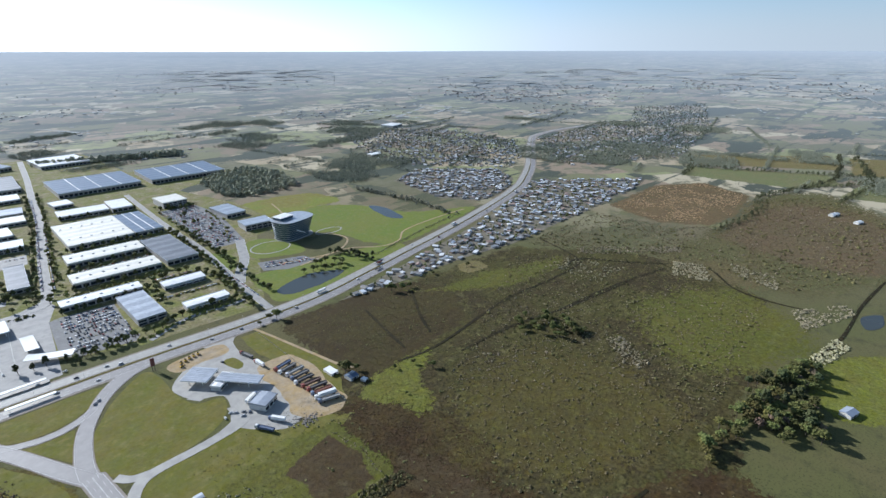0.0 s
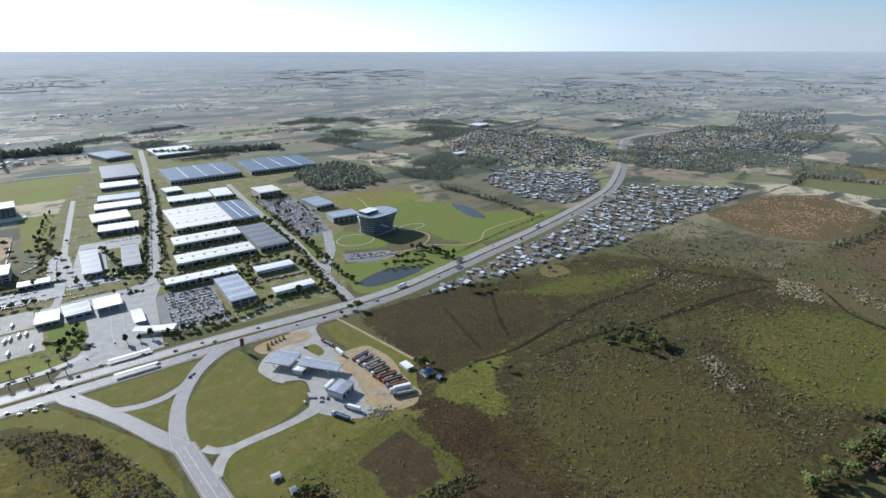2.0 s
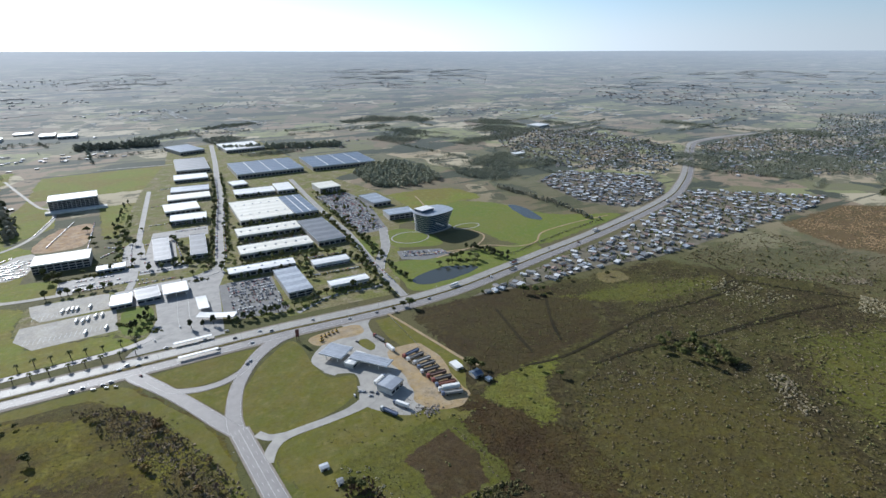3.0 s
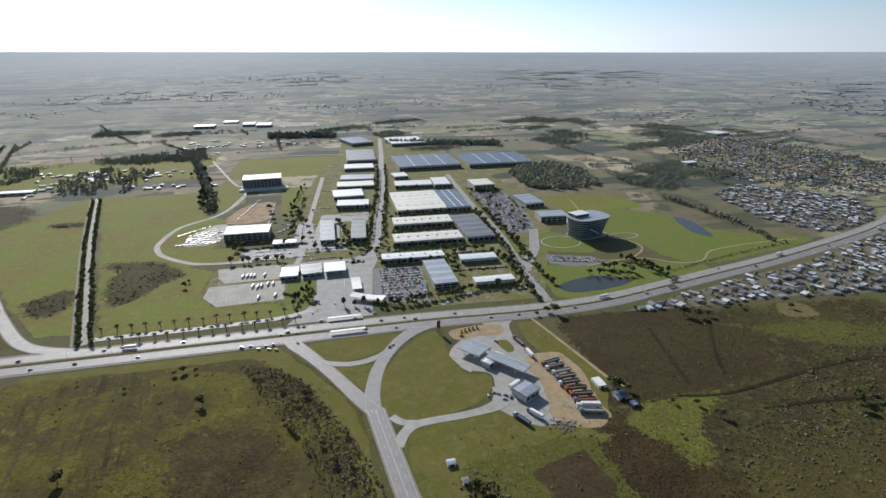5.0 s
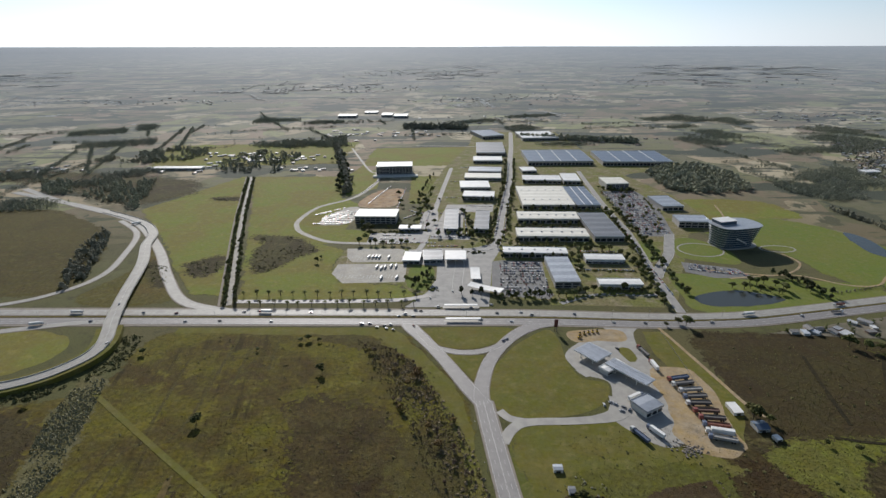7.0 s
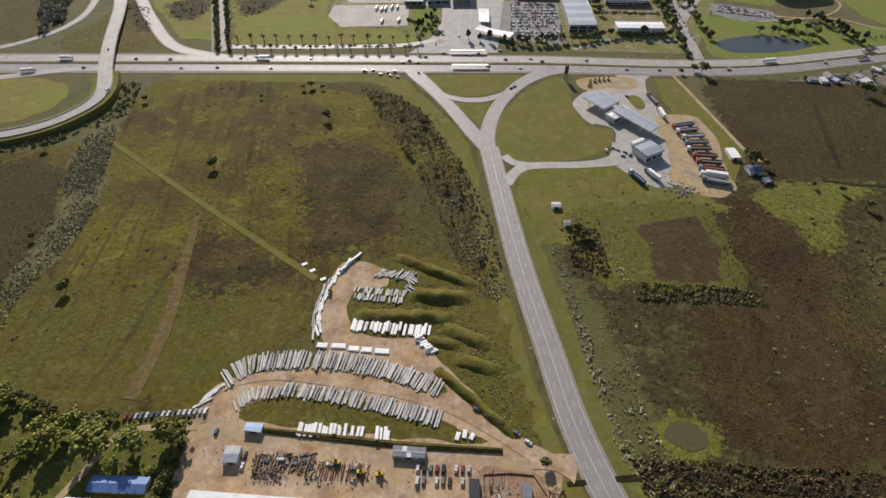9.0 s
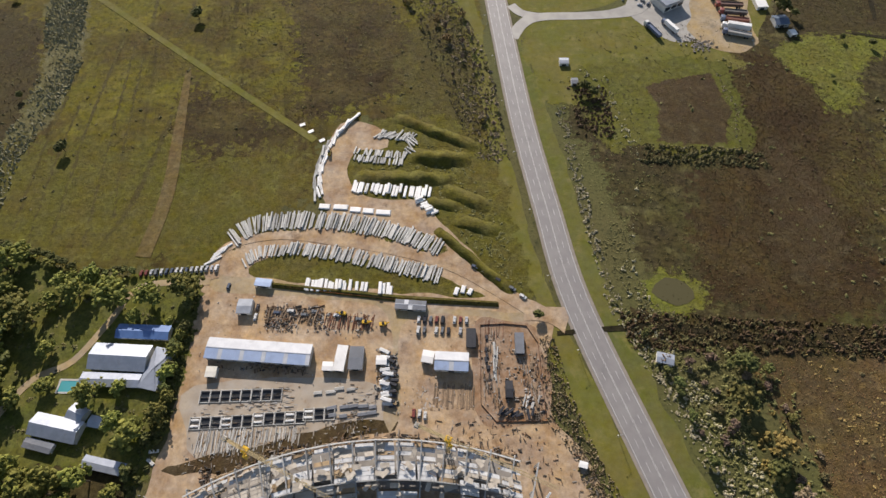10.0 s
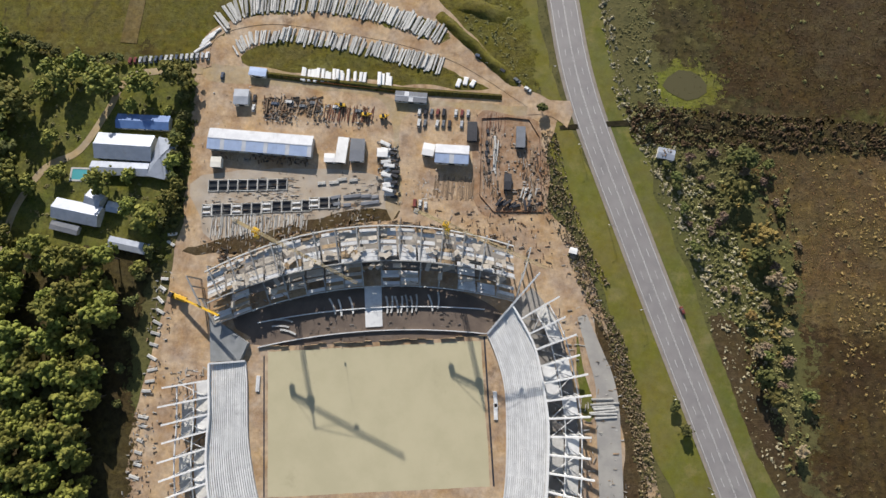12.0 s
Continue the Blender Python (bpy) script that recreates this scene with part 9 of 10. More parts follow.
bushes("plot_hedge", [(86, 326), (114, 318), (116, 272), (90, 272)], 500, .4, 1.5, M_SHRUBD, "brown scrub on the grass field", clump=1.2, scale=.04, seed=129, flat=.9)
bushes("verge_tussocks", [(98, 160), (118, 118), (128, 96), (146, 50), (158, 20), (150, 16), (134, 60), (118, 96), (96, 140), (86, 200), (76, 300), (84, 300), (92, 210)], 700, .35, 1.3, M_TUFT, "pale tussocks behind the verge", "grass", .3, .06, 130, .8)
tufts("field_grass", [(-330, 430), (-300, 540), (-60, 540), (-30, 515), (15, 430), (20, 330), (5, 225), (-60, 300), (-100, 262), (-140, 210), (-300, 200), (-400, 220)], 30000, .25, .9, M_BLADE, "dry yellow-green grass standing in the fallow field", clump=.7, scale=.02, seed=131)
tufts("field_grass", [(-208, 410), (-140, 430), (-60, 390), (-40, 330), (-83, 300), (-140, 225), (-195, 215), (-179, 344)], 7000, .3, 1.0, M_BLADEB, "brown weeds standing in the fallow field", clump=2.0, scale=.02, seed=132)
tufts("marsh_grass", [(90, 380), (250, 400), (420, 510), (660, 500), (690, 470), (780, 300), (720, 130), (470, 100), (330, 130), (200, 140), (104, 150), (110, 250)], 34000, .3, 1.2, M_BLADEG, "rank green grass of the marsh", clump=.8, scale=.012, seed=133)
tufts("heath_grass", [(224, 364), (259, 342), (275, 312), (290, 269), (289, 233), (272, 205), (246, 184), (240, 146), (205, 140), (190, 180), (200, 250), (199, 268), (202, 308), (203, 338)], 11000, .25, 1.0, M_BLADEB, "brown heath stalks", clump=.8, scale=.02, seed=134)
tufts("heath_grass", [(172, 122), (260, 118), (340, 112), (390, 60), (330, -40), (250, -110), (190, -100), (190, 40)], 8000, .25, 1.0, M_BLADEB, "brown bog stalks", clump=.5, scale=.03, seed=135)
tufts("reed_blades", [(176, 118), (239, 117), (300, 104), (310, 40), (262, 10), (230, 24), (192, 30), (186, 65)], 7000, .3, .9, M_AMBER, "amber reed blades", "reeds", .9, .04, 136)
tufts("moor_grass", [(300, 520), (440, 525), (660, 500), (640, 430), (480, 390), (330, 395), (270, 430)], 11000, .3, 1.0, M_SHRUB, "brown heath stalks beside the highway", clump=.6, scale=.02, seed=137)
tufts("bog_grass", [(-700, 380), (-470, 420), (-390, 400), (-330, 380), (-300, 200), (-420, 170), (-700, 180)], 9000, .4, 1.5, M_BLADEB, "brown stalks in the reedy bog", clump=.6, scale=.02, seed=138)
tufts("heath_grass", [(200, 345), (267, 349), (268, 306), (240, 233), (260, 190), (246, 146), (162, 143), (152, 166), (152, 200), (170, 237), (192, 262)], 9000, .3, 1.1, M_BLADEB, "reddish heath stalks", clump=.4, scale=.03, seed=144)
EAST = [(700, 500), (950, 510), (960, 365), (1040, 290), (1300, 300), (1400, 200), (1250, 60), (900, 60), (800, 120), (790, 300)]
bushes("moor_shrubs", EAST, 1100, .8, 3.2, M_SHRUB, "dark shrubs on the open moor", clump=1.3, scale=.008, seed=150, flat=.8)
bushes("pampas_grass", EAST, 700, .6, 2.0, M_TUFT, "pale tufts on the open moor", "grass", 1.2, .008, 151, .9)
tufts("moor_grass", EAST, 9000, .6, 2.2, M_BLADEB, "brown stalks on the open moor", clump=1.0, scale=.01, seed=152)
MARSH = [(280, 300), (420, 360), (640, 480), (690, 460), (770, 300), (710, 140), (480, 110), (420, 190), (340, 290)]
bushes("marsh_tussocks", [(300, 300), (420, 370), (640, 480), (690, 460), (790, 290), (710, 130), (480, 110), (330, 130), (250, 160), (290, 250)], 6500, .5, 1.7, M_TUSSOCK, "olive tussocks all over the marsh", "grass", .5, .02, 170, .5)
bushes("marsh_tussocks", EAST, 3000, .7, 2.2, M_TUSSOCK, "olive tussocks on the moor", "grass", .5, .012, 171, .5)
bushes("pampas_grass", MARSH, 1600, .35, 1.4, M_TUFT, "pale tufts scattered over the marsh", "grass", .9, .012, 153, .9)
bushes("marsh_shrubs", MARSH, 900, .5, 2.2, M_SHRUB, "olive bushes scattered over the marsh", clump=1.1, scale=.01, seed=154, flat=.85)
bushes("pampas_grass", [(96, 340), (128, 250), (104, 160), (122, 112), (150, 60), (166, 10), (176, 16), (156, 70), (122, 134), (114, 180), (130, 260), (116, 330)], 420, .4, 1.3, M_TUFT, "pale tufts between verge and marsh", "grass", .6, .04, 155, .9)
bushes("wetland_canopy", [(150, 104), (168, 106), (182, 84), (184, 50), (180, 0), (166, -6), (160, 30), (158, 66)], 110, .8, 2.4, M_AUTUMN, "amber-brown undergrowth between the trees", "shrubs", .5, .05, 156, .9)

# planting between the offices
def shrub_row(pts, width, n, mat, label, seed, lo=1.0, hi=2.8):
    """Ornamental shrubs in a bed along a line."""
    ln = np.array(spline([(*p, 0) for p in pts], 6))[:, :2]
    ring = np.concatenate([offset(ln, width / 2)[:, :2], offset(ln, -width / 2)[::-1, :2]])
    bushes("ornamental_shrubs", ring, n, lo, hi, mat, label, "shrubs", .5, .06, seed, .8)


for k, (pts, w, n) in enumerate((([(266, 640), (272, 716), (284, 780), (294, 880), (296, 1010)], 9, 240), ([(312, 760), (316, 860), (318, 960), (322, 1080)], 9, 200), ([(104, 817), (238, 814)], 7, 110), ([(118, 908), (236, 905)], 6, 90),
                                 ([(150, 718), (262, 714)], 7, 100), ([(190, 782), (262, 780)], 7, 80), ([(64, 640), (140, 626), (196, 640), (262, 642)], 7, 170), ([(60, 820), (76, 900), (96, 1040), (120, 1200), (150, 1440)], 7, 260),
                                 ([(100, 820), (112, 960), (140, 1150), (166, 1380)], 6, 220), ([(18, 866), (54, 864), (78, 836)], 12, 90), ([(-130, 884), (-72, 882), (-34, 894)], 10, 120), ([(30, 788), (58, 787)], 8, 40),
                                 ([(-56, 700), (-30, 668), (-10, 650)], 8, 50), ([(72, 704), (132, 699)], 1.6, 60), ([(70, 677), (132, 671)], 1.6, 60), ([(72, 653), (130, 648)], 1.6, 60), ([(-60, 1000), (-44, 1080), (-34, 1200)], 10, 140), ([(336, 1160), (404, 1156)], 8, 70), ([(350, 870), (380, 960), (402, 1080)], 5, 80))):
    shrub_row(pts, w, n, M_TREE if k % 2 else M_GARDEN, "dark ornamental shrubs and small trees beside the offices", 200 + k, 1.0 if w > 2 else .6, 3.0 if w > 2 else 1.1)

# ---- vehicles ----
def car_meshes(L, W, H, van=False):
    c0, c1 = (-L * .46, L * .30) if van else (-L * .38, L * .22)
    t = .28
    cabin = Build().prism([(c0, -W * .46), (c1, -W * .46), (c1, W * .46), (c0, W * .46)], .95, H - .06, [(c0 + t, -W * .40), (c1 - t * 1.6, -W * .40), (c1 - t * 1.6, W * .40), (c0 + t, W * .40)]).mesh("cabin", M_GLASS)
    body = Build().chamfer(-L / 2, -W / 2, .3, L / 2, W / 2, .95, .12).box(c0 + t - .02, -W * .405, H - .06, c1 - t * 1.6 + .02, W * .405, H).mesh("body", M_CAR)
    wheel = Build().tube((0, -.12, .33), (0, .12, .33), .33, None, 10).mesh("wheel", M_TYRE)
    return [("body", body, None), ("cabin", cabin, None)] + [("wheel", wheel, pose(sx * L * .31, sy * W * .44, 0)) for sx in (-1, 1) for sy in (-1, 1)]


def wheel_less(parts):
    return [q for q in parts if q[0] != "wheel"]


CAR, VAN = car_meshes(4.3, 1.75, 1.45), car_meshes(4.9, 1.9, 1.95, True)
car_rng = np.random.default_rng(15)


def car(x, y, a, where, z=.3):
    van = car_rng.random() < .22
    kit = VAN if van else CAR
    return inst("van" if van else "car", kit if y < 150 else wheel_less(kit), pose(x, y, z, 0, 0, a + car_rng.normal(0, 2)), ("boxy van " if van else "small car ") + where, "van" if van else "car", "vehicles")


cab = Build().chamfer(5.4, -1.2, .7, 7.6, 1.2, 3.1, .25).mesh("cab", M_CAB)
shield = Build().box(7.56, -1.0, 1.9, 7.64, 1.0, 2.7).mesh("windscreen", M_GLASS)
trail = Build().box(-7, -1.25, 1.1, 5.0, 1.25, 1.4).box(-7, -1.25, 1.4, 5.0, -1.12, 2.7).box(-7, 1.12, 1.4, 5.0, 1.25, 2.7).box(-7, -1.12, 1.4, -6.86, 1.12, 2.7).box(4.86, -1.12, 1.4, 5.0, 1.12, 2.7).box(-6.9, -1.1, 1.4, 4.9, 1.1, 2.3).mesh("trailer", M_TRAILER)
boxy = Build().chamfer(-7, -1.28, 1.1, 5.0, 1.28, 3.9, .08).mesh("trailer", M_WHITE)
bigwheel = Build().tube((0, -.2, .5), (0, .2, .5), .5, None, 10).mesh("wheel", M_TYRE)
WH = [("wheel", bigwheel, pose(x, s, 0)) for x in (-5.6, -4.3, 3.6, 6.4) for s in (-1.05, 1.05)]
LORRY, BOXLORRY = [("cab", cab, None), ("windscreen", shield, None), ("trailer", trail, None)] + WH, [("cab", cab, None), ("windscreen", shield, None), ("trailer", boxy, None)] + WH


def lorry(x, y, a, label, box=False, s=1.0, z=.3):
    kit = BOXLORRY if box else LORRY
    return inst("lorry", kit if y < 550 else wheel_less(kit), pose(x, y, z, 0, 0, a) @ Matrix.Scale(s, 4), label, "truck", "lorries")


FR = [(208, 455), (209, 447.5), (212, 438), (212, 429), (211, 420), (213, 410), (214, 401.5), (213, 393), (212, 385), (211, 378)]
for i, (x, y) in enumerate(FR):
    a = 12 - i * 3.2
    lorry(x + 11, y + (5 - i) * .6, a + 180, "parked lorry with a long open trailer in the sandy lot", i in (8,), 1.45)
for x, y, a, b in ((158, 380, 118, False), (172, 384, 121, True), (204, 480, 96, True), (202, 505, 104, False), (170, 430, 30, True)):
    lorry(x, y, a, "articulated lorry parked at the filling station", b, 1.15 if b else 1.3)
for x, y in ((-117, 768), (-111, 769), (-106, 769), (-101, 768), (-87, 767), (-100, 730), (-93, 726), (-88, 729), (-80, 733), (-73, 733), (-89, 691), (-68, 693)):
    lorry(x, y, 80 + car_rng.normal(0, 2), "white lorry parked in the paved lorry park", True, .75)
bays = tagged(new("bay_lines"), "white lines of parking bays in the lorry park", "road marking", "", "structure")
for x0, y0, n in ((-150, 690, 17), (-148, 756, 13)):
    for k in range(n):
        dashes("bay_line", np.array([(x0 + k * 5.0, y0), (x0 + 2 + k * 5.0, y0 + 14.0)]), 40, 13, .4, .2, M_LINE, bays)
for x, y, a, b in ((350, 586, 190, True), (455, 592, 12, False), (470, 610, 192, False), (690, 660, 15, True), (-214, 592, 178, True), (-468, 562, 12, True), (-440, 591, 0, True), (-560, 932, 40, True), (960, 722, 22, True)):
    lorry(x, y, a, "lorry driving on the highway", b, 1.0, .5)
for x, y, a in ((-95, 564, 0), (-86, 565, 0), (-77, 557, -10), (-69, 561, -8), (-66, 554, -20), (-58, 551, -30), (-62, 563, -5), (-55, 583, 180), (-38, 583, 175), (-48, 588, 180), (-36, 560, 120), (-30, 596, 170), (40, 575, 0), (60, 590, 180), (75, 570, 0), (88, 592, 182),
                (100, 586, 180), (-160, 592, 180), (-200, 570, 0), (-240, 593, 180), (-260, 571, 0), (-320, 590, 180), (-300, 570, 0), (150, 588, 178), (190, 568, -4), (225, 566, -4), (300, 568, 5), (410, 584, 15), (560, 634, 200), (620, 628, 16), (800, 672, 18), (62, 528, 50), (66, 532, 50),
                (20, 600, 180), (-10, 606, 178), (30, 604, 180), (55, 612, 150), (-20, 630, 100), (8, 650, 92), (-360, 591, 180), (-410, 570, 0), (-600, 590, 180), (-660, 572, 0), (-385, 572, 5), (-393, 600, 110), (-388, 690, 130), (128, 30, 110), (-352, 510, 75)):
    car(x, y, a, "on the highway", .5 if (x, y) not in ((-393, 600), (-352, 510)) else 7.3)
for x, y in ((150, 421), (156, 417), (160, 413), (153, 412), (147, 424), (178, 512), (165, 500), (140, 420)):
    car(x, y, car_rng.uniform(0, 180), "at the filling station")
for i in range(16):
    car(-183 + i * 3.0, 160.5 + i * .3, 92, "in a long parked row beside the hedge", .15)
for i in range(9):
    if i != 5:
        car(-14 + i * 3.4, 134.5, 84, "parked in the building yard", .2)
    if i not in (2, 6, 8):
        car(-14 + i * 3.4, 128, 84, "parked in the building yard", .2)
for x, y, a in ((-96, 137, 175), (-88, 138, 175), (-80, 136, 175), (-74, 138, 172), (-108, 134, 90), (-108, 140, 88), (-61, 136, 176), (-48, 134, 178), (18, 169, -30), (24, 165, -32), (32, 160, -34), (40, 155, -36), (46, 150, -36), (-128, 153, 90), (-14, 82, 90), (-11, 82, 88), (-8, 81, 92)):
    car(x, y, a, "in the building yard", .2)
# full car parks
n = 0
for row, y in enumerate(np.arange(642, 750, 9.2)):
    for x in np.arange(70 + row * .6, 134, 2.75):
        if car_rng.random() < .62 and n < 125 and not (96 < x < 100):
            car(x, y + car_rng.normal(0, .3), 90, "in the crowded office car park")
            n += 1


def far_cars(name, rows, label):
    r = np.random.default_rng(len(rows))
    b = Build()
    for (x0, y0), (x1, y1) in rows:
        d = math.hypot(x1 - x0, y1 - y0)
        for s in np.arange(0, d, 2.8):
            if r.random() < .78:
                x, y = x0 + (x1 - x0) * s / d, y0 + (y1 - y0) * s / d
                b.box(x - .9, y - 2.1, .35, x + .9, y + 2.1, 1.0)
                b.box(x - .75, y - 1.1, 1.0, x + .75, y + .9, 1.5)
    me = b.mesh(name, palette(name + "_paint", [(0.70, 0.70, 0.69), (0.42, 0.43, 0.44), (0.045, 0.045, 0.05), (0.62, 0.62, 0.60), (0.16, 0.17, 0.18), (0.30, 0.05, 0.04), (0.06, 0.10, 0.20)], .35, True, vary=.05))
    stuff(name, me, label, "cars")


far_cars("parked_cars", [((324, y), (396 - (1130 - y) * .1, y)) for y in np.arange(872, 1145, 11)], "cars filling a distant office car park")
far_cars("parked_cars", [((345, 739), (404, 712)), ((339, 722), (366, 712)), ((366, 712), (408, 699)), ((342, 731), (406, 705))], "cars in front of the glass tower")
far_cars("parked_cars", [((70 + (y - 642) * .066, y), (134, y)) for y in (715.6, 724.8, 734, 743.2)], "cars in the far rows of the office car park")
far_cars("parked_cars", [((79, 860), (99, 1000)), ((101, 1010), (126, 1180)), ((130, 1200), (160, 1440)), ((93, 860), (112, 1000)), ((115, 1020), (138, 1180))], "cars parked along the main street")
far_cars("parked_cars", [((150, 722), (262, 716)), ((200, 792), (262, 788)), ((130, 907), (230, 904)), ((-30, 815), (20, 815)), ((-20, 900), (30, 900)), ((-15, 990), (35, 990)), ((-5, 1100), (50, 1100)), ((5, 1240), (70, 1240)), ((284, 640), (288, 750)), ((296, 800), (300, 1000))], "cars parked beside the offices")
far_cars("parked_cars", [((-228, 988 - k * 9), (-165 - k * 2, 1005 - k * 14)) for k in range(6)] + [((-155, 975), (-100, 990)), ((-40, 890), (-36, 1000)), ((-30, 860), (20, 856)), ((30, 1010), (32, 870)), ((36, 1040), (86, 1035)), ((-100, 1020), (-95, 1180)), ((-160, 1060), (-130, 1200))], "white vans and cars in the western yards")
far_cars("parked_cars", [((-112, 838), (-20, 829)), ((-112, 833), (-70, 826)), ((-186, 1140), (-164, 1267)), ((-80, 960), (-45, 1000)), ((-75, 1010), (-45, 985)), ((-66, 760), (-62, 790))] + [((-110, 850), (-50, 850)), ((-110, 868), (-60, 868)), ((-20, 700), (-16, 700)), ((30, 1395), (60, 1395)), ((-230, 960), (-190, 1010)), ((-220, 940), (-180, 990)), ((-240, 930), (-180, 930)), ((-250, 980), (-200, 1030))], "vehicles parked about the business park")


# ---- filling station ----
def canopy(corners, h, label):
    c, a, L, W = rect(corners)
    e = thing("station_canopy", pose(c[0], c[1], .25, 0, 0, a), label, "canopy", "station roofs")
    x, y = L / 2, W / 2
    part("roof", Build().chamfer(-x, -y, h - .9, x, y, h, .1), M_STEEL, e)
    n = max(3, int(L / 3))
    for i in range(n):
        part("roof_sheet", Build().box(-x + .4 + (L - .8) * i / n, -y + .4, h, -x + .4 + (L - .8) * (i + .93) / n, y - .4, h + .18), M_ZINC, e)
    for sx in (-.7, 0, .7):
        for sy in (-.5, .5):
            part("column", Build().box(x * sx - .3, y * sy - .3, 0, x * sx + .3, y * sy + .3, h - .9), M_STEEL, e)
    for sx in (-.5, .2, .6):
        part("fuel_pump", Build().chamfer(x * sx - .5, -.4, 0, x * sx + .5, .4, 1.8, .1), M_WALLP, e)


canopy([(129, 499), (149, 515), (167, 493), (148, 478)], 7, "large zinc-roofed filling station canopy")
canopy([(158, 478), (168, 486), (192, 447), (179, 437)], 7, "long zinc-roofed truck fuelling canopy")
hall([(148, 472), (168, 486), (174, 478), (155, 462)], 5.5, M_WHITE, "white flat-roofed station shop", M_WALLP, name="station_shop")
hall([(161, 418), (178, 427), (188, 412), (171, 402)], 7, M_ZINC, "grey-roofed truck wash hall with open bays", M_WALLP, name="truck_wash")
e = thing("pylon_sign", pose(121, 548, .1), "tall dark pylon sign beside the lawn", "sign")
part("post", Build().box(-1.4, -.3, 0, -.9, .3, 14).box(.9, -.3, 0, 1.4, .3, 14), M_DARKMETAL, e)
part("panel", Build().chamfer(-2, -.45, 6, 2, .45, 15, .15), surf("red_panel", (0.16, 0.05, 0.05), (0.12, 0.04, 0.04), 1, .5), e, "dull red sign panel")


def tractor(x, y, a):
    e = thing("farm_machine", pose(x, y, .3, 0, 0, a), "yellow loader on the sandy lot", "machine", "yellow machines")
    part("body", Build().chamfer(-2.2, -1, .8, 1.6, 1, 1.9, .2), M_YELLOW, e)
    part("cab", Build().chamfer(-.6, -.8, 1.9, .8, .8, 3.1, .15), M_GLASS, e)
    part("boom", Build().beam((1.5, 0, 1.2), (3.6, 0, 2.4), .5), M_YELLOW, e)
    for sx in (-1.3, 1.2):
        for sy in (-1, 1):
            part("wheel", Build().tube((sx, sy - .25, .7), (sx, sy + .25, .7), .7, None, 10), M_TYRE, e)


for x, y, a in ((146, 541, 70), (151, 543, 80), (156, 545, 75), (161, 546, 85), (166, 547, 80), (144, 534, 20), (-81, 254, 90), (-44, 132, 0), (-34, 131, 10), (-58, 137, 175)):
    tractor(x, y, a)
shed("container_house", [(245, 421), (253, 421), (254, 407), (245, 406)], 3.0, M_WHITE, "white container house beside the track", .1, .15)
shed("cottage", [(253, 396), (264, 397), (265, 386), (254, 385)], 3.0, M_BLUE, "blue-roofed cottage among bushes", .3, 1.5)
shed("hut", [(262, 380), (267, 381), (268, 375), (263, 374)], 2.4, M_WHITE, "small white hut beside the cottage", .1, .3)
shed("hut", [(82, 347), (89, 347), (89, 341), (82, 341)], 2.6, M_ZINC, "small grey hut in the grass", .1, .4)
shed("hut", [(89, 326), (94, 326), (94, 320), (89, 320)], 2.6, M_SLATE, "dark little hut in the grass", .1, .4)
shed("farmstead", [(538, 26), (552, 22), (548, 12), (534, 16)], 3.4, M_TIN, "grey-roofed farmstead among trees", .4, 1.8)
shed("farmstead", [(1244, 168), (1268, 162), (1265, 152), (1241, 158)], 3.4, M_WHITE, "long white farm building", .4, 1.8)
shed("farmstead", [(1220, 124), (1237, 118), (1234, 109), (1218, 114)], 3.4, M_WHITE, "small white farm building", .4, 1.8)
shed("roadside_cabin", [(117, 118), (126, 116), (125, 110), (116, 112)], 2.6, M_TIN, "small tin-roofed roadside cabin", .2, .5)
e = thing("debris_heap", pose(192, 366, .2), "heap of rubble at the edge of the truck park", "rubble")
rr = np.random.default_rng(2)
tagged(part("rubble", clumps("rubble", np.c_[rr.normal(0, 6, 120), rr.normal(0, 4, 120), rr.uniform(0, .6, 120)], rr.uniform(.3, 1.0, 120), M_SHOULDER, .6, 3), None, e), "", "", "", "stuff")
patch("rest_slab", [(126, 474), (140, 478), (146, 466), (134, 462)], .3, M_CONCRETE, "pale concrete slab beside the forecourt", smooth=False)


# ---- fences, lamps ----
e = thing("wire_fence", pose(0, 0, 0), "post and wire fence along the grass strip", "fence")
post = Build().box(-.1, -.1, 0, .1, .1, 1.6).mesh("post", M_STONE)
for s in np.linspace(0, 1, 46):
    part("post", post, None, e, "", pose(235 - 2 * s, 546 - 180 * s, .1))
part("wire", Build().beam((235, 546, 1.5), (233, 366, 1.5), .06).beam((235, 546, .9), (233, 366, .9), .06), M_GALV, e)
lamp_pole = Build().tube((0, 0, 0), (0, 0, 9), .12, .08, 6).mesh("pole", M_GALV)
lamp_arm = Build().tube((0, 0, 8.9), (-2.2, 0, 9.5), .06, None, 5).mesh("arm", M_GALV)
lamp_head = Build().chamfer(-3.0, -.18, 9.4, -2.1, .18, 9.6, .04).mesh("lamp_head", M_STEEL)
LAMP = [("pole", lamp_pole, None), ("arm", lamp_arm, None), ("lamp_head", lamp_head, None)]
for x, y in along(offset(R102, -11)[8:], 46):
    inst("street_lamp", LAMP, pose(x, y, .1, 0, 0, 15), "slim grey street lamp on the verge", "street lamp", "street lamps")
for x in np.arange(-480, 340, 42):
    inst("street_lamp", LAMP, pose(x, 581, .3, 0, 0, 90), "slim grey street lamp on the median", "street lamp", "street lamps")
for x, y in ((-104, 280), (-97, 274), (-88, 266)):
    e = thing("marker_slab", pose(x, y, .15, 0, 0, 30), "white concrete slab in the grass", "slab", "marker slabs")
    part("slab", Build().chamfer(-2, -1.2, 0, 2, 1.2, .4, .05), M_WHITE, e)


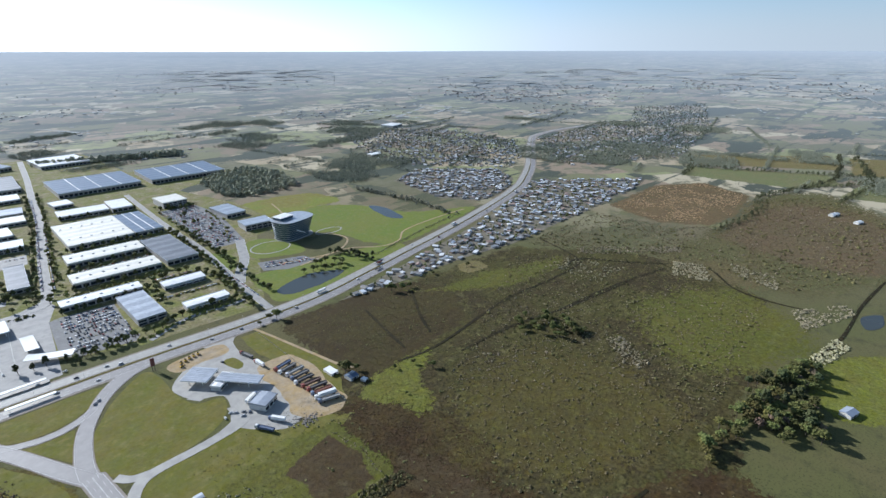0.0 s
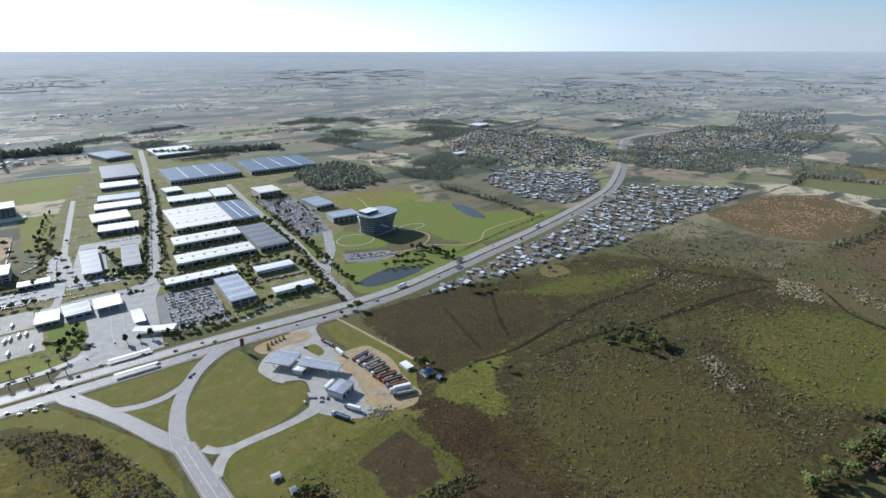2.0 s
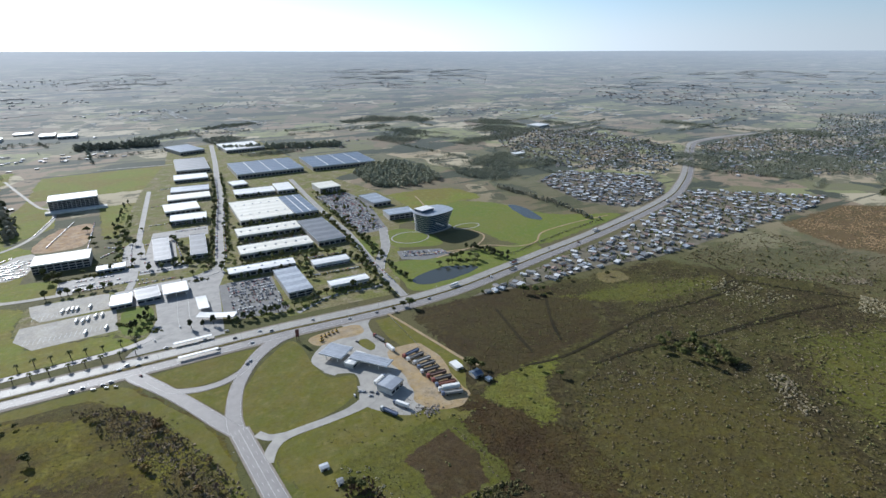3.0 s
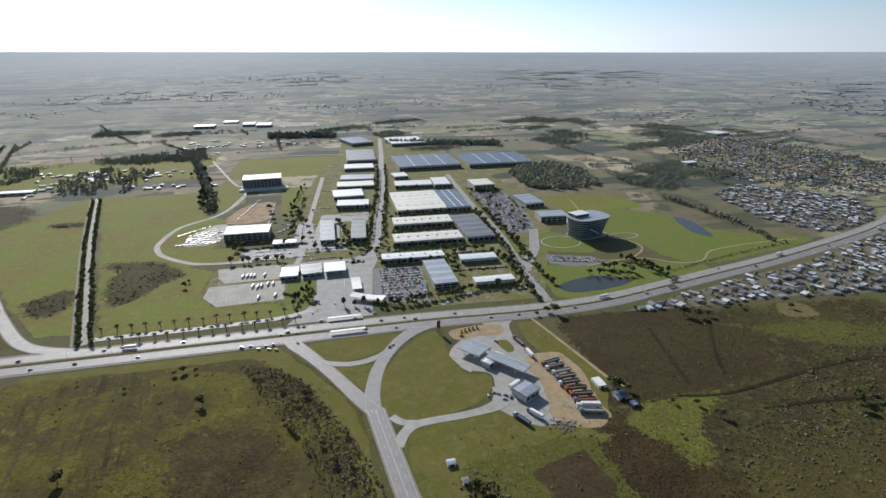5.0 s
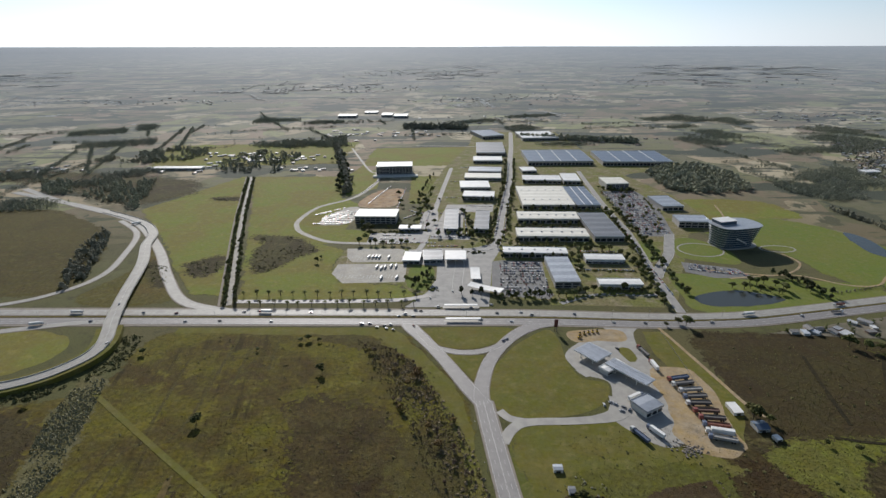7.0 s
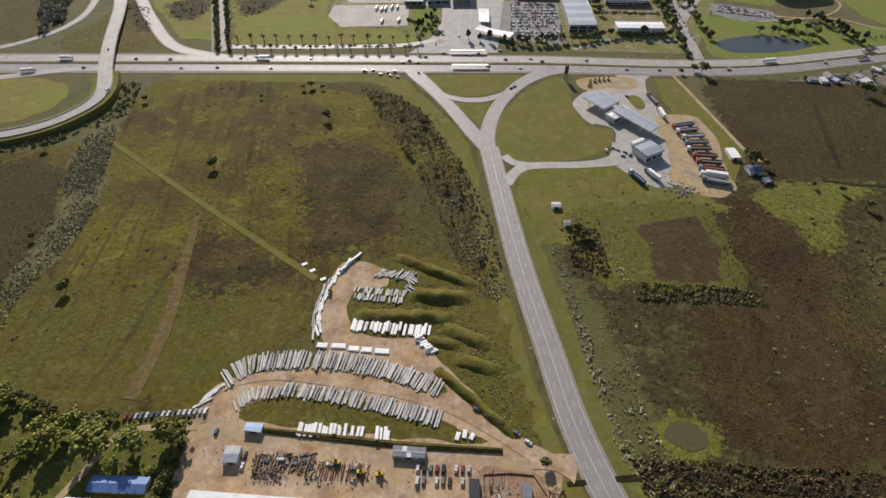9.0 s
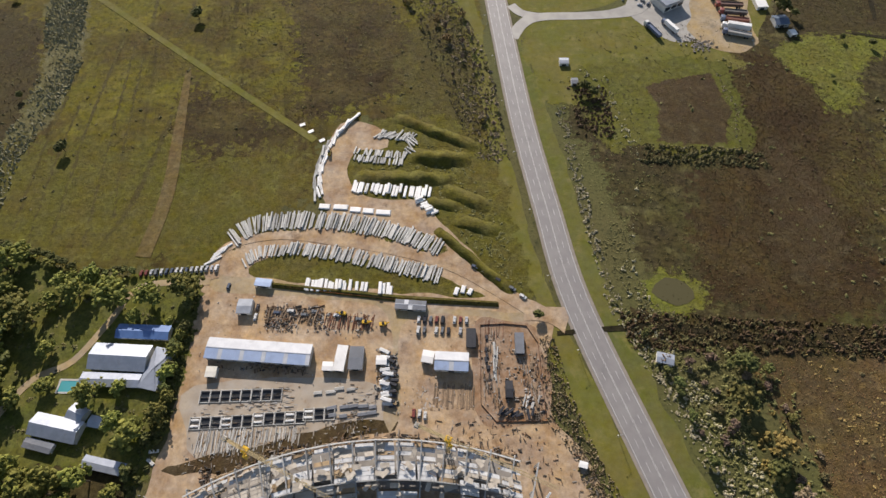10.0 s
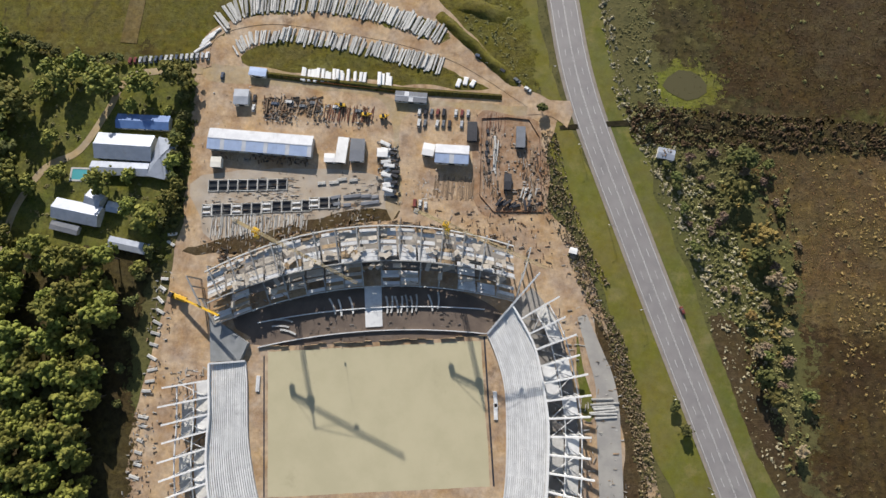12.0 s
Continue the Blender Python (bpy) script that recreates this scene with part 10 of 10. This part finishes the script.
# ---- the settlement along the highway ----
def house_parts(L, W, h, kind):
    wall = Build().box(-L / 2, -W / 2, 0, L / 2, W / 2, h).mesh("wall", M_HOUSE_WALL1)
    x, y, o = L / 2 + .35, W / 2 + .35, .12
    if kind == 0:
        roof = Build().prism([(-x, -y), (x, -y), (x, y), (-x, y)], h, h + .25).mesh("roof", M_HOUSE_ROOF1)
    elif kind == 1:
        roof = Build().poly([(-x, -y, h), (x, -y, h), (x, y, h + 1.0), (-x, y, h + 1.0)]).poly([(-x, y, h + 1.15), (x, y, h + 1.15), (x, -y, h + .15), (-x, -y, h + .15)])
        roof = roof.poly([(-x, -y, h), (-x, -y, h + .15), (x, -y, h + .15), (x, -y, h)]).poly([(-x, y, h), (x, y, h), (x, y, h + 1), (-x, y, h + 1)]).mesh("roof", M_HOUSE_ROOF1)
    else:
        roof = Build().poly([(-x, -y, h), (x, -y, h), (x, 0, h + 1.4), (-x, 0, h + 1.4)]).poly([(x, y, h), (-x, y, h), (-x, 0, h + 1.4), (x, 0, h + 1.4)]).poly([(-x, -y, h), (-x, 0, h + 1.4), (-x, y, h)]).poly([(x, -y, h), (x, y, h), (x, 0, h + 1.4)]).mesh("roof", M_HOUSE_ROOF1)
    return [("wall", wall, None), ("roof", roof, None)]


HOUSES = [house_parts(*q) for q in ((9, 6, 2.7, 0), (11, 7, 2.8, 1), (8, 6, 2.6, 1), (10, 7, 2.8, 2), (7, 5.5, 2.5, 0), (12, 6, 2.8, 0))]


def lots(poly, dx, dy, turn, jit, seed, keep=.85):
    r = np.random.default_rng(seed)
    poly = np.asarray(poly, float)
    c = poly.mean(0)
    q = radians(turn)
    n = 90
    g = np.array([(i * dx, j * dy) for i in range(-n, n) for j in range(-n, n)], float) + r.normal(0, jit, (4 * n * n, 2))
    p = np.c_[g[:, 0] * math.cos(q) - g[:, 1] * math.sin(q), g[:, 0] * math.sin(q) + g[:, 1] * math.cos(q)] + c
    p = p[inside(poly, p)]
    return p[r.random(len(p)) < keep]


STRIP = [(350, 545), (400, 556), (470, 574), (571, 596), (741, 634), (900, 684), (1060, 752), (1110, 742), (1296, 565), (1160, 540), (1013, 530), (860, 524), (685, 516), (579, 532), (442, 534)]
patch("settlement_ground", STRIP, .2, surf("settled_earth", (0.20, 0.175, 0.135), (0.14, 0.13, 0.09), 0.06, .95, 0, .3, 1.0, dirt=(0.08, 0.085, 0.04), spec=.1), "trodden earth between small houses", smooth=False, rough=2)
hr = np.random.default_rng(41)
P = lots(STRIP, 12.0, 11.0, 14, 4.2, 3, .58)
P = P[np.argsort(P[:, 0])]
for i, (x, y) in enumerate(P[:240]):
    a = 14 + (0 if x < 650 else 10) + hr.normal(0, 14) + (90 if hr.random() < .4 else 0)
    inst("house", HOUSES[hr.integers(6)], pose(x, y, .1, 0, 0, a) @ Matrix.Scale(hr.uniform(.85, 1.15), 4), "small makeshift house with a tin or slab roof", "house", "roadside settlement")


def town(name, pts, label, seed, turn=14, big=1.0):
    """Small houses, too many to count, joined by walls and by roofs."""
    r = np.random.default_rng(seed)
    w, f = Build(), Build()
    for x, y in pts:
        L, W, h = r.uniform(7, 12) * big, r.uniform(5.5, 8) * big, r.uniform(2.5, 3.3)
        q = radians(turn + r.normal(0, 8) + (90 if r.random() < .4 else 0))
        z = float(gz(x, y))
        co, si = math.cos(q), math.sin(q)
        g = lambda u, v: (x + u * co - v * si, y + u * si + v * co)
        w.prism([g(-L / 2, -W / 2), g(L / 2, -W / 2), g(L / 2, W / 2), g(-L / 2, W / 2)], z, z + h)
        L, W = L + .6, W + .6
        if r.random() < .5:
            f.prism([g(-L / 2, -W / 2), g(L / 2, -W / 2), g(L / 2, W / 2), g(-L / 2, W / 2)], z + h, z + h + .3)
        else:
            f.prism([g(-L / 2, -W / 2), g(L / 2, -W / 2), g(L / 2, W / 2), g(-L / 2, W / 2)], z + h, z + h + 1.4, [g(-L / 2, -.1), g(L / 2, -.1), g(L / 2, .1), g(-L / 2, .1)])
    e = tagged(new(name), label, "houses", "", "stuff")
    for nm, b, m in (("walls", w, M_HOUSE_WALL), ("roofs", f, M_HOUSE_ROOF)):
        V, F = np.array(b.v), [q for q in b.f]
        me = bpy.data.meshes.new(nm)
        me.from_pydata(b.v, [], F)
        me.materials.append(m)
        tagged(part(nm, me, None, e), "", "", "", "stuff")


town("settlement_rest", P[240:], "rows of small houses along the highway", 5, 22)
S2 = [(842, 1008), (971, 1063), (1121, 907), (1060, 810), (1000, 772), (900, 738), (850, 740), (809, 813)]
patch("settlement_ground", S2, .2, bpy.data.materials["settled_earth"], "trodden earth between small houses", smooth=False, rough=3)
town("housing_estate", lots(S2, 13, 11, 28, 3.5, 6, .72), "dense estate of small houses", 6, 28)
TL = [(1000, 1330), (1249, 1838), (1564, 1506), (1534, 1170), (1290, 950), (1160, 900), (960, 1150)]
TR = [(1610, 1120), (1900, 1150), (2300, 1110), (2600, 1240), (2850, 990), (2300, 760), (1618, 616), (1300, 790), (1330, 880)]
town("town_houses", lots(TL, 19, 17, 24, 4, 7, .55), "houses of a leafy town", 7, 24)
town("town_houses", lots(TR, 20, 18, 10, 4, 8, .5), "houses of a leafy town across the highway", 8, 10)
M_TOWNTREE = foliage("town_leaves", (0.034, 0.048, 0.030), (0.066, 0.084, 0.052))
grove("town_trees", list(lots(TL, 15, 14, 10, 5, 9, .75)), 9, M_TOWNTREE, "dark garden trees among town houses", 71, 2, True)
grove("town_trees", list(lots(TR, 15, 14, 40, 5, 11, .8)), 9, M_TOWNTREE, "dark garden trees among town houses", 72, 2, True)
grove("town_trees", list(lots(STRIP, 12, 11, 10, 5, 12, .5)), 6, M_TREE, "garden trees in the roadside settlement", 73, 3)
grove("town_trees", list(lots(S2, 13, 12, 10, 5, 10, .6)), 7, M_TOWNTREE, "garden trees in the housing estate", 74, 2, True)
rr = np.random.default_rng(91)
for (x, y), s, n in (((-640, 1540), 90, 26), ((-470, 1510), 70, 24), ((-700, 1390), 60, 12), ((-350, 1370), 40, 12), ((-280, 1960), 120, 40), ((-1060, 1380), 60, 12), ((1500, 2250), 200, 50), ((600, 1800), 120, 14), ((150, 2350), 160, 30), ((2350, 1500), 200, 50)):
    town("far_village", np.c_[rr.normal(x, s, n), rr.normal(y, s * .45, n)], "far scatter of pale houses", int(x) % 97 + 100, 10, 1.3)
for x, y, s, n in ((300, 3300, 300, 60), (-900, 4200, 500, 60), (3000, 2600, 700, 160), (4200, 1700, 600, 150), (1600, 4600, 600, 30), (3200, 4300, 600, 30), (-1800, 3300, 300, 40), (5200, 700, 700, 90), (-600, 6500, 900, 60), (2500, 7500, 900, 60)):
    q = [farther(u, v) for u, v in np.c_[rr.normal(x, s, n), rr.normal(y, s * .45, n)]]
    town("far_village", [k[:2] for k in q], "far scatter of pale houses", int(x) % 97 + 100, 10, 1.5 * q[0][2])
for c, h, lab in (([(-500, 2500), (-420, 2500), (-420, 2440), (-500, 2440)], 10, "distant white warehouse among fields"), ([(-400, 2620), (-340, 2620), (-340, 2560), (-400, 2560)], 10, "distant white warehouse among fields"), ([(-310, 2540), (-260, 2540), (-260, 2460), (-310, 2460)], 10, "distant white warehouse among fields"),
                  ([(-250, 2500), (-190, 2500), (-190, 2420), (-250, 2420)], 10, "distant white warehouse among fields"), ([(985, 1310), (1024, 1312), (1022, 1288), (985, 1286)], 8, "lone white warehouse at the edge of town"), ([(-770, 1400), (-640, 1400), (-640, 1376), (-770, 1376)], 6, "long pale farm building near the avenue"),
                  ([(1420, 1780), (1490, 1800), (1500, 1740), (1430, 1720)], 8, "pale warehouse in the town")):
    hall(c, h, M_WHITE, lab, M_WALLP, name="warehouse", panes=4)
